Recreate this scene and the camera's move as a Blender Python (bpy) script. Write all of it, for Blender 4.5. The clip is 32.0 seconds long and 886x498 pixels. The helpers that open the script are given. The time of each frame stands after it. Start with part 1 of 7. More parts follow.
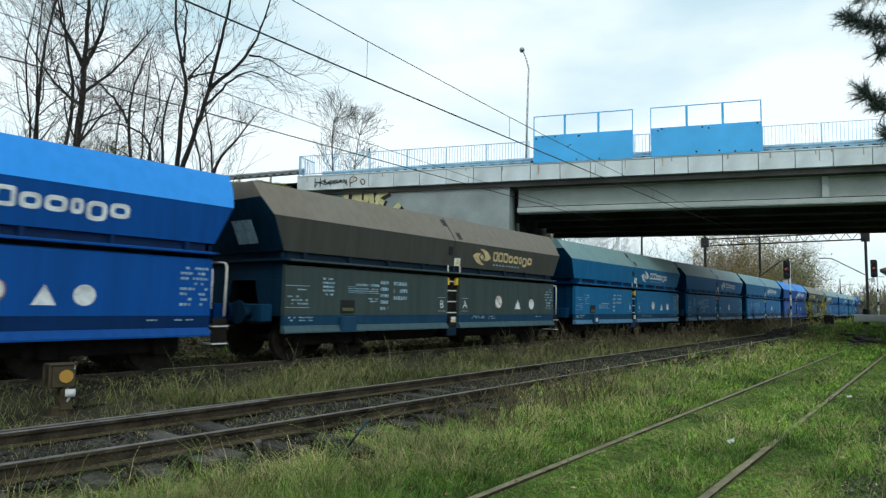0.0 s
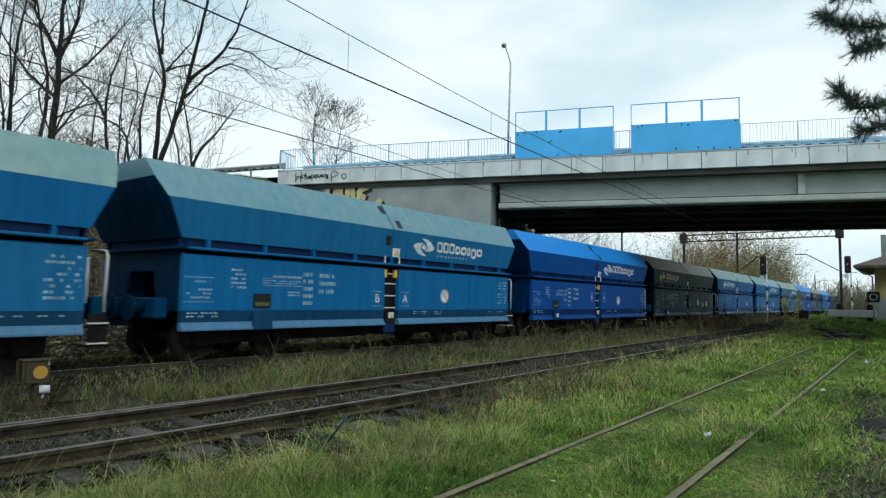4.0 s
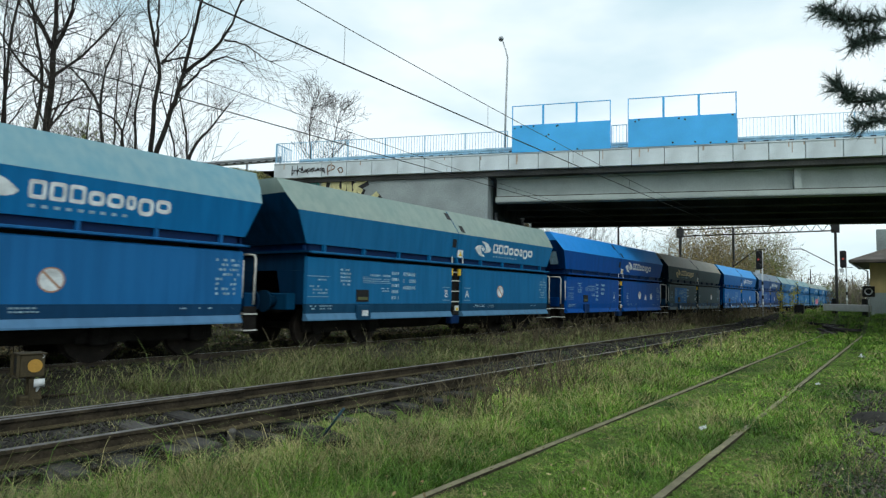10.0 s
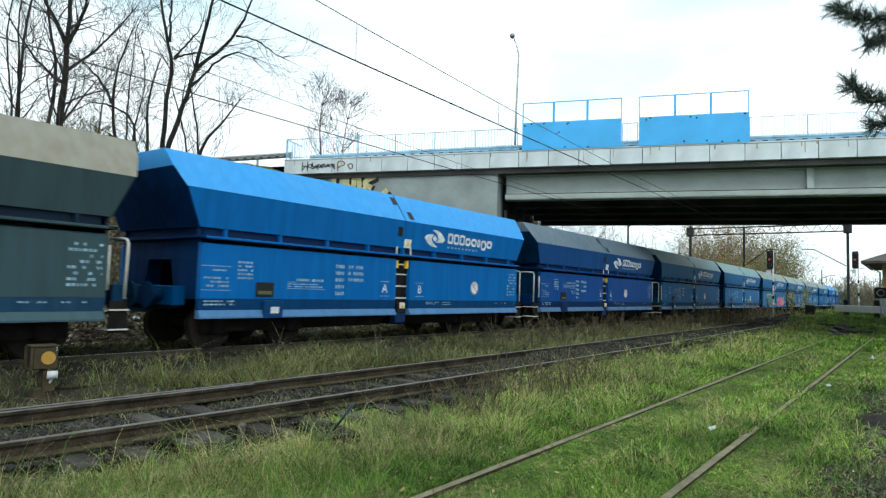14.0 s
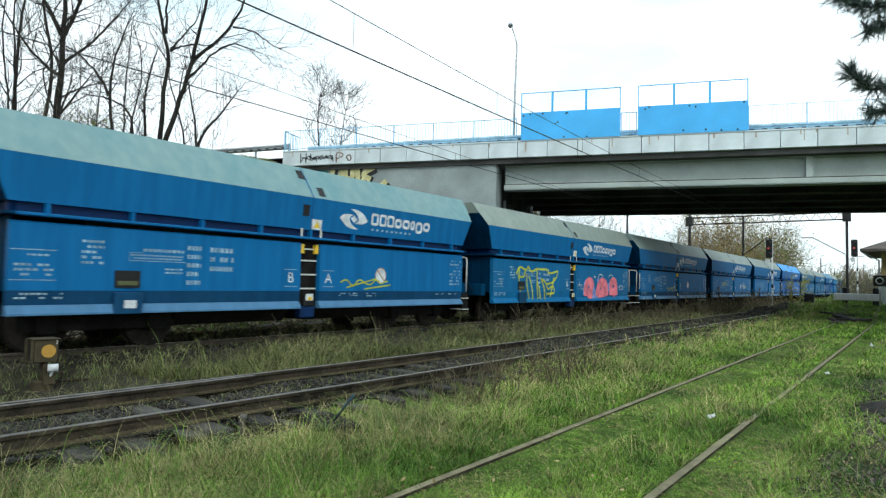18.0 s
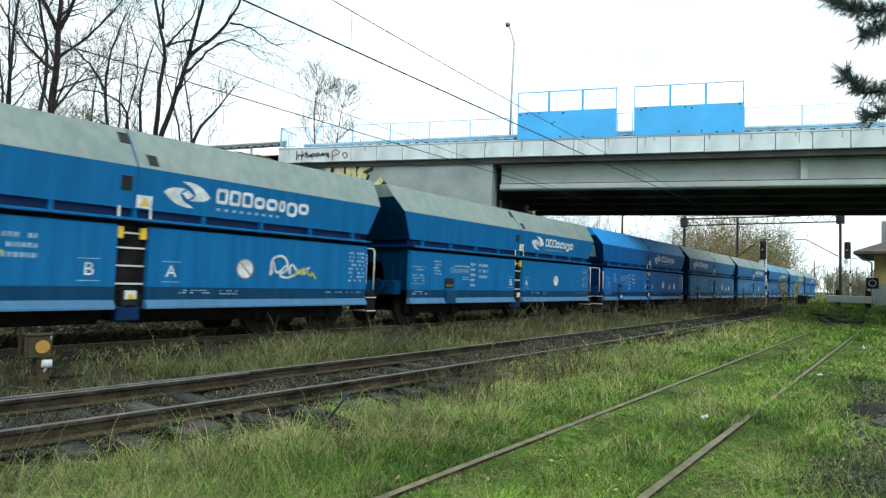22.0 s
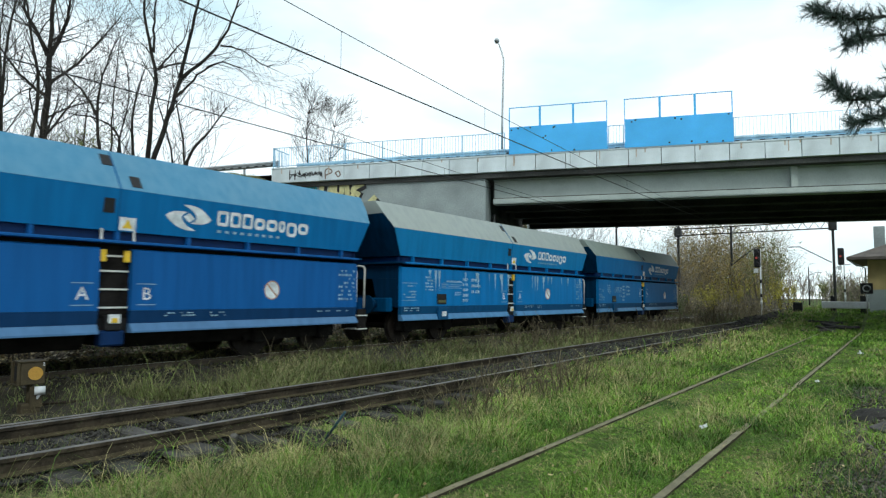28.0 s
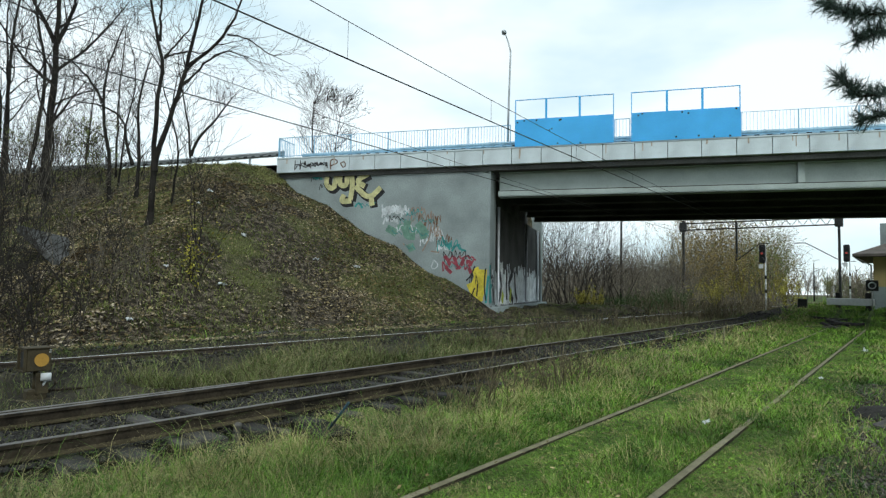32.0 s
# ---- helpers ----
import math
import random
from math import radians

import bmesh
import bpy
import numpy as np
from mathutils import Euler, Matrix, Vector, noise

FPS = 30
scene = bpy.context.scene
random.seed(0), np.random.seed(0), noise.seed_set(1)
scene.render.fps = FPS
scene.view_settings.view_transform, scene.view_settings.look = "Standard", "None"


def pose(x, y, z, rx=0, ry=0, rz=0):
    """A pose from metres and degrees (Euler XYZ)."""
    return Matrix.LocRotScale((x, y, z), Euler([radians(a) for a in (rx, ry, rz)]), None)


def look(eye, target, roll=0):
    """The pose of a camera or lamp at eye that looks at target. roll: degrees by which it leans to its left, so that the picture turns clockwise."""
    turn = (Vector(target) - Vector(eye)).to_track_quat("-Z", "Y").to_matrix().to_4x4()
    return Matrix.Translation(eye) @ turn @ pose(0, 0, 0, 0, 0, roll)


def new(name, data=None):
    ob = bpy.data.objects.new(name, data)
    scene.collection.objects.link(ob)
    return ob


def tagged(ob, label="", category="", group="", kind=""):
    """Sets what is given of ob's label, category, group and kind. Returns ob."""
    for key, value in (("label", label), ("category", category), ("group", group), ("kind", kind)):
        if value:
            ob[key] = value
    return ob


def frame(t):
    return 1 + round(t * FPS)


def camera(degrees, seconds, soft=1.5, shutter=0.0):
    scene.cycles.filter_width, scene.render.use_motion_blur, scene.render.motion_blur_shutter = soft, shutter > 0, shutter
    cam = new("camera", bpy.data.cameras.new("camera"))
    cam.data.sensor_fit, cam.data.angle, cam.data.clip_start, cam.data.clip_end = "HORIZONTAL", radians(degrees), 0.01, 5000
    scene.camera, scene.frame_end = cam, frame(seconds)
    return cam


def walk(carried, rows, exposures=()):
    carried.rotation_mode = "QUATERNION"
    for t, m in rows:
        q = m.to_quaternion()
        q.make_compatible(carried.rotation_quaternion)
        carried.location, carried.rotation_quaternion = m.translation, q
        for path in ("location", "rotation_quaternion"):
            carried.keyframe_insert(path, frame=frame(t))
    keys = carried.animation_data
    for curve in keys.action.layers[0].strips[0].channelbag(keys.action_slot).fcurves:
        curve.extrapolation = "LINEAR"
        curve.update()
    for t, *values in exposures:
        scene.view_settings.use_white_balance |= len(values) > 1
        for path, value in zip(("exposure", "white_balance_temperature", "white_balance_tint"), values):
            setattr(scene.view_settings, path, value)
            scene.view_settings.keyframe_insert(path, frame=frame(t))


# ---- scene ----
cam = camera(69.3, 32.0, soft=1.3, shutter=0.15)
PATH = [
    (0, pose(0.007, -0.003, 1.269, 94.94, -0.94, 37.78)),
    (0.5, pose(0.008, 0.001, 1.271, 94.86, -0.97, 37.14)),
    (1, pose(0.015, -0.001, 1.271, 95.13, -0.94, 37.07)),
    (1.5, pose(0.017, -0.011, 1.274, 95.29, -1.19, 37.01)),
    (2, pose(0.002, -0.009, 1.271, 94.78, -0.96, 36.69)),
    (2.5, pose(0.008, -0.010, 1.265, 94.61, -0.68, 36.60)),
    (3, pose(0.002, 0.007, 1.264, 94.19, -0.79, 36.27)),
    (3.5, pose(0.011, 0.008, 1.262, 94.32, -0.90, 36.15)),
    (5.5, pose(0.001, 0.006, 1.274, 95.29, -0.96, 36.38)),
    (6, pose(0.005, 0.010, 1.268, 95.47, -0.91, 36.51)),
    (6.5, pose(0.006, 0.016, 1.267, 94.98, -1.35, 36.66)),
    (7, pose(0.001, 0.017, 1.265, 94.96, -0.81, 36.34)),
    (7.5, pose(0.015, 0.017, 1.260, 94.86, -0.34, 36.17)),
    (8, pose(0.018, 0.020, 1.259, 94.70, -0.42, 36.35)),
    (8.5, pose(0.015, 0.017, 1.265, 94.68, -0.61, 36.21)),
    (9, pose(0.015, 0.019, 1.267, 94.22, -0.62, 36.15)),
    (9.5, pose(-0.003, 0.027, 1.265, 94.12, -0.98, 35.99)),
    (10, pose(0.002, 0.027, 1.259, 94.03, -1.02, 35.84)),
    (10.5, pose(0.001, 0.031, 1.261, 93.70, -1.20, 35.77)),
    (11, pose(0.007, 0.024, 1.259, 93.74, -0.99, 35.89)),
    (11.5, pose(-0.002, 0.022, 1.260, 93.77, -1.21, 36.06)),
    (12, pose(-0.010, 0.022, 1.254, 93.84, -1.41, 36.21)),
    (12.5, pose(-0.007, 0.018, 1.262, 93.92, -1.42, 36.05)),
    (13, pose(-0.006, 0.008, 1.263, 93.47, -1.30, 36.56)),
    (13.5, pose(-0.003, 0.005, 1.260, 93.54, -1.34, 36.85)),
    (14, pose(-0.005, 0.007, 1.262, 93.73, -1.61, 36.58)),
    (14.5, pose(-0.007, 0.002, 1.264, 94.14, -1.82, 36.44)),
    (16.5, pose(-0.013, 0.010, 1.260, 93.28, -1.40, 36.60)),
    (17, pose(-0.008, 0.009, 1.261, 93.08, -1.42, 36.55)),
    (17.5, pose(-0.005, 0.013, 1.258, 92.72, -1.43, 36.61)),
    (18, pose(-0.006, 0.012, 1.257, 92.93, -1.22, 36.54)),
    (18.5, pose(-0.001, -0.000, 1.259, 92.96, -1.31, 36.97)),
    (19, pose(-0.001, -0.004, 1.258, 93.59, -1.00, 37.30)),
    (19.5, pose(0.002, -0.001, 1.260, 93.17, -1.34, 36.95)),
    (20, pose(0.000, -0.004, 1.265, 92.19, -1.70, 36.90)),
    (20.5, pose(0.000, -0.008, 1.261, 92.46, -2.11, 36.07)),
    (21, pose(0.004, -0.008, 1.266, 93.32, -2.40, 36.07)),
    (21.5, pose(-0.010, -0.011, 1.262, 92.83, -2.16, 36.05)),
    (22, pose(-0.009, -0.004, 1.262, 92.81, -1.72, 36.08)),
    (22.5, pose(-0.003, -0.006, 1.258, 92.65, -1.77, 36.11)),
    (23, pose(-0.002, 0.005, 1.264, 92.57, -1.27, 36.25)),
    (23.5, pose(0.003, 0.004, 1.259, 92.78, -0.72, 36.52)),
    (24, pose(0.007, 0.002, 1.253, 93.10, -0.68, 36.37)),
    (24.5, pose(0.010, 0.008, 1.258, 92.67, -0.70, 35.78)),
    (25, pose(0.004, 0.009, 1.261, 93.15, -0.69, 35.64)),
    (25.5, pose(0.006, 0.002, 1.263, 93.37, -0.55, 35.67)),
    (27.5, pose(0.005, 0.001, 1.265, 93.89, -0.83, 35.71)),
    (28, pose(0.006, 0.007, 1.259, 94.24, -0.29, 35.74)),
    (28.5, pose(0.006, 0.013, 1.261, 93.91, -0.63, 35.97)),
    (29, pose(-0.004, 0.012, 1.260, 94.04, -0.63, 36.04)),
    (29.5, pose(0.002, 0.006, 1.256, 94.07, -0.47, 36.22)),
    (30, pose(0.006, 0.001, 1.268, 93.99, -0.60, 35.88)),
    (30.5, pose(0.005, 0.000, 1.265, 94.09, -0.62, 35.93)),
    (31, pose(0.007, 0.001, 1.258, 94.16, -0.57, 36.02)),
    (31.5, pose(0.008, -0.002, 1.269, 93.70, -0.53, 36.24)),
    (32, pose(-0.000, 0.000, 1.265, 93.50, -1.00, 36.07)),
]
walk(cam, PATH, exposures=[(0, -0.01, 6150, 2), (1, -0.02, 6150, 2), (2, -0.1, 6150, 2), (3, -0.1, 6150, 2), (6, -0.08, 6150, 2), (9, -0.06, 6150, 2), (11, 0.04, 6150, 2), (13, 0.28, 6150, 2), (17, 0.37, 6150, 2), (19, 0.42, 6150, 2), (22, 0.45, 6150, 2), (25, 0.42, 6150, 2), (28, 0.18, 6150, 2), (30, 0.08, 6150, 2), (32, 0.02, 6150, 2)])

# ---- world and sun: bright broken overcast ----
world = bpy.data.worlds.new("sky")
scene.world = world
world.use_nodes = True
wn, wl = world.node_tree.nodes, world.node_tree.links
wn.clear()
w_out = wn.new("ShaderNodeOutputWorld")
w_bg = wn.new("ShaderNodeBackground")
w_sky = wn.new("ShaderNodeTexSky")
w_sky.sky_type = "NISHITA"
w_sky.sun_disc = False
w_sky.sun_elevation, w_sky.sun_rotation = radians(42), radians(140)
w_scale = wn.new("ShaderNodeVectorMath")
w_scale.operation = "SCALE"
w_scale.inputs["Scale"].default_value = 0.10
w_tc = wn.new("ShaderNodeTexCoord")
w_map = wn.new("ShaderNodeMapping")
w_map.inputs["Scale"].default_value = (1.0, 1.0, 2.6)
w_noise = wn.new("ShaderNodeTexNoise")
w_noise.inputs["Scale"].default_value = 1.9
w_noise.inputs["Detail"].default_value = 5
w_noise.inputs["Roughness"].default_value = 0.5
w_ramp = wn.new("ShaderNodeValToRGB")
w_ramp.color_ramp.elements[0].position, w_ramp.color_ramp.elements[0].color = 0.36, (0.62, 0.76, 0.83, 1)
w_ramp.color_ramp.elements[1].position, w_ramp.color_ramp.elements[1].color = 0.56, (1.0, 1.02, 1.03, 1)
w_add = wn.new("ShaderNodeMix")
w_add.data_type = "RGBA"
w_add.inputs["Factor"].default_value = 0.88
wl.new(w_tc.outputs["Generated"], w_map.inputs["Vector"])
wl.new(w_map.outputs["Vector"], w_noise.inputs["Vector"])
wl.new(w_noise.outputs["Fac"], w_ramp.inputs["Fac"])
wl.new(w_sky.outputs["Color"], w_scale.inputs[0])
wl.new(w_scale.outputs["Vector"], w_add.inputs["A"])
wl.new(w_ramp.outputs["Color"], w_add.inputs["B"])
wl.new(w_add.outputs["Result"], w_bg.inputs["Color"])
w_bg.inputs["Strength"].default_value = 1.15
wl.new(w_bg.outputs["Background"], w_out.inputs["Surface"])

sun = new("sun", bpy.data.lights.new("sun", "SUN"))
sun.data.energy, sun.data.angle, sun.data.color = 1.0, radians(14), (1.0, 0.95, 0.88)
sun.matrix_world = look((0, 0, 0), (-0.5, 0.42, -0.6))

# ---- materials ----
def mat(name, base, rough=0.8, metal=0.0, var=0.25, scale=3.0, fine=40.0, bump=0.15, tint=None, spec=0.3, coords="Object", random_amount=0.0, island=0.0):
    """A node material: base colour varied at two scales, with roughness variation and fine relief."""
    m = bpy.data.materials.new(name)
    m.use_nodes = True
    n, l = m.node_tree.nodes, m.node_tree.links
    b = n["Principled BSDF"]
    b.inputs["Metallic"].default_value = metal
    b.inputs["Specular IOR Level"].default_value = spec
    tc = n.new("ShaderNodeTexCoord")
    n1, n2 = n.new("ShaderNodeTexNoise"), n.new("ShaderNodeTexNoise")
    n1.inputs["Scale"].default_value, n1.inputs["Detail"].default_value = scale, 5
    n2.inputs["Scale"].default_value, n2.inputs["Detail"].default_value = fine, 3
    for q in (n1, n2):
        l.new(tc.outputs[coords], q.inputs["Vector"])
    dark = tuple(c * (1 - var) for c in base)
    light = tuple(min(1, c * (1 + var * 0.8)) for c in (tint or base))
    r = n.new("ShaderNodeValToRGB")
    r.color_ramp.elements[0].position, r.color_ramp.elements[0].color = 0.3, (*dark, 1)
    r.color_ramp.elements[1].position, r.color_ramp.elements[1].color = 0.7, (*light, 1)
    l.new(n1.outputs["Fac"], r.inputs["Fac"])
    mix = n.new("ShaderNodeMix")
    mix.data_type, mix.blend_type = "RGBA", "OVERLAY"
    mix.inputs["Factor"].default_value = min(0.9, var * 1.5)
    l.new(r.outputs["Color"], mix.inputs["A"])
    l.new(n2.outputs["Fac"], mix.inputs["B"])
    top = mix.outputs["Result"]
    if random_amount or island:
        src = n.new("ShaderNodeNewGeometry").outputs["Random Per Island"] if island else n.new("ShaderNodeObjectInfo").outputs["Random"]
        amount = island or random_amount
        mr = n.new("ShaderNodeMapRange")
        mr.inputs["To Min"].default_value, mr.inputs["To Max"].default_value = 1 - amount, 1 + amount
        l.new(src, mr.inputs["Value"])
        hs = n.new("ShaderNodeHueSaturation")
        l.new(mr.outputs["Result"], hs.inputs["Value"])
        l.new(top, hs.inputs["Color"])
        top = hs.outputs["Color"]
    l.new(top, b.inputs["Base Color"])
    rr = n.new("ShaderNodeMapRange")
    rr.inputs["To Min"].default_value, rr.inputs["To Max"].default_value = max(0.03, rough - 0.12), min(1, rough + 0.1)
    l.new(n2.outputs["Fac"], rr.inputs["Value"])
    l.new(rr.outputs["Result"], b.inputs["Roughness"])
    if bump:
        bp = n.new("ShaderNodeBump")
        bp.inputs["Strength"].default_value, bp.inputs["Distance"].default_value = bump, 0.02
        l.new(n2.outputs["Fac"], bp.inputs["Height"])
        l.new(bp.outputs["Normal"], b.inputs["Normal"])
    return m


def glow(name, colour, strength):
    m = bpy.data.materials.new(name)
    m.use_nodes = True
    b = m.node_tree.nodes["Principled BSDF"]
    b.inputs["Base Color"].default_value = (*colour, 1)
    b.inputs["Emission Color"].default_value = (*colour, 1)
    b.inputs["Emission Strength"].default_value = strength
    return m


def paint_material(name, dust, dust_amount, streak=0.35, spec=0.18):
    """Wagon paint: the object's own colour under vertical grime streaks, patches of dust and rubbed spots."""
    m = bpy.data.materials.new(name)
    m.use_nodes = True
    n, l = m.node_tree.nodes, m.node_tree.links
    b = n["Principled BSDF"]
    info = n.new("ShaderNodeObjectInfo")
    tc = n.new("ShaderNodeTexCoord")
    shift = n.new("ShaderNodeVectorMath")
    comb = n.new("ShaderNodeCombineXYZ")
    mul = n.new("ShaderNodeMath")
    mul.operation = "MULTIPLY"
    mul.inputs[1].default_value = 60
    l.new(info.outputs["Random"], mul.inputs[0])
    for k in "XYZ":
        l.new(mul.outputs[0], comb.inputs[k])
    l.new(tc.outputs["Object"], shift.inputs[0])
    l.new(comb.outputs[0], shift.inputs[1])
    mp = n.new("ShaderNodeMapping")
    mp.inputs["Scale"].default_value = (2.5, 2.5, 0.22)
    l.new(shift.outputs[0], mp.inputs["Vector"])
    ns, nb, nf = n.new("ShaderNodeTexNoise"), n.new("ShaderNodeTexNoise"), n.new("ShaderNodeTexNoise")
    ns.inputs["Scale"].default_value, ns.inputs["Detail"].default_value = 2.2, 6
    nb.inputs["Scale"].default_value, nb.inputs["Detail"].default_value = 0.7, 4
    nf.inputs["Scale"].default_value, nf.inputs["Detail"].default_value = 22, 4
    l.new(mp.outputs[0], ns.inputs["Vector"])
    l.new(shift.outputs[0], nb.inputs["Vector"])
    l.new(shift.outputs[0], nf.inputs["Vector"])
    # dust cover from broad patches and streaks, strength in the object's alpha
    add = n.new("ShaderNodeMath")
    add.operation = "ADD"
    l.new(ns.outputs["Fac"], add.inputs[0])
    l.new(nb.outputs["Fac"], add.inputs[1])
    mr = n.new("ShaderNodeMapRange")
    mr.inputs["From Min"].default_value, mr.inputs["From Max"].default_value = 0.75, 1.3
    mr.inputs["To Min"].default_value, mr.inputs["To Max"].default_value = dust_amount * 0.55, dust_amount
    l.new(add.outputs[0], mr.inputs["Value"])
    fac = n.new("ShaderNodeMath")
    fac.operation = "MULTIPLY"
    fac.use_clamp = True
    l.new(mr.outputs[0], fac.inputs[0])
    l.new(info.outputs["Alpha"], fac.inputs[1])
    mix = n.new("ShaderNodeMix")
    mix.data_type = "RGBA"
    mix.inputs["B"].default_value = (*dust, 1)
    l.new(info.outputs["Color"], mix.inputs["A"])
    l.new(fac.outputs[0], mix.inputs["Factor"])
    grime = n.new("ShaderNodeMix")
    grime.data_type, grime.blend_type = "RGBA", "MULTIPLY"
    grime.inputs["Factor"].default_value = streak
    ramp = n.new("ShaderNodeValToRGB")
    ramp.color_ramp.elements[0].position, ramp.color_ramp.elements[0].color = 0.34, (0.35, 0.33, 0.3, 1)
    ramp.color_ramp.elements[1].position, ramp.color_ramp.elements[1].color = 0.62, (1, 1, 1, 1)
    l.new(ns.outputs["Fac"], ramp.inputs["Fac"])
    l.new(mix.outputs["Result"], grime.inputs["A"])
    l.new(ramp.outputs["Color"], grime.inputs["B"])
    l.new(grime.outputs["Result"], b.inputs["Base Color"])
    rr = n.new("ShaderNodeMapRange")
    rr.inputs["To Min"].default_value, rr.inputs["To Max"].default_value = 0.42, 0.75
    l.new(nf.outputs["Fac"], rr.inputs["Value"])
    l.new(rr.outputs[0], b.inputs["Roughness"])
    b.inputs["Specular IOR Level"].default_value = spec
    bp = n.new("ShaderNodeBump")
    bp.inputs["Strength"].default_value, bp.inputs["Distance"].default_value = 0.08, 0.02
    l.new(nb.outputs["Fac"], bp.inputs["Height"])
    l.new(bp.outputs["Normal"], b.inputs["Normal"])
    return m


SIDE_PAINT = paint_material("wagon_side_paint", (0.065, 0.105, 0.115), 0.45, 0.28)
# wagon ends: shade between the wagons put into a dark matte paint, with soot
SOOT_SHADE_PAINT = paint_material("sooty_end_paint", (0.012, 0.014, 0.016), 0.8, 0.5, 0.03)
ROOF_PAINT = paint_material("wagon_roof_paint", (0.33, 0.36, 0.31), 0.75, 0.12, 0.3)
UNDER = mat("underframe_black", (0.012, 0.011, 0.010), 0.9, 0.0, 0.5, 4, 30, 0.3, spec=0.12)
WHEEL = mat("wheel_steel", (0.020, 0.016, 0.013), 0.8, 0.2, 0.4, 8, 60)
WHITE_BAR = mat("white_handrail_paint", (0.62, 0.62, 0.58), 0.6, 0, 0.2, 10, 60, 0.05)
MARK_WHITE = mat("stencil_white", (0.64, 0.68, 0.70), 0.7, 0, 0.3, 5, 30, 0)
MARK_GOLD = mat("stencil_gold", (0.55, 0.44, 0.24), 0.7, 0, 0.25, 5, 30, 0)
MARK_FADED = mat("stencil_faded", (0.26, 0.40, 0.50), 0.8, 0, 0.35, 6, 30, 0)
MARK_OLIVE = mat("dial_olive", (0.10, 0.11, 0.05), 0.6, 0, 0.3, 12, 60, 0)
MARK_RIM = mat("sign_rim_ochre", (0.36, 0.20, 0.12), 0.7, 0, 0.2, 8, 40, 0)
MARK_YELLOW = mat("warning_yellow", (0.75, 0.5, 0.04), 0.6, 0, 0.2, 8, 40, 0)
BLACK = mat("black_paint", (0.012, 0.012, 0.013), 0.6, 0, 0.3, 6, 30, 0.1)
RED = mat("red_paint", (0.45, 0.05, 0.03), 0.6, 0, 0.3, 6, 30, 0.05)
CONCRETE = mat("concrete_grey", (0.285, 0.325, 0.325), 0.9, 0, 0.25, 0.6, 18, 0.25)
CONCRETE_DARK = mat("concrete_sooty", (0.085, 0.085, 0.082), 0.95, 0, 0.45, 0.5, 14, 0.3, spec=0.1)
FASCIA = mat("fascia_concrete", (0.64, 0.71, 0.74), 0.85, 0, 0.2, 0.9, 25, 0.15, random_amount=0.06)
GIRDER = mat("girder_paint", (0.39, 0.44, 0.42), 0.6, 0.0, 0.16, 0.8, 22, 0.08)
BARRIER_BLUE = mat("barrier_blue_grey", (0.38, 0.55, 0.66), 0.5, 0.1, 0.3, 2, 30, 0.05)
RAIL_BLUE = mat("railing_pale_blue", (0.30, 0.53, 0.72), 0.5, 0.1, 0.15, 3, 40, 0.05)
PANEL_BLUE = mat("screen_sky_blue", (0.09, 0.46, 0.92), 0.45, 0, 0.12, 0.8, 18, 0.04)
GALV = mat("galvanised_steel", (0.40, 0.42, 0.43), 0.45, 0.7, 0.2, 4, 40, 0.05)
ASPHALT = mat("asphalt", (0.040, 0.038, 0.035), 0.95, 0, 0.4, 2, 60, 0.3, spec=0.1)
RUST_OCHRE = mat("ochre_rust", (0.058, 0.048, 0.028), 0.9, 0, 0.6, 1.5, 30, 0.3, spec=0.1)
RUST = mat("rusty_steel", (0.024, 0.021, 0.017), 0.85, 0.15, 0.55, 3, 30, 0.4, tint=(0.050, 0.040, 0.027), spec=0.15)
RAIL_HEAD = mat("rail_running_surface", (0.66, 0.65, 0.63), 0.28, 0.85, 0.25, 6, 60, 0.05)
RAIL_DULL = mat("rail_dull_top", (0.15, 0.14, 0.13), 0.6, 0.3, 0.35, 6, 60, 0.1)
SLEEPER = mat("sleeper_wood", (0.024, 0.022, 0.020), 0.9, 0, 0.5, 3, 30, 0.5, tint=(0.052, 0.048, 0.044), random_amount=0.4)
BALLAST = mat("ballast_stone", (0.030, 0.028, 0.025), 0.9, 0, 0.35, 2, 20, 0.4, island=0.5)
SOIL = mat("soil", (0.034, 0.030, 0.022), 0.95, 0, 0.5, 0.5, 11, 0.9, tint=(0.058, 0.056, 0.028))
GRASS = mat("grass_green", (0.050, 0.142, 0.019), 0.7, 0, 0.45, 0.8, 5, 0, tint=(0.172, 0.288, 0.037), island=0.75, spec=0.2)
GRASS_DRY = mat("grass_dry", (0.26, 0.255, 0.115), 0.75, 0, 0.35, 0.4, 3, 0, tint=(0.38, 0.33, 0.15), island=0.5, spec=0.2)
STRIP_GREEN = mat("strip_grass_dull", (0.060, 0.105, 0.022), 0.75, 0, 0.4, 0.3, 3, 0, tint=(0.125, 0.155, 0.045), island=0.55, spec=0.2)
STRIP_DRY = mat("strip_weed_dry", (0.125, 0.125, 0.056), 0.8, 0, 0.4, 0.4, 3, 0, tint=(0.22, 0.205, 0.10), island=0.55, spec=0.15)
WEED = mat("weed_brown", (0.10, 0.088, 0.052), 0.85, 0, 0.4, 0.5, 4, 0, tint=(0.15, 0.125, 0.08), island=0.5, spec=0.1)
BARK = mat("bark_dark", (0.017, 0.015, 0.014), 0.95, 0, 0.35, 2, 30, 0.5, tint=(0.030, 0.027, 0.023), spec=0.1)
TWIG = mat("twig_brown", (0.030, 0.027, 0.025), 0.9, 0, 0.3, 2, 30, 0, tint=(0.050, 0.044, 0.038), spec=0.1)
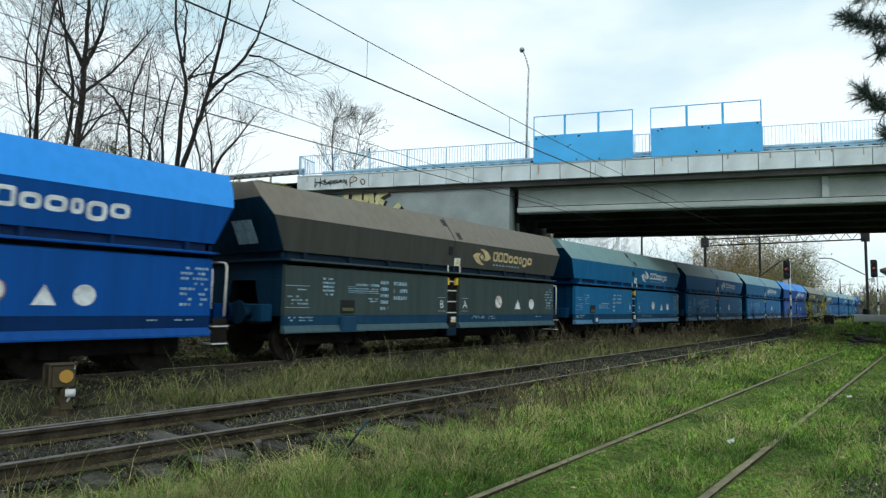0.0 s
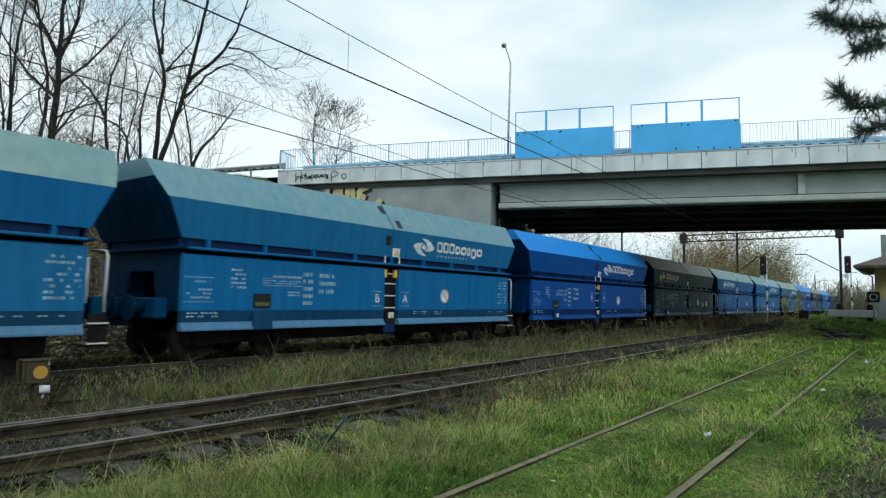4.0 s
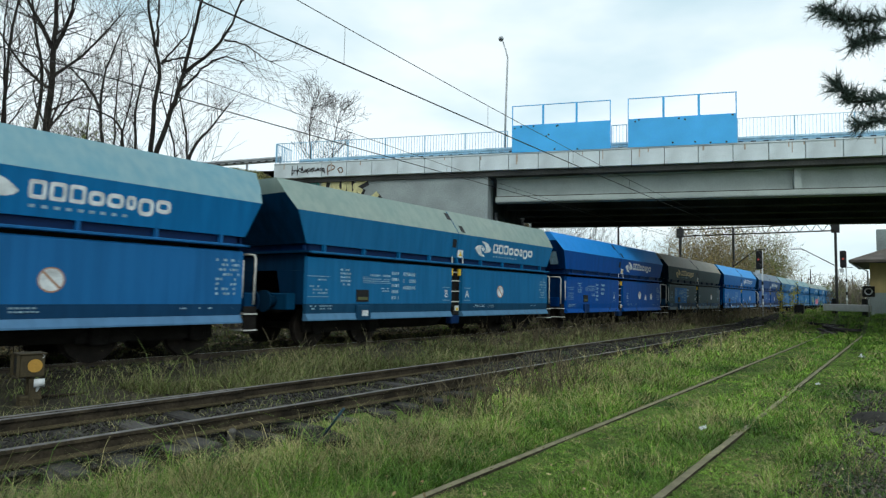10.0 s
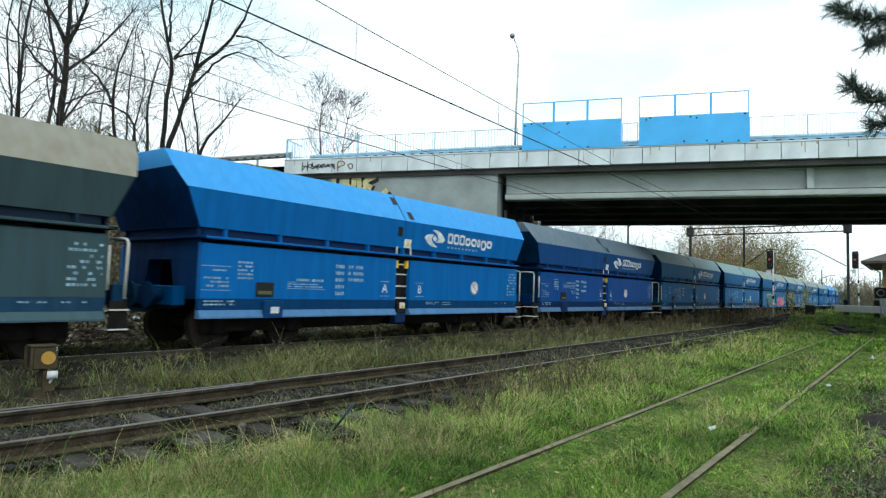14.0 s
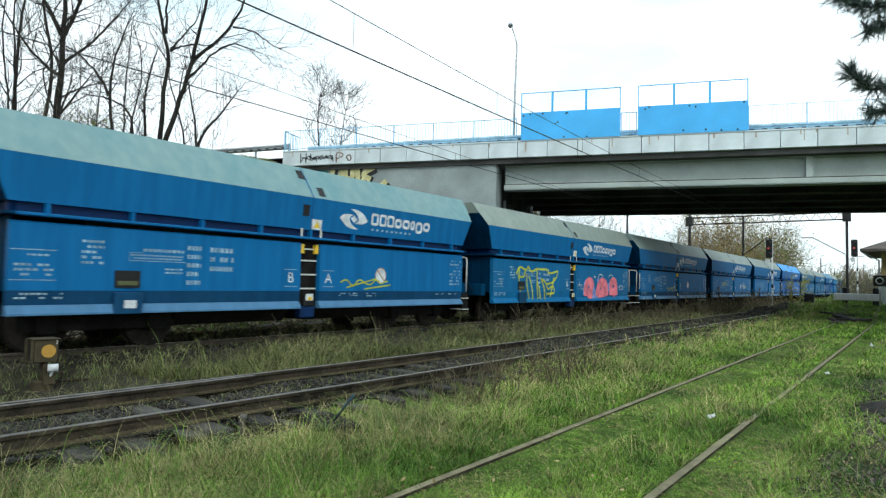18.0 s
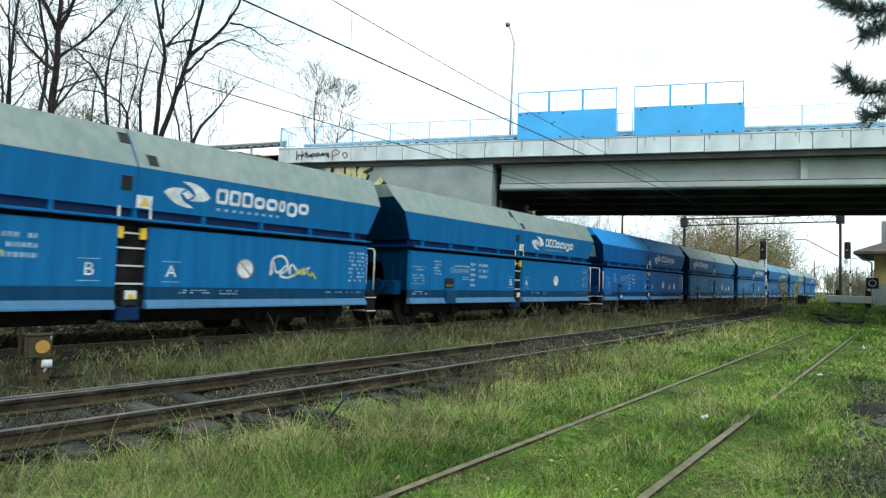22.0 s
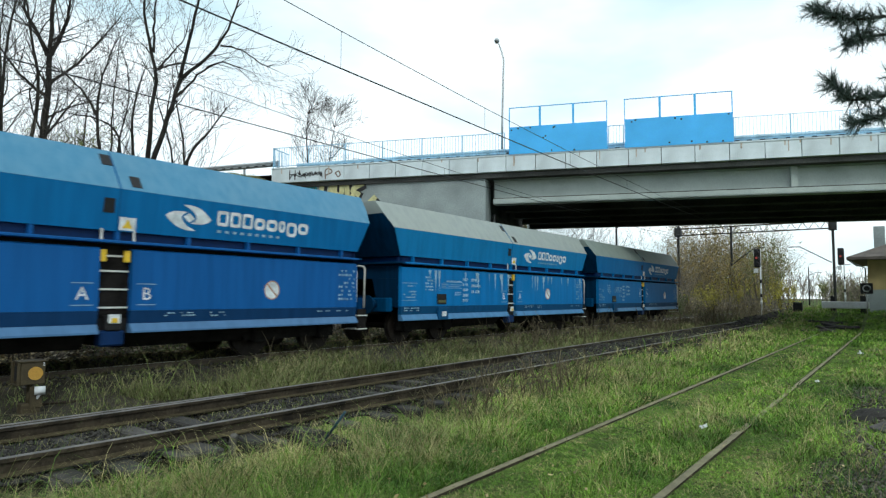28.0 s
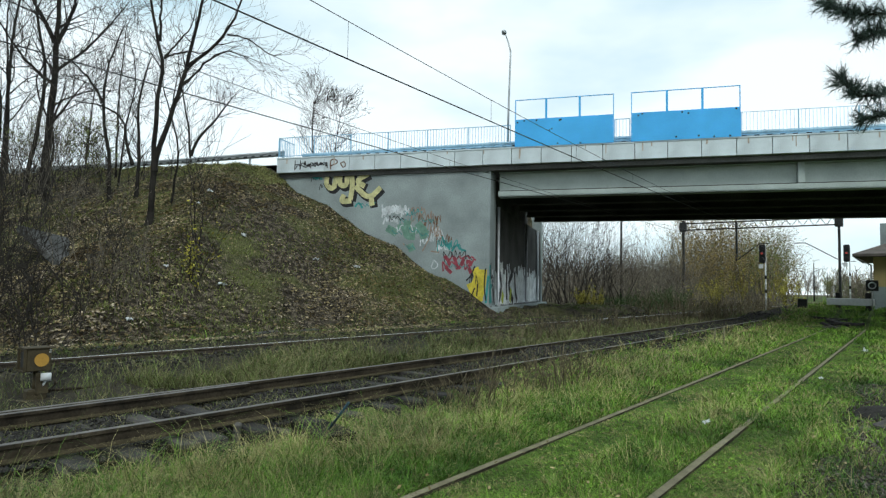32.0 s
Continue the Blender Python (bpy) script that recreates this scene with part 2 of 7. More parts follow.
TWIG_PALE = mat("brush_twig_grey", (0.12, 0.108, 0.088), 0.9, 0, 0.3, 0.4, 30, 0, tint=(0.19, 0.165, 0.125), spec=0.1, island=0.4)
LEAF_BROWN = mat("leaf_litter", (0.175, 0.112, 0.048), 0.85, 0, 0.4, 0.5, 8, 0, tint=(0.27, 0.225, 0.125), island=0.85, spec=0.15)
LEAF_PALE = mat("leaf_pale", (0.36, 0.30, 0.22), 0.85, 0, 0.3, 0.5, 8, 0, island=0.6, spec=0.15)
CREST_GRASS = mat("crest_grass_pale", (0.17, 0.21, 0.06), 0.75, 0, 0.4, 0.6, 5, 0, tint=(0.26, 0.26, 0.11), island=0.6, spec=0.2)
MOSS = mat("moss_green", (0.115, 0.150, 0.030), 0.85, 0, 0.4, 0.5, 5, 0, tint=(0.17, 0.19, 0.06), island=0.5, spec=0.1)
RAIL_OLD = mat("rail_old_brown", (0.195, 0.175, 0.108), 0.75, 0.2, 0.35, 5, 50, 0.15)
LEAF_YELLOW = mat("leaf_yellow", (0.33, 0.30, 0.045), 0.7, 0, 0.3, 1, 8, 0, island=0.4, spec=0.2)
LEAF_OCHRE = mat("leaf_ochre", (0.25, 0.19, 0.07), 0.75, 0, 0.35, 0.6, 8, 0, island=0.45, spec=0.2)
BROOM = mat("broom_green_stem", (0.045, 0.075, 0.022), 0.8, 0, 0.35, 0.6, 8, 0, spec=0.15, island=0.4)
LEAF_DARK = mat("leaf_dark_green", (0.055, 0.095, 0.028), 0.7, 0, 0.35, 0.6, 8, 0, island=0.4, spec=0.2)
LEAF_GREEN = mat("leaf_green", (0.16, 0.19, 0.055), 0.7, 0, 0.35, 0.6, 8, 0, island=0.4, spec=0.2)
NEEDLE = mat("pine_needle", (0.070, 0.105, 0.090), 0.65, 0, 0.3, 2, 10, 0, island=0.4, spec=0.3)
LITTER = mat("litter_white", (0.55, 0.57, 0.58), 0.6, 0, 0.1, 6, 20, 0)
WALL_YELLOW = mat("render_yellow", (0.50, 0.39, 0.18), 0.9, 0, 0.2, 1.2, 20, 0.2)
ROOFING = mat("roofing_grey_brown", (0.11, 0.095, 0.085), 0.85, 0, 0.3, 2, 25, 0.3)
WIRE = mat("wire_dark", (0.035, 0.035, 0.035), 0.6, 0.5, 0.2, 3, 20, 0)
LANTERN_YELLOW = mat("lantern_yellow_disc", (0.42, 0.24, 0.045), 0.5, 0, 0.15, 8, 40, 0.03)
LANTERN_BODY = mat("lantern_olive_body", (0.060, 0.048, 0.026), 0.7, 0.2, 0.35, 6, 40, 0.15)
RED_GLOW = glow("signal_red_lens", (0.40, 0.05, 0.04), 0.25)


def ground_material():
    """Dark soil under brown leaf crumbs, with patches of moss and turf."""
    m = bpy.data.materials.new("ground_soil_and_moss")
    m.use_nodes = True
    n, l = m.node_tree.nodes, m.node_tree.links
    b = n["Principled BSDF"]
    tc = n.new("ShaderNodeTexCoord")

    def noise_node(scale, detail):
        q = n.new("ShaderNodeTexNoise")
        q.inputs["Scale"].default_value, q.inputs["Detail"].default_value = scale, detail
        l.new(tc.outputs["Object"], q.inputs["Vector"])
        return q

    def ramp(src, p0, p1, c0, c1):
        q = n.new("ShaderNodeValToRGB")
        q.color_ramp.elements[0].position, q.color_ramp.elements[0].color = p0, (*c0, 1)
        q.color_ramp.elements[1].position, q.color_ramp.elements[1].color = p1, (*c1, 1)
        l.new(src, q.inputs["Fac"])
        return q.outputs["Color"]

    def blend(a, c, fac):
        q = n.new("ShaderNodeMix")
        q.data_type = "RGBA"
        l.new(fac, q.inputs["Factor"])
        l.new(a, q.inputs["A"])
        l.new(c, q.inputs["B"])
        return q.outputs["Result"]

    broad, crumbs, fine = noise_node(0.33, 6), noise_node(5.5, 6), noise_node(24, 5)
    earth = ramp(fine.outputs["Fac"], 0.38, 0.66, (0.010, 0.009, 0.007), (0.052, 0.042, 0.028))
    litter = ramp(fine.outputs["Fac"], 0.42, 0.66, (0.040, 0.034, 0.025), (0.25, 0.205, 0.15))
    moss = ramp(fine.outputs["Fac"], 0.35, 0.68, (0.030, 0.033, 0.012), (0.165, 0.172, 0.065))
    top = blend(earth, litter, ramp(crumbs.outputs["Fac"], 0.46, 0.60, (0, 0, 0), (1, 1, 1)))
    top = blend(top, moss, ramp(broad.outputs["Fac"], 0.48, 0.60, (0, 0, 0), (0.85, 0.85, 0.85)))
    l.new(top, b.inputs["Base Color"])
    b.inputs["Roughness"].default_value = 0.95
    b.inputs["Specular IOR Level"].default_value = 0.1
    bp = n.new("ShaderNodeBump")
    bp.inputs["Strength"].default_value, bp.inputs["Distance"].default_value = 0.9, 0.05
    l.new(fine.outputs["Fac"], bp.inputs["Height"])
    l.new(bp.outputs["Normal"], b.inputs["Normal"])
    return m


GROUND = ground_material()
TURF = mat("turf_ground", (0.030, 0.052, 0.010), 0.95, 0, 0.5, 1.2, 22, 0.8, tint=(0.062, 0.090, 0.020), spec=0.1)
RUBBLE = mat("rubble_stone", (0.085, 0.078, 0.066), 0.9, 0, 0.35, 2, 20, 0.4, island=0.6, spec=0.1)
TRACK_SOIL = mat("track_bed_dirt", (0.020, 0.018, 0.014), 0.95, 0, 0.5, 0.9, 16, 0.9, tint=(0.036, 0.032, 0.023), spec=0.1)
RAIL_WEB = mat("rail_web_brown", (0.072, 0.056, 0.042), 0.75, 0.1, 0.35, 4, 40, 0.2)
STAIN = mat("rust_stain", (0.44, 0.38, 0.32), 0.9, 0, 0.3, 4, 30, 0)


# ---- mesh helpers ----
def mesh_of(name, bm, material):
    me = bpy.data.meshes.new(name)
    bm.to_mesh(me)
    bm.free()
    for q in (material if isinstance(material, (list, tuple)) else [material]):
        me.materials.append(q)
    return me


def part(name, bm, material, parent=None, label="", m=None):
    """Links a bmesh (or a mesh) as one object under a thing or a part."""
    me = bm if isinstance(bm, bpy.types.Mesh) else mesh_of(name, bm, material)
    ob = new(name, me)
    if parent is not None:
        ob.parent = parent
    if m is not None:
        ob.matrix_basis = m
    if label:
        ob["label"] = label
    return ob


def raw(name, verts, faces, material):
    me = bpy.data.meshes.new(name)
    me.from_pydata([tuple(v) for v in verts], [], faces)
    me.materials.append(material)
    return me


def tri_soup(name, verts, nper, material, smooth=False):
    """A mesh from an (n, nper, 3) array of separate polygons."""
    v = np.asarray(verts, dtype=np.float32).reshape(-1, 3)
    k = len(v) // nper
    me = bpy.data.meshes.new(name)
    me.vertices.add(len(v))
    me.vertices.foreach_set("co", v.ravel())
    me.loops.add(len(v))
    me.loops.foreach_set("vertex_index", np.arange(len(v), dtype=np.int32))
    me.polygons.add(k)
    me.polygons.foreach_set("loop_start", np.arange(0, len(v), nper, dtype=np.int32))
    me.update(calc_edges=True)
    me.materials.append(material)
    return me


def box(bm, x0, x1, y0, y1, z0, z1, bevel=0.0):
    vs = [bm.verts.new(c) for c in ((x0, y0, z0), (x1, y0, z0), (x1, y1, z0), (x0, y1, z0), (x0, y0, z1), (x1, y0, z1), (x1, y1, z1), (x0, y1, z1))]
    fs = [bm.faces.new([vs[i] for i in f]) for f in ((3, 2, 1, 0), (4, 5, 6, 7), (0, 1, 5, 4), (1, 2, 6, 5), (2, 3, 7, 6), (3, 0, 4, 7))]
    if bevel:
        es = list({e for f in fs for e in f.edges})
        bmesh.ops.bevel(bm, geom=es, offset=bevel, segments=1, affect="EDGES")
    return bm


def boxm(x0, x1, y0, y1, z0, z1, bevel=0.0):
    return box(bmesh.new(), x0, x1, y0, y1, z0, z1, bevel)


def tube(bm, pts, radius, sides=8, caps=True):
    """A round bar through points; radius may be one number or one a point."""
    pts = [Vector(p) for p in pts]
    rings = []
    for i, p in enumerate(pts):
        d = (pts[min(i + 1, len(pts) - 1)] - pts[max(i - 1, 0)]).normalized()
        a = d.cross(Vector((0, 0, 1)) if abs(d.z) < 0.9 else Vector((1, 0, 0))).normalized()
        b = d.cross(a)
        r = radius[i] if isinstance(radius, (list, tuple)) else radius
        rings.append([bm.verts.new(p + (a * math.cos(t) + b * math.sin(t)) * r) for t in (2 * math.pi * k / sides for k in range(sides))])
    for r0, r1 in zip(rings, rings[1:]):
        for k in range(sides):
            f = bm.faces.new((r0[k], r0[(k + 1) % sides], r1[(k + 1) % sides], r1[k]))
            f.smooth = True
    if caps:
        bm.faces.new(rings[0][::-1])
        bm.faces.new(rings[-1])
    return bm


def tubem(pts, radius, sides=8):
    return tube(bmesh.new(), pts, radius, sides)


def prism(bm, outline, y0, y1):
    """Extrudes an (x, z) outline along y."""
    a = [bm.verts.new((x, y0, z)) for x, z in outline]
    b = [bm.verts.new((x, y1, z)) for x, z in outline]
    k = len(outline)
    for i in range(k):
        bm.faces.new((a[i], a[(i + 1) % k], b[(i + 1) % k], b[i]))
    bm.faces.new(a[::-1])
    bm.faces.new(b)
    bmesh.ops.recalc_face_normals(bm, faces=bm.faces[:])
    return bm


def empty(name, m, label, category, group="", kind=""):
    ob = new(name)
    ob.matrix_basis = m
    return tagged(ob, label, category, group, kind)

# ---- plan: the main line runs along +y, the camera stands at x = 0 ----
BR_ANGLE, BR_X, BR_Y = 19.5, -15.85, 25.28        # bridge: corner of the abutment and its skew
BR = pose(BR_X, BR_Y, 0, 0, 0, BR_ANGLE)
E_S = (math.cos(radians(BR_ANGLE)), math.sin(radians(BR_ANGLE)))


def local_sd(x, y):
    """Along the bridge, and across it (away from the camera)."""
    return (x - BR_X) * E_S[0] + (y - BR_Y) * E_S[1], -(x - BR_X) * E_S[1] + (y - BR_Y) * E_S[0]


_yy = np.arange(-70, 400, 1.0)
_xb = np.interp(_yy, [-70, -20, 0, 3, 5, 9, 14, 19, 27, 43, 56, 80, 400], [-12.4, -8.8, -6.74, -6.60, -6.52, -6.48, -6.50, -6.58, -6.73, -6.98, -7.2, -8.3, -60])
_k = np.exp(-0.5 * (np.arange(-6, 7) / 2.2) ** 2)
_xb = np.convolve(np.pad(_xb, 6, mode="edge"), _k / _k.sum(), mode="valid")


def x_main(y):
    return -11.95 - 0.00016 * np.maximum(0, np.asarray(y, float) - 60) ** 2


def x_mid(y):
    return np.interp(y, _yy, _xb)


def x_near(y):
    return -2.42 - 0.003 * np.asarray(y, float)


def ground_z(x, y):
    """Height of the ground sheet."""
    x, y = np.asarray(x, float), np.asarray(y, float)
    z = np.interp(x, [-14.6, -13.9, -13.2, -12.45, -12.1, -11.3, -11.05, -10.4, -10.0, -9.4, -8.4, -7.7, -5.2, -4.4, -3.5, 0.5, 3, 8], [-0.20, -0.08, 0.0, 0.0, -0.12, -0.10, -0.07, -0.12, -0.22, -0.27, -0.33, -0.31, -0.31, -0.34, -0.375, -0.38, -0.33, -0.3])
    s, d = local_sd(x, y)
    toe = np.clip(0.60 * (-14.75 - x), 0, 8)
    crest = 7.75 - 0.45 * np.maximum(0, -d - 0.9)
    bank = np.maximum(np.minimum(np.minimum(toe, crest), 7.7), 0)
    behind = np.clip(np.minimum(7.6 - 0.6 * (d - 18.3), 0.6 * (-15.5 - x)), 0, 7.6)
    under = np.clip(toe, 0, 0.5)
    lift = np.where(d < 0.9, bank, np.where((s < -0.6) & (d < 18.3), 7.4, np.where(d < 18.3, under, behind * 0.12)))
    lift = np.where((s > 33) & (d > -1) & (d < 18.3), 7.4, lift)
    lift = lift + np.where(x > -9, np.clip((y - 36.5) / 7, 0, 1) * np.clip((x + 8.5) / 2.5, 0, 1) * np.clip((160 - y) / 60, 0, 1) * 0.75, 0)
    lift = lift + np.where((np.abs(x - x_mid(y)) < 0.95) & (lift < 0.3), 0.06 + 0.10 * np.clip((y - 8) / 6, 0, 1), np.where((np.abs(x - x_mid(y)) < 1.5) & (lift < 0.3), np.where((x > x_mid(y)) & (y < 9), -0.055, 0.02), 0.0))
    lump = 0.035 * np.sin(x * 1.7 + 0.6 * y) * np.cos(y * 1.1 - x * 0.4) + 0.02 * np.sin(x * 4.1) * np.sin(y * 3.3 + 1)
    rough = np.where(lift > 0.3, 3.5, np.where(x > -9.8, np.where(np.abs(x - x_near(y)) < 1.4, 0.3, 1.0), 0.4))
    return np.where(x > -14.7, z, -0.27) + np.maximum(lift, -0.08) + lump * rough


def spread(a, b, step, far, grow=1.35):
    v = list(np.arange(a, b + step / 2, step))
    st, lo, hi = step, v[0], v[-1]
    left, right = [], []
    while hi < far or lo > -far:
        st *= grow
        lo, hi = lo - st, hi + st
        left.append(lo), right.append(hi)
    return np.array(left[::-1] + v + right)


gx, gy = spread(-48, 10, 0.4, 2500), spread(-4, 46, 0.4, 2500)
GX, GY = np.meshgrid(gx, gy, indexing="ij")
GZ = ground_z(GX, GY)
far = np.clip((np.hypot(GX, GY) - 150) / 150, 0, 1)
GZ = GZ * (1 - far) + far * -0.3
nxg, nyg = len(gx), len(gy)
idx = np.arange(nxg * nyg).reshape(nxg, nyg)
quads = np.stack([idx[:-1, :-1], idx[1:, :-1], idx[1:, 1:], idx[:-1, 1:]], -1).reshape(-1, 4)
ground_mesh = bpy.data.meshes.new("ground")
ground_mesh.from_pydata(np.stack([GX, GY, GZ], -1).reshape(-1, 3).tolist(), [], quads.tolist())
for f in ground_mesh.polygons:
    f.use_smooth = True
ground_mesh.materials.append(GROUND)
ground_mesh.materials.append(TURF)
mid_x = 0.5 * (GX[:-1, :-1] + GX[1:, 1:])
mid_y = 0.5 * (GY[:-1, :-1] + GY[1:, 1:])
turf_edge = x_mid(mid_y) + 1.05
ground_mesh.materials.append(TRACK_SOIL)
ground_mesh.polygons.foreach_set("material_index", np.where((mid_x > turf_edge) & ~((mid_x > -0.75) & (mid_x < 1.5) & (mid_y > 4.5) & (mid_y < 14.5)), 1, np.where(mid_x > -13.6, 2, 0)).astype(np.int32).ravel())
tagged(new("ground", ground_mesh), "dark soil and turf beside the railway lines", "ground", kind="structure")

# ---- tracks ----
RAIL_OUT = ((-0.065, -0.15), (0.065, -0.15), (0.065, -0.138), (0.012, -0.12), (0.010, -0.045), (0.036, -0.035), (0.036, -0.004), (0.030, 0), (-0.030, 0), (-0.036, -0.004), (-0.036, -0.035), (-0.010, -0.045), (-0.012, -0.12), (-0.065, -0.138))


def rail_mesh(name, fx, off, zt, y0, y1, step, top):
    ys = np.arange(y0, y1 + step, step)
    xs = fx(ys) + (off(ys) if callable(off) else off)
    k = len(RAIL_OUT)
    verts = [(x + ox, y, zt + oz) for x, y in zip(xs, ys) for ox, oz in RAIL_OUT]
    faces = [(i * k + j, i * k + (j + 1) % k, (i + 1) * k + (j + 1) % k, (i + 1) * k + j) for i in range(len(ys) - 1) for j in range(k)]
    me = raw(name, verts, faces, RUST)
    me.materials.append(top)
    me.materials.append(RUST_OCHRE)
    for p in me.polygons:
        if p.index % k in (6, 7, 8):
            p.material_index = 1
        elif p.index % k in (0, 1, 2, 11, 12, 13):
            p.material_index = 2
    return me


def track(name, fx, zt, top, label, y0=-60, y1=300, blades=(), far_top=None, near_web=None):
    t = tagged(new(name), label, "railway track", kind="structure")
    for off in (-0.7535, 0.7535):
        me = rail_mesh("rail", fx, off, zt, y0, y1, 1.0, far_top if far_top and off < 0 else top)
        if near_web and off > 0:
            me.materials[0] = near_web
        part("rail", me, None, t)
    for off, b0, b1 in blades:
        part("switch_blade", rail_mesh("switch_blade", fx, off, zt - 0.004, b0, b1, 0.5, top), None, t)
    return t


main_track = track("main_track", x_main, 0.022, RAIL_HEAD, "main line track with shiny rails half hidden in weeds", far_top=RUST, near_web=RAIL_WEB)
mid_track = track("middle_track", x_mid, -0.045, RAIL_DULL, "rusty siding track with wooden sleepers and a switch", blades=((lambda y: -0.7535 + 0.085 + 0.012 * np.maximum(0, 5.4 - y), -12, 5.4), (lambda y: 0.7535 - 0.085 - 0.10 * np.maximum(0, 1.0 - y), -6, 1.0)))
near_track = track("near_track", x_near, -0.350, RAIL_OLD, "disused track sunk in grass with rusty rails", -30, 36.5)

sleeper_mesh = mesh_of("sleeper", boxm(-1.25, 1.25, -0.12, 0.12, -0.3, -0.152, 0.02), SLEEPER)
for tr, fx, zt, a, b in ((mid_track, x_mid, -0.045, -3, 46), (main_track, x_main, 0.0, -3, 34)):
    for y in np.arange(a, b, 0.62):
        jit = random.uniform(-0.04, 0.04)
        part("sleeper", sleeper_mesh, None, tr, m=pose(float(fx(y)), float(y) + jit, zt + random.uniform(-0.05, -0.002) - (0.10 if tr is main_track else 0), 0, random.uniform(-0.9, 0.9), random.uniform(-4, 4) - 3 * (tr is mid_track and y < 8)))

# ---- road bridge ----
bridge = empty("road_bridge", BR, "grey concrete and steel road bridge over the railway with graffiti", "bridge", kind="structure")
S0, S1, DW = -11.3, 46.0, 13.2
part("deck_slab", boxm(S0, S1, 0.22, DW - 0.22, 6.85, 7.72), CONCRETE_DARK, bridge, "dark concrete slab")
part("roadway", boxm(S0 - 30, S1 + 20, 1.3, DW - 1.3, 7.724, 7.78), ASPHALT, bridge)
step = 1.372
fascia_mesh = mesh_of("fascia_panel", boxm(0.014, step - 0.014, 0.0, 0.25, 7.08, 7.80, 0.012), FASCIA)
back_mesh = fascia_mesh
k0 = int(round((S1 - S0) / step))
for i in range(k0):
    part("fascia_panel", fascia_mesh, None, bridge, m=pose(S0 + i * step, random.uniform(-0.004, 0.004), random.uniform(-0.006, 0.006)))
part("fascia_core", boxm(S0 + 0.05, S1, 0.12, 0.218, 7.10, 7.78), CONCRETE_DARK, bridge)
part("fascia_back", boxm(S0, S1, DW - 0.25, DW, 7.08, 7.8), FASCIA, bridge)
rs = random.Random(6)
for i in range(22):
    s, h = rs.uniform(S0, 24), rs.uniform(0.12, 0.5)
    w = rs.uniform(0.012, 0.035)
    part("rust_streak", boxm(s - w, s + w, -0.0085, -0.006, 7.79 - h, 7.79), STAIN, bridge)
part("edge_cap", boxm(S0, S1, -0.03, 0.5, 7.80, 7.86, 0.01), FASCIA, bridge)
for i, d in enumerate((1.0, 3.8, 6.6, 9.4, 12.2)):
    bm = bmesh.new()
    box(bm, 0.3, 40, d - 0.012, d + 0.012, 5.8, 6.95)
    box(bm, 0.3, 40, d - 0.30, d + 0.30, 5.66, 5.72)
    box(bm, 0.3, 40, d - 0.22, d + 0.22, 6.80, 6.86)
    box(bm, 0.3, 40, d - 0.05, d + 0.05, 5.72, 5.82)
    if i == 0:
        box(bm, 0.3, 40, d - 0.30, d - 0.26, 5.66, 5.92)
    # front girder in pale paint, the inner ones in dark grey
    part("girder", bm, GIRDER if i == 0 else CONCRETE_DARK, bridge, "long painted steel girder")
    if i == 0:
        # dark strip added where the flange edge only casts a shadow
        part("grime_seam", boxm(0.3, 40, d - 0.285, d - 0.015, 5.925, 5.955), RUST, bridge, "dark strip along the girder in place of the flange shadow")
        for s in (13.25, 26.3, 39.3):
            part("stiffener", boxm(s - 0.13, s + 0.13, d - 0.30, d - 0.014, 5.957, 6.84), GIRDER, bridge)
bm = bmesh.new()
box(bm, S0 + 0.2, 0.0, 0.33, 1.6, -1.0, 7.075)
part("wing_wall", bm, CONCRETE, bridge, "grey concrete wing wall sprayed with graffiti")
part("abutment", boxm(-1.2, -0.02, 1.604, 17.2, -1.0, 5.4), CONCRETE_DARK, bridge, "dark abutment wall")
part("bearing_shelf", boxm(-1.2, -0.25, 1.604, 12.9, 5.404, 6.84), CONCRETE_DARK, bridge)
part("far_abutment", boxm(33, 36, 0.33, DW - 0.3, -1, 6.84), CONCRETE, bridge)
for d, r, zz in ((1.75, 0.075, 5.3), (10.2, 0.07, 5.3), (15.0, 0.08, 5.3)):
    part("drain_pipe", tubem([(0.12, d, zz), (0.12, d, 0.9), (0.16, d - 0.1, 0.6), (0.3, d - 0.4, 0.45)], r), GALV, bridge, "grey drain pipe fixed to the abutment")
part("abutment_end", boxm(-0.6, 0.06, 17.2, 17.9, -1.0, 6.8), CONCRETE, bridge)
part("footing", boxm(-0.3, 0.45, 0.35, 17.6, -0.6, 0.42, 0.03), CONCRETE, bridge)


def railing(s0, s1, name="railing", thin=1.0):
    r = empty(name, BR, "pale blue steel bridge railing with thin upright bars", "railing", "bridge railings")
    part("top_rail", tubem([(s0, 0.18, 8.95), (s1, 0.18, 8.95)], 0.018 * thin, 6), RAIL_BLUE, r)
    part("bottom_rail", tubem([(s0, 0.18, 7.98), (s1, 0.18, 7.98)], 0.02, 6), RAIL_BLUE, r)
    bar = mesh_of("bar", boxm(-0.009 * thin, 0.009 * thin, 0.171, 0.189, 7.98, 8.95), RAIL_BLUE)
    post = mesh_of("post", boxm(-0.02, 0.02, 0.16, 0.20, 7.86, 8.96), RAIL_BLUE)
    for i in range(int((s1 - s0) / 0.14)):
        part("bar", bar, None, r, m=pose(s0 + 0.07 + i * 0.14, 0, 0))
    n = max(1, int((s1 - s0) / 1.9))
    for i in range(n + 1):
        part("post", post, None, r, m=pose(s0 + (s1 - s0) * i / n, 0, 0))
    return r


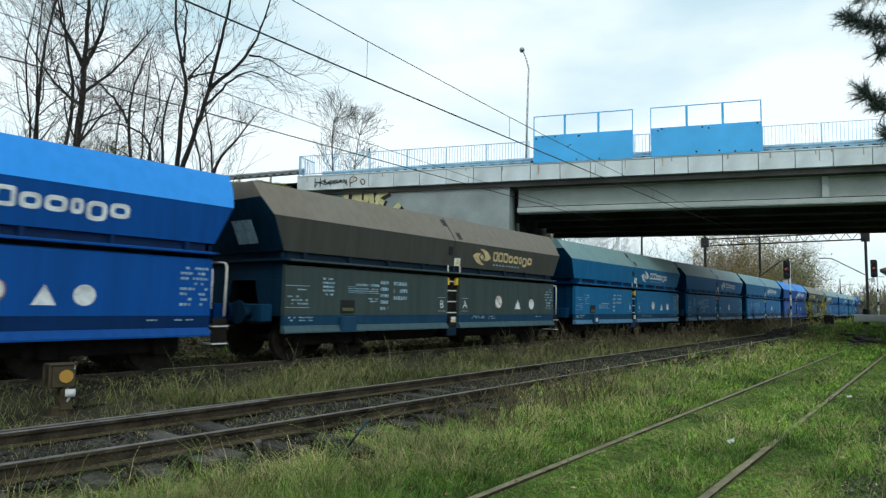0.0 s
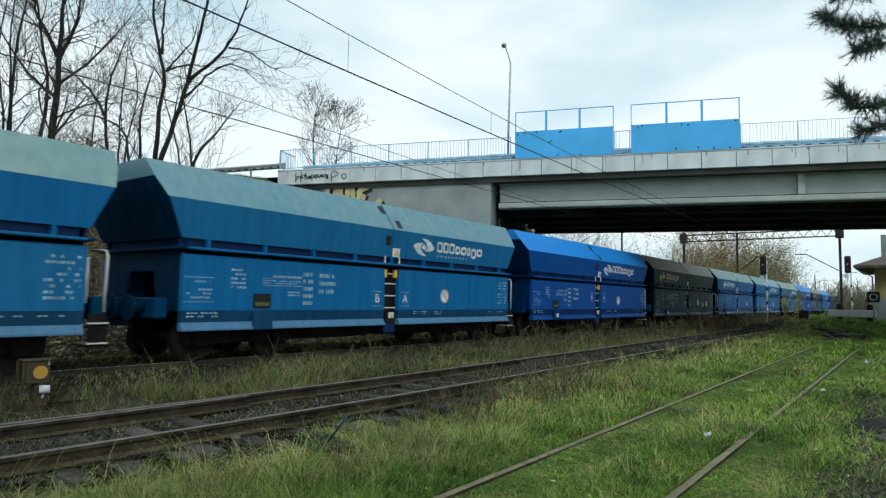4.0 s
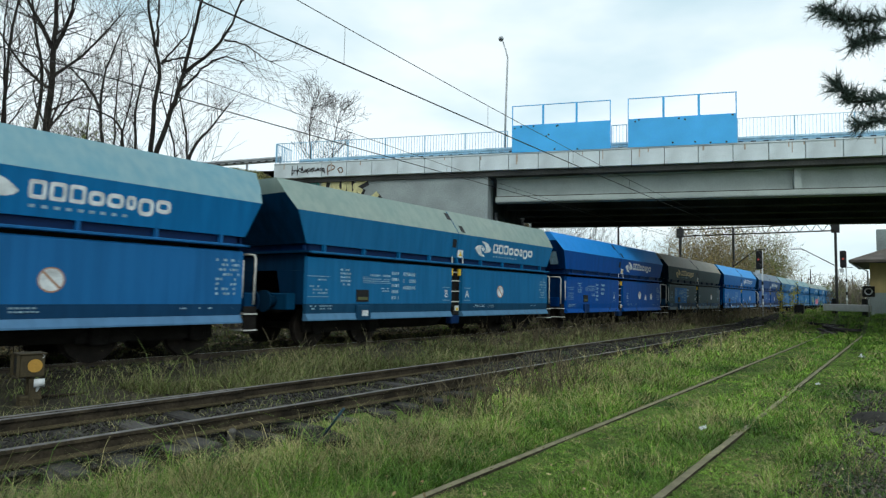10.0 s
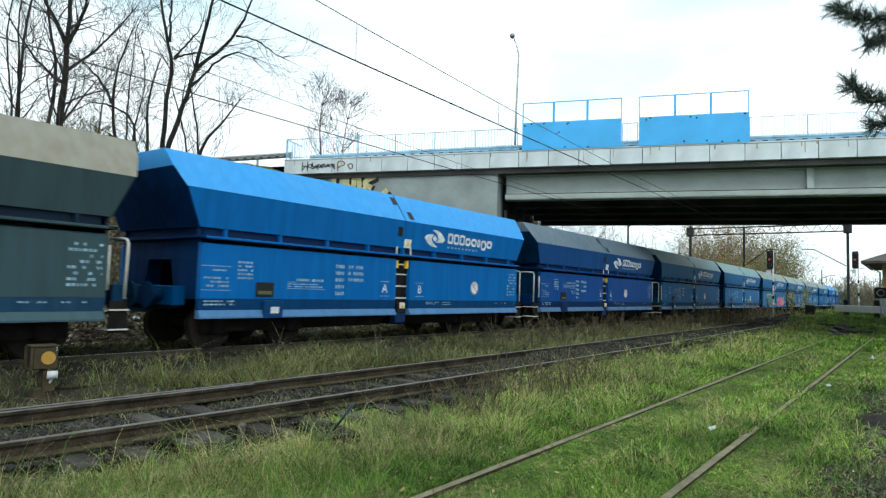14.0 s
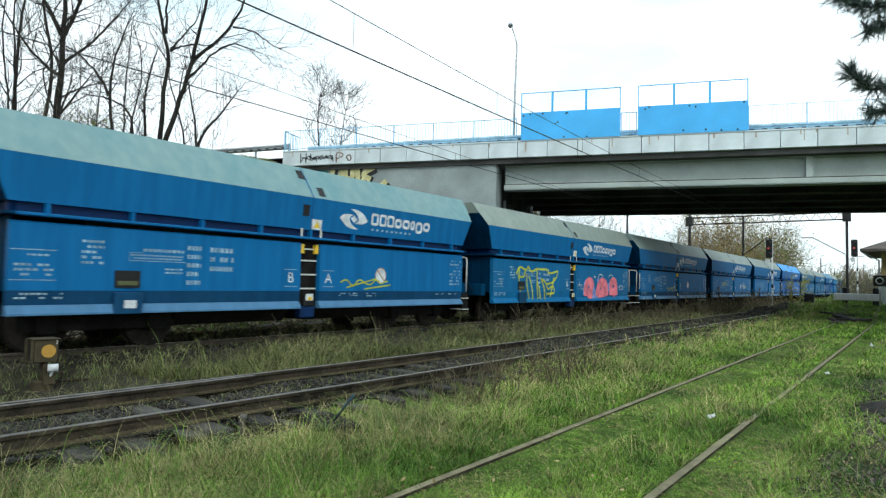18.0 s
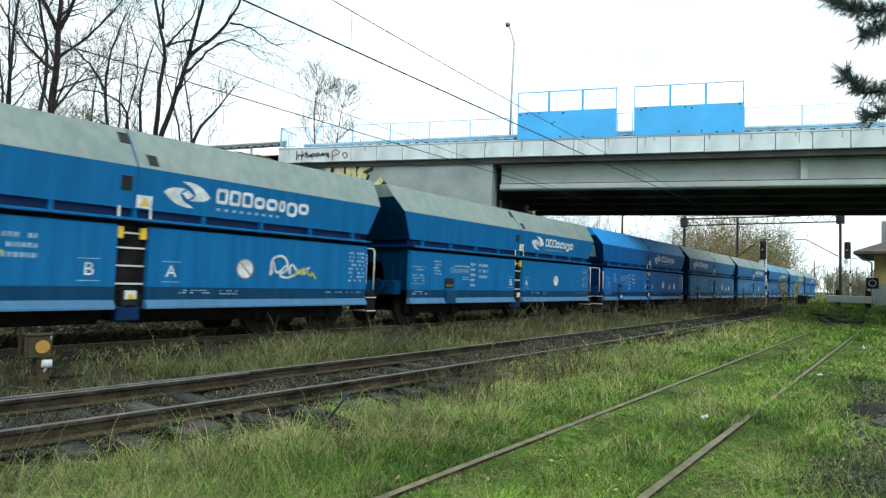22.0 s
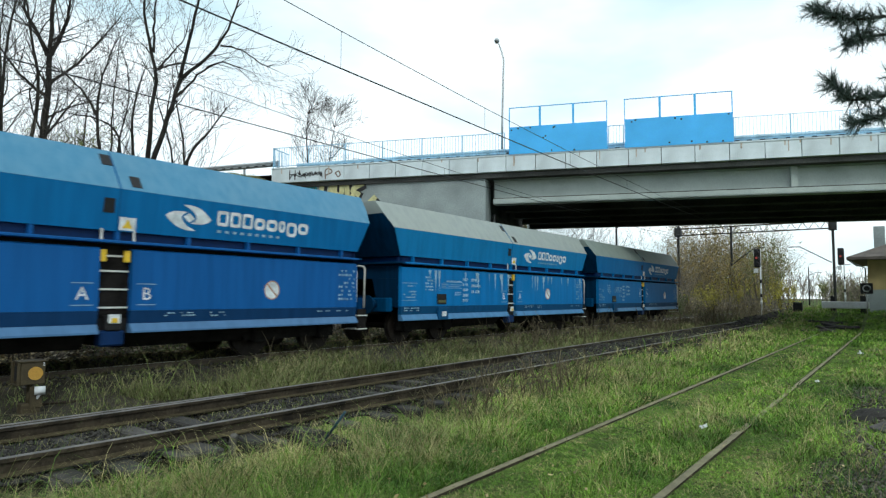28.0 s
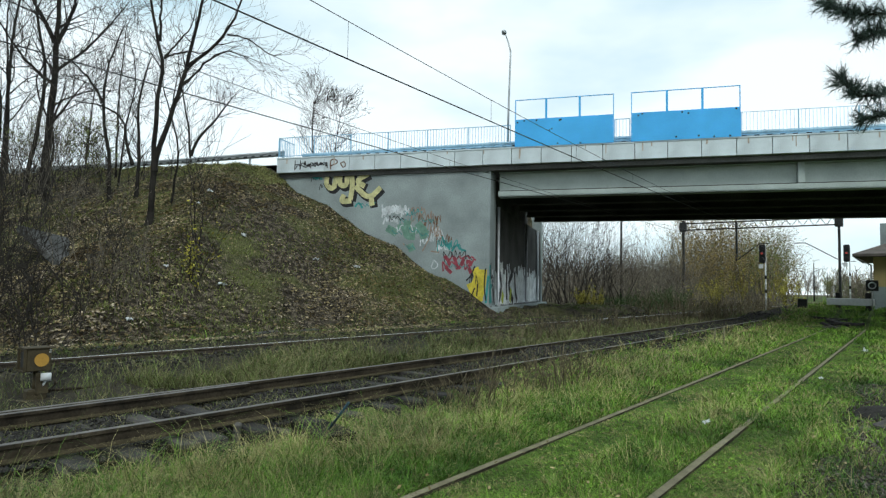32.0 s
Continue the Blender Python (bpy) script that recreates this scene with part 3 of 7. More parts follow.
railing(-11.3, 0.95)
railing(5.68, 6.33)
railing(10.86, 24.0, thin=0.6)
end_rail = empty("railing", BR @ pose(-11.3, 0.18, 0, 0, 0, 90) @ pose(0, -0.18, 0), "pale blue railing returning along the wing wall end", "railing", "bridge railings")
part("top_rail", tubem([(0, 0.18, 8.95), (1.6, 0.18, 8.95)], 0.028, 6), RAIL_BLUE, end_rail)
for i in range(11):
    part("bar", boxm(0.07 + i * 0.14 - 0.009, 0.07 + i * 0.14 + 0.009, 0.171, 0.189, 7.98, 8.95), RAIL_BLUE, end_rail)


def guard_beam(name, pts, material, label, d):
    """A W-beam crash barrier along the road."""
    g = empty(name, BR, label, "crash barrier", "crash barriers")
    prof = ((0.0, 0.155), (-0.04, 0.12), (-0.08, 0.09), (-0.08, 0.05), (-0.02, 0.015), (-0.02, -0.015), (-0.08, -0.05), (-0.08, -0.09), (-0.04, -0.12), (0.0, -0.155), (0.006, -0.15), (0.006, 0.15))
    k = len(prof)
    verts = [(s, d + a, z + b) for s, z in pts for a, b in prof]
    faces = [(i * k + j, i * k + (j + 1) % k, (i + 1) * k + (j + 1) % k, (i + 1) * k + j) for i in range(len(pts) - 1) for j in range(k)]
    part("beam", raw("beam", verts, faces, material), None, g)
    (sa, za), (sb, zb) = pts[0], pts[-1]
    post = mesh_of("post", boxm(-0.05, 0.05, 0.01, 0.09, -0.62, 0.17), material)
    n = int(abs(sb - sa) / 2.0)
    for i in range(n + 1):
        f = i / n
        s = sa + (sb - sa) * f
        z = np.interp(s, [p[0] for p in pts], [p[1] for p in pts])
        part("post", post, None, g, m=pose(s, d, float(z)))
    slot = mesh_of("fixing_slot", boxm(-0.10, 0.10, -0.086, -0.081, -0.03, 0.035), BLACK)
    for i in range(int(abs(sb - sa) / 0.5)):
        s = sa + 0.25 + i * 0.5
        z = np.interp(s, [p[0] for p in pts], [p[1] for p in pts])
        part("fixing_slot", slot, None, g, m=pose(s, d, float(z) - 0.07))
    return g


guard_beam("crash_barrier", [(-10.2, 8.05), (0, 8.16), (12, 8.13), (40, 8.1)], BARRIER_BLUE, "pale blue steel crash barrier along the bridge deck", 0.75)
guard_beam("crash_barrier", [(-42, 7.95), (-27, 8.05), (-18, 8.15), (-11.5, 8.3)], GALV, "galvanised steel crash barrier on the road embankment", 0.9)


def screen(s0, s1, posts):
    q = empty("safety_screen", BR, "sky blue sheet metal safety screen with an open upper frame", "safety screen", "bridge screens")
    part("sheet", boxm(s0 + 0.02, s1 - 0.02, -0.065, -0.05, 7.86, 9.10), PANEL_BLUE, q)
    for s in (s0, *posts, s1):
        w = 0.018 if s in (s0, s1) else 0.045
        part("post", boxm(s - w, s + w, -0.048, 0.03, 7.865, 10.05), PANEL_BLUE, q)
    for z in (9.12, 10.05):
        part("frame_rail", boxm(s0 - 0.025, s1 + 0.025, -0.046, 0.0, z - 0.014, z + 0.014), PANEL_BLUE, q)
    random.seed(int(s0 * 10))
    for i in range(9):
        s, z = random.uniform(s0 + 0.1, s1 - 0.1), random.choice((7.95, 8.6, 9.02)) + random.uniform(-0.05, 0.05)
        part("rust_spot", boxm(s - 0.035, s + 0.035, -0.069, -0.066, z - 0.03, z + 0.04), RUST, q)
    return q


screen(1.22, 5.63, (2.64, 4.15))
screen(6.40, 10.80, (7.88, 9.32))

lamp = empty("street_lamp", BR @ pose(0.66, 1.0, 0), "tall thin grey street lamp leaning on the bridge", "street lamp")
part("pole", tubem([(0, 0, 7.7), (0.03, 0, 10), (0.10, 0, 12.8), (0.0, 0, 13.22), (-0.14, -0.05, 13.62)], [0.06, 0.05, 0.04, 0.035, 0.03]), GALV, lamp)
bm = bmesh.new()
bmesh.ops.create_uvsphere(bm, u_segments=12, v_segments=8, radius=0.2)
bmesh.ops.scale(bm, vec=(0.65, 0.95, 0.6), verts=bm.verts)
part("lamp_head", bm, GALV, lamp, "dark rounded lamp head", m=pose(-0.22, -0.08, 13.75, 0, -30, 0))

# ---- hopper wagons ----
PITCH, NEAR = 13.07, 1.45
HL, HU, HB, HK, HT = 5.70, 5.75, 6.07, 6.21, 6.27     # half lengths: side panel, upper foot, shoulder, knee, top rim
WU, WB, WK, WT = 1.42, 1.49, 1.24, 1.0                # half widths at the same heights
ZU, ZB, ZK, ZT = 2.31, 3.01, 3.38, 3.71


def wall_x(z):
    """Half width of the upper side wall and of the roof slopes at a height."""
    return float(np.interp(z, [ZU, ZB, ZK, ZT], [WU, WB, WK, WT]))


def frustum(bm, w0, l0, z0, w1, l1, z1, caps=(True, True)):
    a = [bm.verts.new((x * w0, y * l0, z0)) for x, y in ((1, 1), (-1, 1), (-1, -1), (1, -1))]
    b = [bm.verts.new((x * w1, y * l1, z1)) for x, y in ((1, 1), (-1, 1), (-1, -1), (1, -1))]
    for i in range(4):
        bm.faces.new((a[i], a[(i + 1) % 4], b[(i + 1) % 4], b[i]))
    if caps[0]:
        bm.faces.new(a[::-1])
    if caps[1]:
        bm.faces.new(b)
    return bm


def fmesh(name, material, *rows, caps=(True, True)):
    bm = bmesh.new()
    for r in rows:
        frustum(bm, *r, caps=caps)
    bmesh.ops.recalc_face_normals(bm, faces=bm.faces[:])
    return mesh_of(name, bm, material)


def cyl_x(bm, x0, x1, y, z, r, sides=20):
    return tube(bm, [(x0, y, z), (x1, y, z)], r, sides)


WM = {}
WM["hopper"] = fmesh("hopper", SIDE_PAINT, (WU, HU, ZU, WB, HB, ZB))
bm = bmesh.new()
frustum(bm, WB + 0.004, HB + 0.003, ZB + 0.001, WK, HK, ZK, caps=(True, False))
frustum(bm, WK, HK, ZK, WT, HT, ZT, caps=(False, False))
frustum(bm, WT - 0.05, HT - 0.05, ZT, WT - 0.02, HT - 0.1, 3.3, caps=(False, True))
rim = [v for v in bm.verts if abs(v.co.z - ZT) < 1e-4]
for i in range(4):
    bm.faces.new((rim[i], rim[(i + 1) % 4], rim[4 + (i + 1) % 4], rim[4 + i]))
bmesh.ops.remove_doubles(bm, verts=bm.verts[:], dist=1e-4)
bmesh.ops.recalc_face_normals(bm, faces=bm.faces[:])
WM["roof"] = mesh_of("roof", bm, ROOF_PAINT)
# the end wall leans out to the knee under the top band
bm = bmesh.new()
rows = []
for off in (0.006, -0.02):
    rows.append([bm.verts.new((sx * w, l + off, z)) for w, l, z, sx in ((WU, HU, ZU, 1), (WB, HB, ZB, 1), (WK, HK, ZK, 1), (WK, HK, ZK, -1), (WB, HB, ZB, -1), (WU, HU, ZU, -1))])
o, q = rows
bm.faces.new((o[0], o[1], o[4], o[5]))
bm.faces.new((o[1], o[2], o[3], o[4]))
for i in range(6):
    bm.faces.new((o[i], q[i], q[(i + 1) % 6], o[(i + 1) % 6]))
bmesh.ops.recalc_face_normals(bm, faces=bm.faces[:])
WM["end_wall"] = mesh_of("end_wall", bm, SOOT_SHADE_PAINT)
# lower end plate with an arched opening
bm = bmesh.new()
for x0, x1, x2, x3, z0, z1 in ((0.62, 1.38, 0.42, 1.38, 0.98, 1.72), (-1.38, -0.62, -1.38, -0.42, 0.98, 1.72), (-1.38, 1.38, -1.38, 1.38, 1.722, 2.095)):
    a = [bm.verts.new((x, y, z)) for y in (HL - 0.02, HL - 0.06) for x, z in ((x0, z0), (x1, z0), (x3, z1), (x2, z1))]
    bm.faces.new(a[0:4])
    bm.faces.new(a[7:3:-1])
    for i in range(4):
        bm.faces.new((a[i], a[i + 4], a[(i + 1) % 4 + 4], a[(i + 1) % 4]))
bmesh.ops.recalc_face_normals(bm, faces=bm.faces[:])
WM["end_plate"] = mesh_of("end_plate", bm, SOOT_SHADE_PAINT)
WM["end_ledge"] = mesh_of("end_ledge", boxm(-1.53, 1.53, HL - 0.05, HL + 0.1, 2.10, 2.15, 0.008), SOOT_SHADE_PAINT)
WM["end_belt"] = mesh_of("end_belt", boxm(-1.36, 1.36, HL - 0.1, HL - 0.03, 2.152, ZU - 0.002), SOOT_SHADE_PAINT)
WM["end_patch"] = mesh_of("end_patch", boxm(-0.16, 0.16, -0.004, 0.004, -0.26, 0.26), MARK_FADED)
bm = bmesh.new()
bmesh.ops.create_grid(bm, x_segments=8, y_segments=40, size=1)
for v in bm.verts:
    x, y = v.co.x, v.co.y
    v.co = (x * 0.95, y * 6.1, 3.32 + 0.26 * (1 - x * x) * (0.6 + 0.4 * math.cos(y * 9)) + 0.03 * math.sin(37 * x + 51 * y))
WM["coal"] = mesh_of("coal", bm, BLACK)


def panel_profile(y0, y1):
    bm = prism(bmesh.new(), ((1.34, 1.0), (1.45, 1.0), (1.45, 1.985), (1.435, 2.012), (1.40, 2.03), (1.34, 2.03)), y0, y1)
    return bm


for tag, y0, y1 in (("r", 0.27, HL), ("l", -HL, -0.27)):
    WM["panel_" + tag] = mesh_of("side_panel", panel_profile(y0, y1), SIDE_PAINT)
    WM["band_" + tag] = mesh_of("lower_band", prism(bmesh.new(), ((1.34, 0.784), (1.425, 0.784), (1.447, 0.998), (1.34, 0.998)), y0, y1), SIDE_PAINT)
    WM["stripe_" + tag] = mesh_of("sill", prism(bmesh.new(), ((1.34, 0.63), (1.50, 0.63), (1.50, 0.66), (1.427, 0.782), (1.34, 0.782)), y0, y1), SIDE_PAINT)
WM["ledge"] = mesh_of("ledge", boxm(1.30, 1.53, -HU, HU, 2.10, 2.15, 0.01), SIDE_PAINT)
WM["belt"] = mesh_of("belt", boxm(1.28, 1.36, -HU + 0.03, HU - 0.03, 2.152, ZU - 0.002), SIDE_PAINT)
WM["gusset"] = mesh_of("gusset", boxm(1.361, 1.45, -0.03, 0.03, 2.152, ZU - 0.002), SIDE_PAINT)
WM["core"] = mesh_of("hopper_core", prism(bmesh.new(), ((-1.2, 0.62), (1.2, 0.62), (1.33, 0.95), (1.33, 2.095), (-1.33, 2.095), (-1.33, 0.95)), -4.6, 4.6), UNDER)
WM["end_slope"] = mesh_of("end_slope", prism(bmesh.new(), ((-1.28, 1.0), (1.28, 1.0), (1.28, 2.0), (-1.28, 2.0)), 4.61, 4.9), UNDER)
WM["sill"] = mesh_of("centre_sill", boxm(-0.45, 0.45, -6.0, 6.0, 0.78, 1.05), UNDER)
WM["headstock"] = mesh_of("headstock", boxm(-1.3, 1.3, -0.12, 0.12, 0.86, 1.22, 0.02), SOOT_SHADE_PAINT)
WM["buffer"] = mesh_of("buffer", tube(tube(bmesh.new(), [(0, 0.1, 1.05), (0, 0.36, 1.05)], 0.115, 14), [(0, 0.361, 1.05), (0, 0.40, 1.05)], 0.235, 18), SOOT_SHADE_PAINT)
WM["coupling"] = mesh_of("coupling", tube(bmesh.new(), [(0, 0.1, 1.02), (0, 0.35, 0.98), (0.02, 0.5, 0.72), (0, 0.35, 0.66)], 0.04, 8), UNDER)
WM["chute"] = mesh_of("chute", prism(bmesh.new(), ((-1.25, 0.70), (1.25, 0.70), (0.95, 0.36), (-0.95, 0.36)), -1.3, 1.3), UNDER)
WM["side_frame"] = mesh_of("side_frame", prism(bmesh.new(), ((-0.06, 0.35), (0.06, 0.35), (0.06, 0.62), (-0.06, 0.62)), -1.25, 1.25), UNDER)
WM["axle_box"] = mesh_of("axle_box", boxm(-0.13, 0.13, -0.16, 0.16, 0.3, 0.62, 0.03), UNDER)
bm = tube(bmesh.new(), [(-0.06, 0, 0), (0.06, 0, 0)], 0.46, 24)
tube(bm, [(-0.075, 0, 0), (-0.06, 0, 0)], 0.49, 24)
WM["wheel"] = mesh_of("wheel", bm, WHEEL)
WM["axle"] = mesh_of("axle", tubem([(-0.75, 0, 0), (0.75, 0, 0)], 0.08, 10), WHEEL)
WM["rung"] = mesh_of("rung", boxm(1.33, 1.36, -0.25, 0.25, -0.015, 0.015), WHITE_BAR)
WM["slot_back"] = mesh_of("slot_back", boxm(1.20, 1.30, -0.29, 0.29, 0.62, 2.02), BLACK)
WM["slot_box"] = mesh_of("slot_box", boxm(1.32, 1.44, -0.13, 0.13, -0.13, 0.13, 0.02), BLACK)
WM["slot_lamp"] = mesh_of("slot_lamp", boxm(1.441, 1.46, -0.10, 0.10, -0.07, 0.08, 0.01), MARK_WHITE)
WM["slot_arrow"] = mesh_of("slot_arrow", boxm(1.4605, 1.468, -0.05, 0.05, -0.06, 0.02, 0.003), MARK_YELLOW)
WM["slot_foot"] = mesh_of("slot_foot", boxm(1.2, 1.42, -0.2, 0.2, 0.42, 0.68, 0.03), SIDE_PAINT)
WM["handrail"] = mesh_of("handrail", tubem([(1.36, 0, 0.98), (1.36, 0.02, 1.9), (1.34, 0.0, 1.97), (1.2, -0.0, 1.99), (0.85, 0, 1.99)], 0.022, 8), WHITE_BAR)
WM["grab_bar"] = mesh_of("grab_bar", tubem([(1.40, 0, 1.12), (1.40, 0, 1.85)], 0.02, 8), WHITE_BAR)
WM["step"] = mesh_of("step", boxm(0.98, 1.42, -0.16, 0.16, -0.012, 0.012), WHITE_BAR)
WM["step_hanger"] = mesh_of("step_hanger", boxm(1.36, 1.39, -0.15, 0.15, 0.42, 0.95), UNDER)
WM["slot_bracket"] = mesh_of("slot_bracket", boxm(1.34, 1.42, -0.05, 0.05, -0.1, 0.1, 0.01), MARK_YELLOW)
WM["slot_bar"] = mesh_of("slot_bar", boxm(1.442, 1.46, -0.018, 0.018, -0.1, 0.1), WHITE_BAR)
WM["hatch"] = mesh_of("hatch", boxm(-0.006, 0.006, -0.09, 0.09, -0.12, 0.12), BLACK)
WM["top_seam"] = mesh_of("roof_seam", prism(bmesh.new(), [(wall_x(z) + d, z + e) for z, d, e in ((ZU + 0.01, 0.007, 0), (ZB, 0.009, 0.002), (ZK, 0.007, 0.006), (ZT - 0.03, 0.006, 0.006), (ZT - 0.03, -0.02, -0.02), (ZK, -0.02, -0.02), (ZB, -0.02, -0.01), (ZU + 0.01, -0.02, 0))], -0.014, 0.014), SIDE_PAINT)
WM["brake_box"] = mesh_of("brake_box", boxm(1.452, 1.475, -0.21, 0.21, -0.14, 0.14), BLACK)
WM["brake_dial"] = mesh_of("brake_dial", boxm(1.4755, 1.479, -0.17, 0.17, -0.10, -0.03), MARK_OLIVE)
WM["brake_tag"] = mesh_of("brake_tag", boxm(1.532, 1.538, -0.10, 0.10, -0.065, 0.065), MARK_WHITE)
WM["brake_drop"] = mesh_of("brake_drop", boxm(1.452, 1.53, -0.23, 0.23, 0.62, 0.97, 0.01), SIDE_PAINT)


def flat(polys, x):
    """A mesh of flat shapes on the wagon side: polygons of (y, z)."""
    bm = bmesh.new()
    for poly in polys:
        bm.faces.new([bm.verts.new((x, y, z)) for y, z in poly])
    return bm


def ring(cy, cz, r, k=28):
    return [(cy + r * math.cos(2 * math.pi * i / k), cz + r * math.sin(2 * math.pi * i / k)) for i in range(k)]


def rect(y0, y1, z0, z1):
    return [(y0, z0), (y1, z0), (y1, z1), (y0, z1)]


def bars(rng, y0, y1, z0, z1, rows, fill=0.7):
    """Rows of short plain bars for writing that cannot be read."""
    out, h = [], (z1 - z0) / rows
    for i in range(rows):
        y, z = y0, z0 + i * h
        while y < y1:
            w = rng.uniform(0.03, 0.075)
            if rng.random() < fill:
                out.append(rect(y, min(y + w, y1), z + h * 0.25, z + h * 0.75))
            y += w + 0.024
    return out


def glyph(text, size, x, material, name):
    """A letter as a mesh on the wagon side."""
    cu = bpy.data.curves.new(name, "FONT")
    cu.body, cu.size, cu.align_x, cu.align_y = text, size, "CENTER", "CENTER"
    ob = bpy.data.objects.new(name, cu)
    me = bpy.data.meshes.new_from_object(ob)
    bpy.data.objects.remove(ob)
    me.transform(Matrix(((0, 0, 1, x), (1, 0, 0, 0), (0, 1, 0, 0), (0, 0, 0, 1))))
    me.materials.append(material)
    return me


def emblem_shapes():
    """Two hooked leaf shapes round a small diamond."""
    leaf = [(-0.46, 0.0), (-0.40, 0.055), (-0.30, 0.095), (-0.17, 0.105), (-0.04, 0.10), (-0.12, 0.055), (-0.155, 0.0), (-0.12, -0.075), (-0.03, -0.15), (0.14, -0.225), (-0.02, -0.23), (-0.16, -0.205), (-0.28, -0.15), (-0.38, -0.075)]
    return [leaf, [(-a, -b) for a, b in leaf], [(-0.115, 0.01), (0.0, 0.085), (0.115, -0.01), (0.0, -0.085)]]


def soft_ring(cy, cz, w, h, t, k=24, power=3.2):
    """A rounded frame as a row of quads."""
    def at(a, hw, hh):
        c, q = math.cos(a), math.sin(a)
        return (cy + hw * math.copysign(abs(c) ** (2 / power), c), cz + hh * math.copysign(abs(q) ** (2 / power), q))
    ang = [2 * math.pi * i / k for i in range(k + 1)]
    return [[at(a0, w / 2, h / 2), at(a1, w / 2, h / 2), at(a1, w / 2 - t, h / 2 - t), at(a0, w / 2 - t, h / 2 - t)] for a0, a1 in zip(ang, ang[1:])]


def word_shapes():
    """The trade name reduced to a row of plain frames of its letters' sizes."""
    out, y = [], 0.0
    for w, h, drop, t in ((0.25, 0.27, 0, 0.058), (0.25, 0.27, 0, 0.058), (0.25, 0.27, 0, 0.058), (0.26, 0.22, 0, 0.066), (0.28, 0.22, 0, 0.066), (0.17, 0.22, 0, 0.06), (0.28, 0.28, 0.07, 0.066), (0.28, 0.22, 0, 0.066)):
        out.append(soft_ring(y + w / 2, h / 2 - drop, w, h, t, 24, 6.0 if h > 0.24 and not drop else 3.2))
        y += w + 0.036
    return out


EMBLEM = {}
for key, m in (("white", MARK_WHITE), ("gold", MARK_GOLD), ("faded", MARK_FADED)):
    EMBLEM[key] = (mesh_of("emblem", flat([[(a, b) for a, b in s] for s in emblem_shapes()], 0.0), m), [mesh_of("name_block", flat(q, 0.0), m) for q in word_shapes()], mesh_of("byline", flat([rect(i * 0.175, i * 0.175 + 0.085, 0, 0.05) for i in range(9)], 0.0), MARK_FADED))
LETTER = {c: glyph(c, 0.30, 1.4535, MARK_WHITE, "letter") for c in "AB"}
WM["letter_frame"] = mesh_of("letter_frame", flat([rect(-0.17, 0.17, 0.17, 0.182), rect(-0.17, 0.17, -0.182, -0.17)], 1.4535), MARK_FADED)
WM["round_sign"] = mesh_of("round_sign", flat([ring(0, 0, 0.195)], 1.4532), MARK_WHITE)
WM["sign_edge"] = mesh_of("sign_edge", flat(soft_ring(0, 0, 0.39, 0.39, 0.022, 32, 2.0), 1.4548), MARK_RIM)
WM["sign_bar"] = mesh_of("sign_bar", flat([[(-0.137, 0.113), (-0.113, 0.137), (0.137, -0.113), (0.113, -0.137)]], 1.4562), MARK_RIM)
WM["triangle_sign"] = mesh_of("triangle_sign", flat([[(-0.17, -0.15), (0.17, -0.15), (0, 0.16)]], 1.4532), MARK_WHITE)
WM["disc_sign"] = mesh_of("disc_sign", flat([ring(0, 0, 0.165)], 1.4532), MARK_WHITE)
WM["warning_plate"] = mesh_of("warning_plate", flat([rect(-0.14, 0.14, -0.11, 0.11)], 0.0), MARK_WHITE)
WM["warning_mark"] = mesh_of("warning_mark", flat([[(-0.09, -0.07), (0.09, -0.07), (0, 0.08)]], 0.004), MARK_YELLOW)
INSCRIPTION = []
for seed in range(8):
    rng, low_set = random.Random(seed), seed % 2
    shapes = bars(rng, -5.62, -5.1, 1.2, 1.42, 3, 0.7) + [rect(-5.68, -5.06, 1.60, 1.612), rect(-5.68, -5.06, 1.15, 1.162)] + bars(rng, -5.45, -5.15, 1.50, 1.56, 1, 0.9)
    if low_set:
        shapes += bars(rng, -4.9, -4.56, 1.36, 1.74, 5, 0.85) + bars(rng, -2.33, -2.07, 1.06, 1.82, 5, 0.95) + bars(rng, -1.93, -1.45, 1.38, 1.82, 3, 0.9)
    else:
        shapes += bars(rng, -4.69, -4.35, 1.40, 1.82, 5, 0.85) + bars(rng, -2.89, -2.62, 1.07, 1.84, 5, 0.95) + bars(rng, -2.43, -1.93, 1.32, 1.84, 3, 0.9) + bars(rng, -3.3, -2.98, 1.28, 1.40, 2, 0.9)
    shapes += bars(rng, 5.1, 5.62, 1.15, 1.88, 8, 0.55)
    low = bars(rng, -5.6, -4.95, 0.86, 0.98, 2, 0.8) + bars(rng, 0.87, 1.5, 0.88, 0.97, 2, 0.7) + bars(rng, 1.7, 2.1, 0.86, 0.97, 2, 0.7) + bars(rng, 4.4, 5.5, 0.90, 0.95, 1, 0.5)
    y0, z0 = (-3.68, 1.215) if low_set else (-3.94, 1.495)
    INSCRIPTION.append((mesh_of("inscription", flat(shapes + low, 1.4532), MARK_FADED), mesh_of("number_block", flat(bars(rng, y0 + 0.24, y0 + 1.0, z0 + 0.14, z0 + 0.24, 1, 0.95) + bars(rng, y0 + 0.02, y0 + 0.96, z0 + 0.025, z0 + 0.125, 2, 0.9) + [rect(y0, y0 + 1.02, z0, z0 + 0.01), rect(y0, y0 + 0.23, z0 + 0.135, z0 + 0.145), rect(y0, y0 + 0.01, z0 + 0.01, z0 + 0.135)], 1.4532), MARK_FADED)))

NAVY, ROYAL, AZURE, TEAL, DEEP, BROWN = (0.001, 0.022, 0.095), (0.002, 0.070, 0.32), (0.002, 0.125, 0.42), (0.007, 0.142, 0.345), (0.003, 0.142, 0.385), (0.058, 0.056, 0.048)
SLATE = (0.030, 0.056, 0.062)
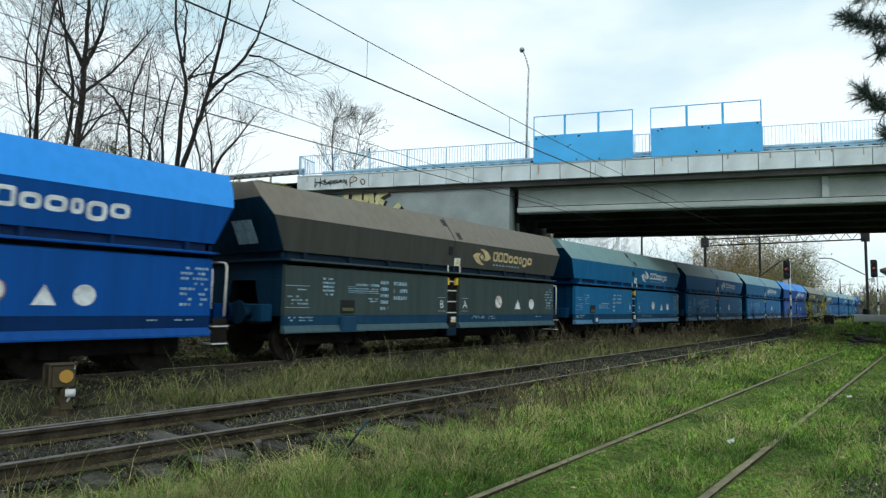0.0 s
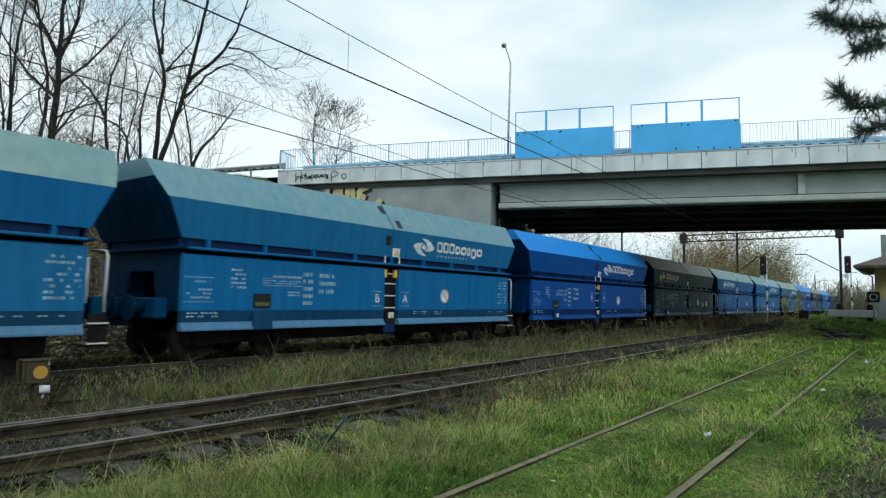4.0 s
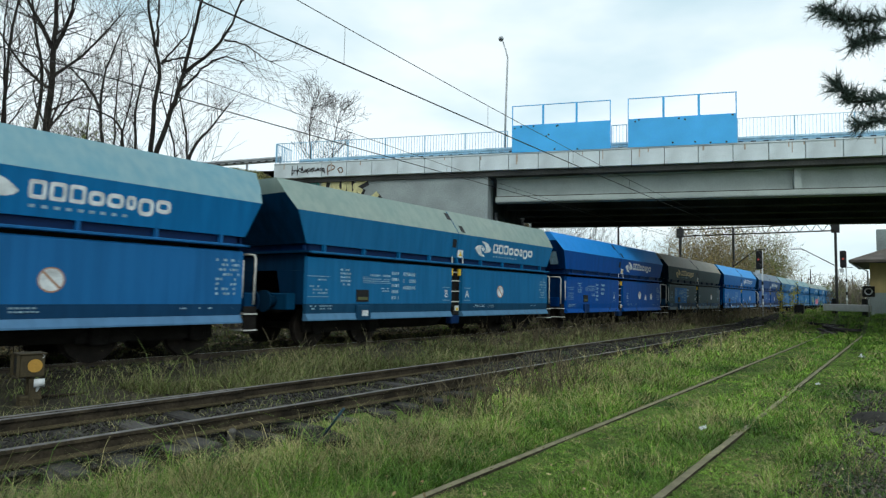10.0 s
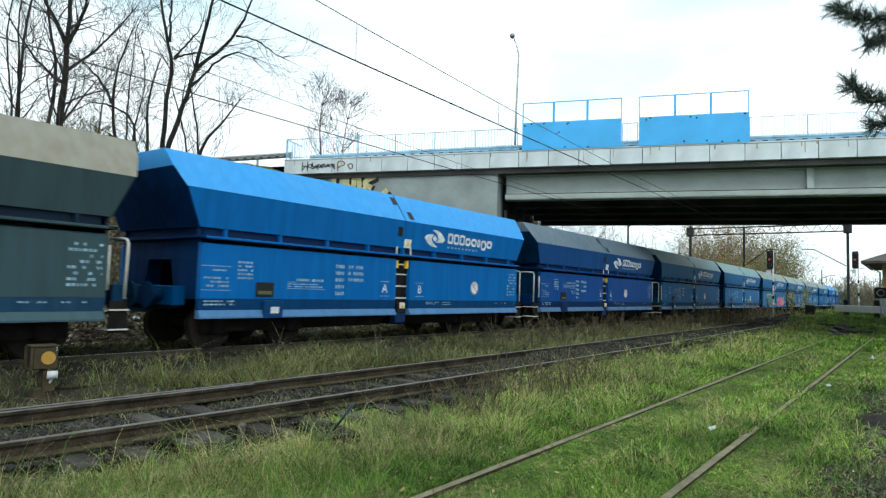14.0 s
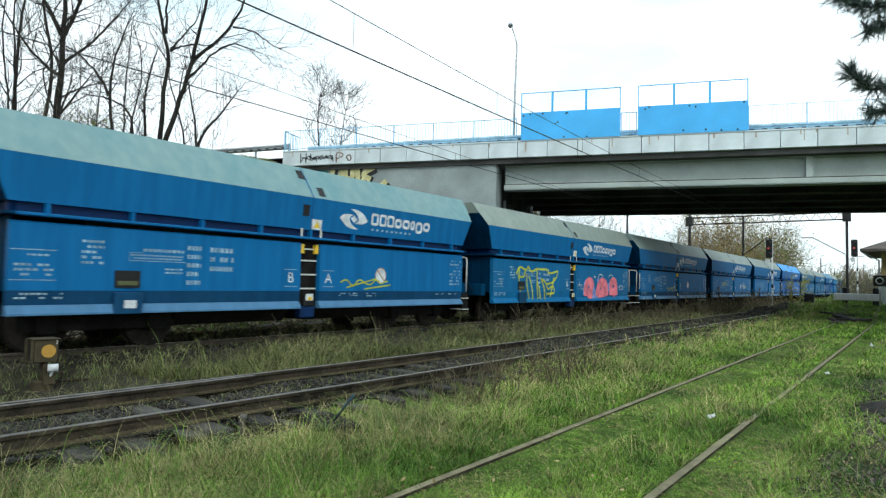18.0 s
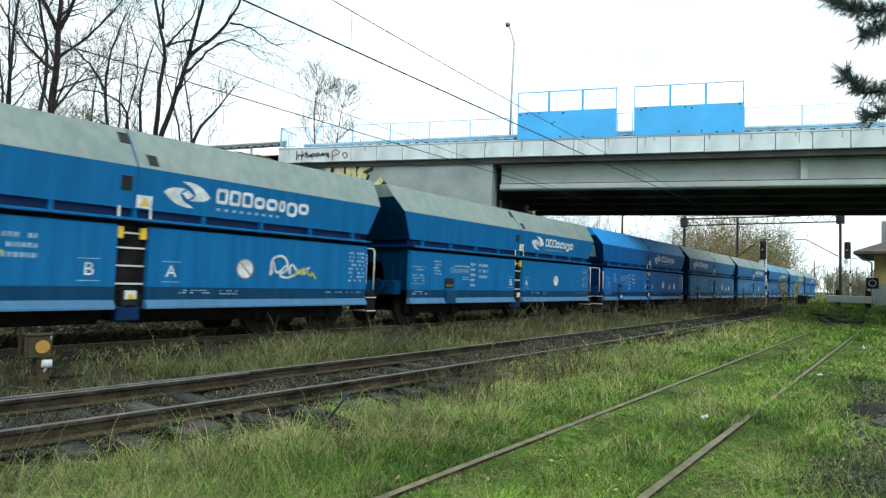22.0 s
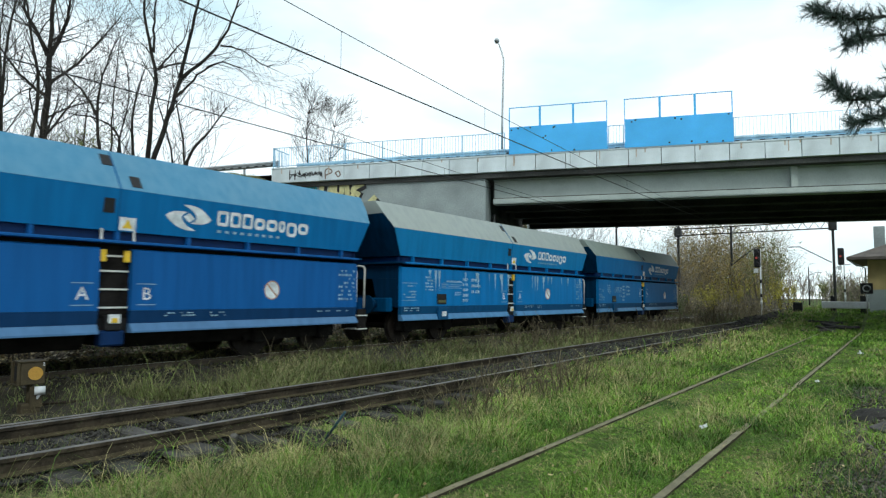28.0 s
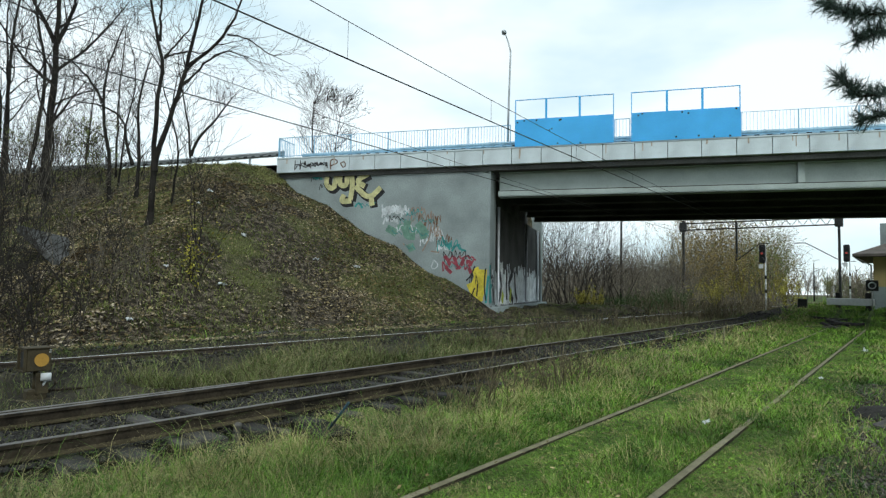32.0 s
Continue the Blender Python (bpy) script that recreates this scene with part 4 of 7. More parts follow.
# roof blues are lighter than the sides: skylight painted in, besides the dust
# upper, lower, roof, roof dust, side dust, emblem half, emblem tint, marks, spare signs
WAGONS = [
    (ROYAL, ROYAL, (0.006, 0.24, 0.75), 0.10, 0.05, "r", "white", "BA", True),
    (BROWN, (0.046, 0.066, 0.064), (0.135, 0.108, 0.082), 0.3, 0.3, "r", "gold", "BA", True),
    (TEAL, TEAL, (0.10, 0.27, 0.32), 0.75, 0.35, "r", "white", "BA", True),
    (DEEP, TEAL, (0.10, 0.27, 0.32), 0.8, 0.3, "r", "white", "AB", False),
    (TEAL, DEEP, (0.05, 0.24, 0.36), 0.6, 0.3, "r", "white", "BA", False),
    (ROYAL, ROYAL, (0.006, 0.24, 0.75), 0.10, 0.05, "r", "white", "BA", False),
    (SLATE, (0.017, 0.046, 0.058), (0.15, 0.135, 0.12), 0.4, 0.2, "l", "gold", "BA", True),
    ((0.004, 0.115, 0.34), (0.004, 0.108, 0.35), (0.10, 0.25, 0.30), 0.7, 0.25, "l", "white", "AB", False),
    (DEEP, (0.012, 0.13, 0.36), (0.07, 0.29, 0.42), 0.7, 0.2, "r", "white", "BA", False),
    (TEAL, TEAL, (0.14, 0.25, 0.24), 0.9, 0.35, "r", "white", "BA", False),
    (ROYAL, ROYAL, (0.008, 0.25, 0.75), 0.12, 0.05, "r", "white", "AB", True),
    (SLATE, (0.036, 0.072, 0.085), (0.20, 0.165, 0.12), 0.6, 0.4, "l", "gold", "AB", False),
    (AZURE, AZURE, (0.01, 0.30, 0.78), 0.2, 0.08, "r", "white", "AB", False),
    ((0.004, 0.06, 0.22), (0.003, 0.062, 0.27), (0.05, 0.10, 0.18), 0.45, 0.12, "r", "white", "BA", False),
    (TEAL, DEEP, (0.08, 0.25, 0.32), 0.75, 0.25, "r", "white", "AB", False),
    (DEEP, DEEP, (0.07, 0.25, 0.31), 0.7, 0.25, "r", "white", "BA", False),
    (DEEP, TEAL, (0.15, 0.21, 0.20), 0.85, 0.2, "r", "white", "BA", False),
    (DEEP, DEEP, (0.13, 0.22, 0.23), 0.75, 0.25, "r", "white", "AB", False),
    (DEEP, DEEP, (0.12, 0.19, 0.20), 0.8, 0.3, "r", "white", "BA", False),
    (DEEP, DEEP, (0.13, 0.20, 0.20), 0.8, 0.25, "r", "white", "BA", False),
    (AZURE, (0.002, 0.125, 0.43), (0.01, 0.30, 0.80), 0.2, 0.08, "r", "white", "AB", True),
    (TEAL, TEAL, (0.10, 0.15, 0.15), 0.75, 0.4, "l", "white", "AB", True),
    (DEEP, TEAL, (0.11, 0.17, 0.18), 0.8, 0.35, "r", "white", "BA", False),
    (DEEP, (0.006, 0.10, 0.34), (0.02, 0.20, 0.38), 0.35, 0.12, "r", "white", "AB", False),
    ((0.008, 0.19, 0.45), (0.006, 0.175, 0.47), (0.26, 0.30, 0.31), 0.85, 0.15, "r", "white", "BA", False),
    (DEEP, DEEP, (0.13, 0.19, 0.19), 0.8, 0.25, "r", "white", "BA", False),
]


def wagon(i, spec):
    up, low, roof, rdust, sdust, half, ink, marks, signs = spec
    tone = {ROYAL: "bright royal blue", AZURE: "bright azure blue", BROWN: "brown-grey weathered", SLATE: "dark slate blue weathered", TEAL: "faded teal blue"}.get(up, "dark blue")
    w = empty("hopper_wagon", pose(-11.95, 0, 0), tone + " steel coal hopper wagon with " + ("clean paint" if sdust < 0.1 else "dusty upper slopes"), "hopper wagon", "coal train")

    def put(key, colour=None, a=sdust, m=None, parent=w, name=None, label=""):
        me = WM[key] if isinstance(key, str) else key
        ob = part(name or me.name.split(".")[0], me, None, parent, label, m)
        if colour:
            ob.color = (*colour, a)
        return ob

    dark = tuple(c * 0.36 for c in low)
    # deep: the end wall blue, darkened for the shade between wagons
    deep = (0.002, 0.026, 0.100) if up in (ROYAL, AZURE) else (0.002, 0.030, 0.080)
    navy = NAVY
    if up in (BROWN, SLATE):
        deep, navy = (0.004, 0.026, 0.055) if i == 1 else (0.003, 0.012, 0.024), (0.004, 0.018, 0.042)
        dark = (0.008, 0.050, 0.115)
    # most sills are mixed paler: sky on their tilted face put into the paint
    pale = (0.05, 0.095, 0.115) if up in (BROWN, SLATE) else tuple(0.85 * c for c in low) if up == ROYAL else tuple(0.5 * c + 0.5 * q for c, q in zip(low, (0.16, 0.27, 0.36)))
    put("hopper", up)
    # roof colour holds the light from the sky as well as dust
    put("roof", roof, rdust, label="sloping upper sides, dusted and painted lighter as if lit by the sky")
    put("coal", label="heaped coal load")
    for m in (None, pose(0, 0, 0, 0, 0, 180)):
        plain = i in (10, 16)
        for k in "rl":
            put("panel_" + k, low, m=m)
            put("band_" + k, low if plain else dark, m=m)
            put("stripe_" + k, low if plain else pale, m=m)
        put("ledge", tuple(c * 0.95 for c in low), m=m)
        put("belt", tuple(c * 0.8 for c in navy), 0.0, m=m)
        put("slot_back", m=m)
    for k in range(9):
        put("gusset", navy if up in (ROYAL, BROWN, SLATE) else tuple(c * 0.85 for c in low), 0.05, m=pose(0, -5.2 + k * 1.3, 0))
    put("core")
    put("sill")
    for y in (-1.6, 1.6):
        put("chute", m=pose(0, y, 0))
    for s in (1, -1):
        m = pose(0, s * 6.0, 0, 0, 0, 0 if s > 0 else 180)
        put("headstock", dark, m=m)
        e = pose(0, 0, 0, 0, 0, 0 if s > 0 else 180)
        put("end_slope", m=e)
        put("end_wall", deep, 0.03, m=e, label="dark end wall with soot and the shade between wagons painted in")
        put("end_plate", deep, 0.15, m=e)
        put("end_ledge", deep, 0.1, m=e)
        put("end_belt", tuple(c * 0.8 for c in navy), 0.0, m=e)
        for sx in {1: (0.55, 0.2), 7: (0.95,), 10: (1.0, -1.0), 14: (0.1, -0.5), 20: (0.95,)}.get(i, ()) if s < 0 else ():
            put("end_patch", m=pose(sx, s * (HB - 0.11), 2.72, -24 * s, 0, 0), label="pale worn patch")
        for sx in (-0.875, 0.875):
            put("buffer", tuple(c * 0.6 for c in dark), 0.4, m=m @ pose(sx, 0, 0), label="blue painted round buffer")
        put("coupling", m=m)
        b = put("side_frame", m=pose(0.98, s * 4.1, 0), name="bogie")
        put("side_frame", m=pose(-1.96, 0, 0), parent=b)
        for dy in (-0.9, 0.9):
            put("axle_box", m=pose(0.02, dy, 0), parent=b)
            put("axle", m=pose(-0.98, dy, 0.46), parent=b)
            for dx in (-0.23, -1.73):
                put("wheel", m=pose(dx, dy, 0.46), parent=b)
        # end platform bars and steps on the visible side
        if s > 0 or i in (7, 10, 11, 13, 14, 17, 20, 23):
            put("handrail", m=pose(0, s * 6.05, 0), label="white tubular handrail")
            put("grab_bar", m=pose(0, s * 5.74, 0), label="white grab bar")
            put("step_hanger", m=pose(0, s * 5.95, 0))
            for z in (0.48, 0.80):
                put("step", m=pose(0, s * 5.95, z), label="white-edged step")
    for z in (1.05, 1.35, 1.65, 1.9):
        put("rung", m=pose(0, 0, z))
    put("slot_foot", navy, 0.1)
    put("slot_box", m=pose(0, 0, 0.80))
    put("slot_lamp", m=pose(0, 0, 0.86), label="pale lever plate")
    put("slot_arrow", m=pose(0, 0, 0.86))
    put("top_seam", tuple(c * 0.7 for c in up))
    f = 1 if half == "r" else -1
    for y, x, z, ry in ((-0.17, wall_x(2.72) + 0.003, 2.72, 5.7), (0.30, wall_x(3.17) + 0.004, 3.17, -34), (-0.10, wall_x(3.52) + 0.004, 3.52, -36)):
        put("hatch", m=pose(x, y, z, 0, ry, 0), label="small black slot")
    lean = 5.7
    put("warning_plate", m=pose(wall_x(2.44) + 0.004, 0.16, 2.44, 0, lean, 0))
    put("warning_mark", m=pose(wall_x(2.44) + 0.004, 0.16, 2.44, 0, lean, 0))
    e, word, by = EMBLEM[ink]
    y0 = {1: 1.34, 9: 1.38, 17: 0.8, 18: 0.95}.get(i, 1.05 if i in (0, 5, 10) else 1.28) if half == "r" else {11: -4.05, 7: -3.85}.get(i, -4.6)
    tall = i in (0, 5, 10)
    put(e, m=pose(wall_x(2.66) + 0.004, y0, 2.66, 0, lean, 0))
    for q in word:
        put(q, m=pose(wall_x(2.57) + 0.004, y0 + (0.50 if tall else 0.58), 2.57, 0, lean, 0) @ Matrix.Diagonal((1, 1.14 if tall or i in (9, 11) else 1.0, 1.12 if tall else 1.08, 1)), name="name_block")
    if not tall:
        tagged(put(by, m=pose(wall_x(2.44) + 0.004, y0 + 0.60, 2.44, 0, lean, 0)), kind="stuff")
    spread_ = {5: 0.66, 10: 0.84, 0: 0.66, 18: 0.7}.get(i, 0.68 if i == 12 else 0.53)
    zl = 1.49 if i in (5, 25) else 1.27
    for c, y in zip(marks, (-spread_, spread_)):
        put(LETTER[c], m=pose(0, y, zl), label="white letter " + c)
        put("letter_frame", m=pose(0, y, zl))
    yc = {12: 3.25, 10: 2.5, 3: 2.55, 9: 2.42, 7: 3.4, 11: 3.45, 19: 2.75, 23: 3.2, 24: 2.6, 25: 3.45, 17: 1.9}.get(i, 2.25)
    if i != 16:
        put("round_sign", m=pose(0, yc, 1.37), label="white prohibition sign")
        put("sign_edge", m=pose(0, yc, 1.37))
        put("sign_bar", m=pose(0, yc, 1.37))
    if signs:
        put("triangle_sign", m=pose(0, 2.95 if i == 0 else 3.35, 1.31))
        put("disc_sign", m=pose(0, 3.52 if i == 0 else 4.2, 1.32))
    for y in (-0.2, 0.2):
        put("slot_bracket", m=pose(0, y, 1.90), label="yellow bracket")
        put("slot_bar", m=pose(0, y * 1.35, 2.235), label="white bar")
    if i == 24:
        rk = random.Random(24)
        drips = []
        for _ in range(26):
            y, w2, ln = rk.uniform(-5.5, 5.5), rk.uniform(0.02, 0.09), rk.uniform(0.12, 0.65)
            drips.append([(y - w2, 1.98), (y - w2 * 0.35, 1.98 - ln * 0.6), (y, 1.98 - ln), (y + w2 * 0.45, 1.98 - ln * 0.5), (y + w2, 1.98)])
        tagged(put(mesh_of("lime_streaks", flat(drips, 1.4515), MARK_FADED)), "pale lime streaks run down from the ledge", kind="stuff")
    if i == 11:
        put(mesh_of("repaint_patch", flat([rect(-4.75, -2.35, 1.003, 1.86)], 1.4513), SIDE_PAINT), (0.004, 0.135, 0.42), 0.3, label="bright blue repainted patch")
    if i == 1:
        put(mesh_of("repaint_patch", flat([rect(-0.28, 0.10, ZU + 0.04, 2.86)], 0.0), SIDE_PAINT), (0.004, 0.10, 0.40), 0.1, m=pose(wall_x(2.6) + 0.003, 0, 0) @ Matrix(((1, 0, 0.1, -0.26), (0, 1, 0, 0), (0, 0, 1, 0), (0, 0, 0, 1))), label="bright blue repainted patch")
    low_set = i in (2, 8, 12, 18)
    for me in INSCRIPTION[(i * 2) % 8 + low_set]:
        tagged(put(me), "rows of small pale stencilled marks", kind="stuff")
    yb, yd = (-4.26, -4.07) if low_set else (-3.96, -3.95)
    put("brake_box", m=pose(0, yb, 1.19))
    put("brake_dial", m=pose(0, yb, 1.19))
    put("brake_drop", dark, m=pose(0, yd, 0))
    if i % 3 != 1:
        put("brake_tag", m=pose(0, yd + 0.02, 0.78))
    return w


TRAIN = [wagon(i, s) for i, s in enumerate(WAGONS)]


def motions():
    """The train rolls towards -y, gaining speed slowly."""
    for i, w in enumerate(TRAIN):
        rows = []
        for k in range(33):
            t = float(k)
            y = 14.06 + (i - 1) * PITCH - (10.15 * t + 0.0155 * t * t) + float(np.interp(t, [0, 6, 9, 12.5, 14.5, 17, 24, 32], [-0.04, -0.29, -0.28, -0.43, -0.2, 0.04, 0.17, 0.17]))
            slope = -0.00032 * max(0.0, y - 60)
            rows.append((t, pose(float(x_main(y)), y, 0, 0, 0, -math.degrees(math.atan(slope)))))
        walk(w, rows)

# ---- vegetation ----
def seg_mesh(name, segs, sides, material):
    """Tapered round pieces from rows of start, end and two radii."""
    s = np.asarray(segs, float)
    p0, p1, r0, r1 = s[:, 0:3], s[:, 3:6], s[:, 6], s[:, 7]
    d = p1 - p0
    d /= np.maximum(np.linalg.norm(d, axis=1, keepdims=True), 1e-6)
    up = np.where(np.abs(d[:, 2:3]) < 0.9, np.array([[0, 0, 1.0]]), np.array([[1.0, 0, 0]]))
    a = np.cross(d, up)
    a /= np.linalg.norm(a, axis=1, keepdims=True)
    b = np.cross(d, a)
    ang = np.arange(sides) * 2 * np.pi / sides
    ringv = a[:, None] * np.cos(ang)[None, :, None] + b[:, None] * np.sin(ang)[None, :, None]
    lo, hi = p0[:, None] + ringv * r0[:, None, None], p1[:, None] + ringv * r1[:, None, None]
    n = len(s)
    v = np.concatenate([lo, hi], 1).reshape(-1, 3)
    base = (np.arange(n) * 2 * sides)[:, None, None]
    j = np.arange(sides)
    q = np.stack([j, (j + 1) % sides, (j + 1) % sides + sides, j + sides], -1)[None]
    f = (base + q).reshape(-1, 4)
    me = bpy.data.meshes.new(name)
    me.vertices.add(len(v))
    me.vertices.foreach_set("co", v.astype(np.float32).ravel())
    me.loops.add(f.size)
    me.loops.foreach_set("vertex_index", f.astype(np.int32).ravel())
    me.polygons.add(len(f))
    me.polygons.foreach_set("loop_start", np.arange(0, f.size, 4, dtype=np.int32))
    me.polygons.foreach_set("use_smooth", np.ones(len(f), dtype=bool))
    me.update(calc_edges=True)
    me.materials.append(material)
    return me


def limb(out, rng, p, d, length, r, level, rise=0.12, bend=0.11, kids=(4, 6), tip=0.003):
    """A branch with its branches, down to level 0."""
    n = 5 if level > 1 else (4 if level else 2)
    step = length / n
    d = d / np.linalg.norm(d)
    for i in range(n):
        d = d + rng.normal(0, bend if level else bend * 0.6, 3) + np.array([0, 0, rise * (0.7 if level else 0.3)])
        d /= np.linalg.norm(d)
        q = p + d * step
        ra, rb = r * (1 - i / n) + tip, r * (1 - (i + 1) / n) + tip
        out.append((*p, *q, ra, rb))
        p = q
        if level > 0 and i >= (1 if level > 1 else 0):
            for _ in range(int(rng.integers(*kids) * (1.5 if level > 1 else 1.3) / n + rng.random())):
                w = np.cross(d, rng.normal(0, 1, 3))
                w /= np.linalg.norm(w)
                a = rng.uniform(0.35, 0.8)
                limb(out, rng, q, d * math.cos(a) + w * math.sin(a), length * rng.uniform(0.5, 0.85) * (1 - 0.3 * i / n), max(rb * 0.6, tip), level - 1, rise, bend, kids, tip)


def branch(out, rng, p, d, length, r, level, tip, rise=0.03):
    """A long rising branch with side twigs along it."""
    n = max(3, int(length / 0.36))
    step, d = length / n, d / np.linalg.norm(d)
    turn = rng.normal(0, 0.035, 3)
    for i in range(n):
        if rng.random() < 0.3:
            turn = rng.normal(0, 0.05, 3)
        d = d + turn + rng.normal(0, 0.06, 3) + np.array([0, 0, rise])
        d /= np.linalg.norm(d)
        q = p + d * step
        ra, rb = max(tip, r * (1 - i / n)), max(tip, r * (1 - (i + 1) / n))
        out.append((*p, *q, ra, rb))
        p = q
        for _ in range(int((0.75 if level > 1 else 0.55) + rng.random() * 0.95) if level > 0 and i >= 1 else 0):
            w = np.cross(d, rng.normal(0, 1, 3))
            w /= np.linalg.norm(w)
            a = rng.uniform(0.4, 0.8)
            branch(out, rng, p, d * math.cos(a) + w * math.sin(a), (length - i * step) * rng.uniform(0.4, 0.8) + 0.35, max(rb * 0.6, tip), level - 1, tip, rise)


def bare_tree(label, stems, seed, first=0.35, count=13, reach=3.2, level=3, group="bare trees", tip=0.007, rise=0.025):
    """A leafless tree: stems are (waypoints, foot radius) pairs."""
    rng = np.random.default_rng(seed)
    root = Vector(stems[0][0][0])
    t = empty("bare_tree", Matrix.Translation(root), label, "tree", group)
    trunk_rows, crown = [], []
    for way, r0 in stems:
        w = np.array(way, float)
        seg = np.linalg.norm(np.diff(w, axis=0), axis=1)
        u = np.concatenate([[0], np.cumsum(seg)])
        m = max(12, int(u[-1] / 0.5))
        us = np.linspace(0, u[-1], m)
        pts = np.stack([np.interp(us, u, w[:, k]) for k in range(3)], 1)
        kern = np.array([1, 2, 3, 2, 1]) / 9
        sm = np.stack([np.convolve(np.pad(pts[:, k], 2, mode="edge"), kern, mode="valid") for k in range(3)], 1)
        sm[0] = pts[0]
        pts = sm + rng.normal(0, 0.02, sm.shape)
        rad = 0.62 * r0 * (1 - 0.82 * us / u[-1]) + 0.012
        rad[0] *= 1.35
        for i in range(m - 1):
            trunk_rows.append((*pts[i], *pts[i + 1], rad[i], rad[i + 1]))
        for k in range(int(count * 1.5)):
            f = first + (1 - first) * (k + rng.random()) / count
            i = min(m - 2, int(f * (m - 1)))
            d = pts[i + 1] - pts[i]
            d /= np.linalg.norm(d)
            x = np.cross(d, rng.normal(0, 1, 3))
            x /= np.linalg.norm(x)
            a = rng.uniform(0.5, 1.0)
            branch(crown, rng, pts[i], d * math.cos(a) + x * math.sin(a), reach * rng.uniform(0.7, 1.2) * (1.2 - 0.5 * f), rad[i] * 0.48, level, tip, rise)
        branch(crown, rng, pts[-1], pts[-1] - pts[-2], reach * 0.8, rad[-1], level, tip, rise)
    off = np.array([*root, *root, 0, 0])
    part("trunk", seg_mesh("trunk", np.array(trunk_rows) - off, 8, BARK), None, t)
    part("crown", seg_mesh("crown", np.array(crown) - off, 3, TWIG), None, t, "leafless crown of fine dark twigs")
    return t


def gz1(x, y):
    return float(ground_z(x, y))


def on_ground(way):
    x, y, z = way[0]
    return [(x, y, gz1(x, y) - 0.15), *way[1:]]


bare_tree("tall bare tree with dark trunk on the embankment", [(on_ground([(-33.9, 13.4, 5.6), (-33.85, 13.47, 6.78), (-33.81, 13.57, 9.0), (-33.78, 13.65, 10.67), (-33.78, 13.65, 12.34), (-33.77, 13.68, 13.25), (-33.77, 13.68, 15.2), (-33.78, 13.66, 18.5)]), 0.34), ([(-33.76, 13.69, 13.0), (-33.62, 14.06, 13.99), (-33.53, 14.27, 15.09), (-33.47, 14.43, 17.0)], 0.16), ([(-33.81, 13.59, 13.0), (-33.96, 13.21, 13.9), (-34.15, 12.73, 14.67), (-34.3, 12.35, 16.5)], 0.16), ([(-33.78, 13.65, 11.6), (-33.3, 14.6, 12.6), (-32.9, 15.4, 13.9), (-32.4, 16.4, 15.6)], 0.10), ([(-33.8, 13.6, 10.9), (-34.4, 12.3, 12.1), (-34.9, 11.2, 14.2)], 0.10), ([(-33.8, 13.6, 9.8), (-33.4, 14.5, 10.6), (-33.0, 15.3, 10.9)], 0.07)], 11, 0.25, 11, 3.2, tip=0.007, rise=0.035)
bare_tree("slim bare tree leaning beside a taller one", [(on_ground([(-34.12, 12.65, 5.33), (-33.33, 12.94, 9.03), (-33.02, 13.0, 11.18), (-33.45, 12.41, 14.75), (-33.62, 12.16, 17.5)]), 0.17)], 12, 0.4, 11, 3.0, tip=0.006)
bare_tree("forked bare tree with two long trunks on the embankment", [
    (on_ground([(-22.63, 12.62, 4.4), (-22.62, 12.66, 5.7), (-22.47, 12.93, 6.89), (-22.28, 13.27, 8.21), (-22.19, 13.44, 8.92), (-22.09, 13.6, 9.85), (-22.01, 13.76, 11.18), (-21.89, 13.96, 12.24), (-21.7, 14.2, 14.6)]), 0.18),
    ([(-22.62, 12.66, 5.4), (-22.61, 12.67, 6.47), (-22.58, 12.73, 8.41), (-22.53, 12.83, 9.75), (-22.61, 12.69, 10.36), (-22.78, 12.39, 11.28), (-22.8, 12.35, 11.86), (-22.85, 12.3, 14.0)], 0.14),
    ([(-22.61, 12.69, 10.36), (-22.59, 12.72, 11.15), (-22.62, 12.67, 11.93), (-22.64, 12.63, 13.5)], 0.06),
    ([(-22.11, 13.58, 9.5), (-21.83, 14.07, 10.12), (-21.61, 14.47, 10.62), (-21.43, 14.78, 11.02), (-21.28, 15.05, 11.88), (-21.17, 15.24, 12.55), (-21.0, 15.5, 14.0)], 0.09),
    ([(-21.43, 14.78, 11.02), (-21.15, 15.29, 11.08), (-20.9, 15.72, 10.83), (-20.7, 16.08, 10.59), (-20.45, 16.52, 10.46)], 0.04),
    ([(-22.51, 12.86, 9.76), (-22.32, 13.2, 10.0), (-22.01, 13.75, 10.13), (-21.83, 14.07, 10.12)], 0.05),
    ([(-22.51, 12.86, 9.76), (-22.32, 13.19, 10.36), (-22.15, 13.49, 10.78), (-21.99, 13.78, 11.59)], 0.045),
    ([(-22.18, 13.44, 8.83), (-21.95, 13.86, 9.3), (-21.74, 14.24, 10.07), (-21.4, 14.9, 10.5), (-21.0, 15.6, 10.2)], 0.06)], 13, 0.35, 8, 1.6, tip=0.0045, rise=0.035)
bare_tree("crooked bare young tree on the slope", [(on_ground([(-28.2, 13.9, 5.2), (-28.26, 13.78, 6.46), (-28.34, 13.64, 7.8), (-28.44, 13.44, 9.13), (-28.4, 13.51, 10.06), (-28.35, 13.61, 10.99), (-28.23, 13.84, 11.85), (-28.13, 14.05, 12.5)]), 0.14), ([(-28.44, 13.44, 9.13), (-28.58, 13.17, 9.88), (-28.86, 12.62, 10.46), (-29.06, 12.22, 10.99), (-29.21, 11.93, 10.93)], 0.08)], 14, 0.25, 9, 2.0, tip=0.006)
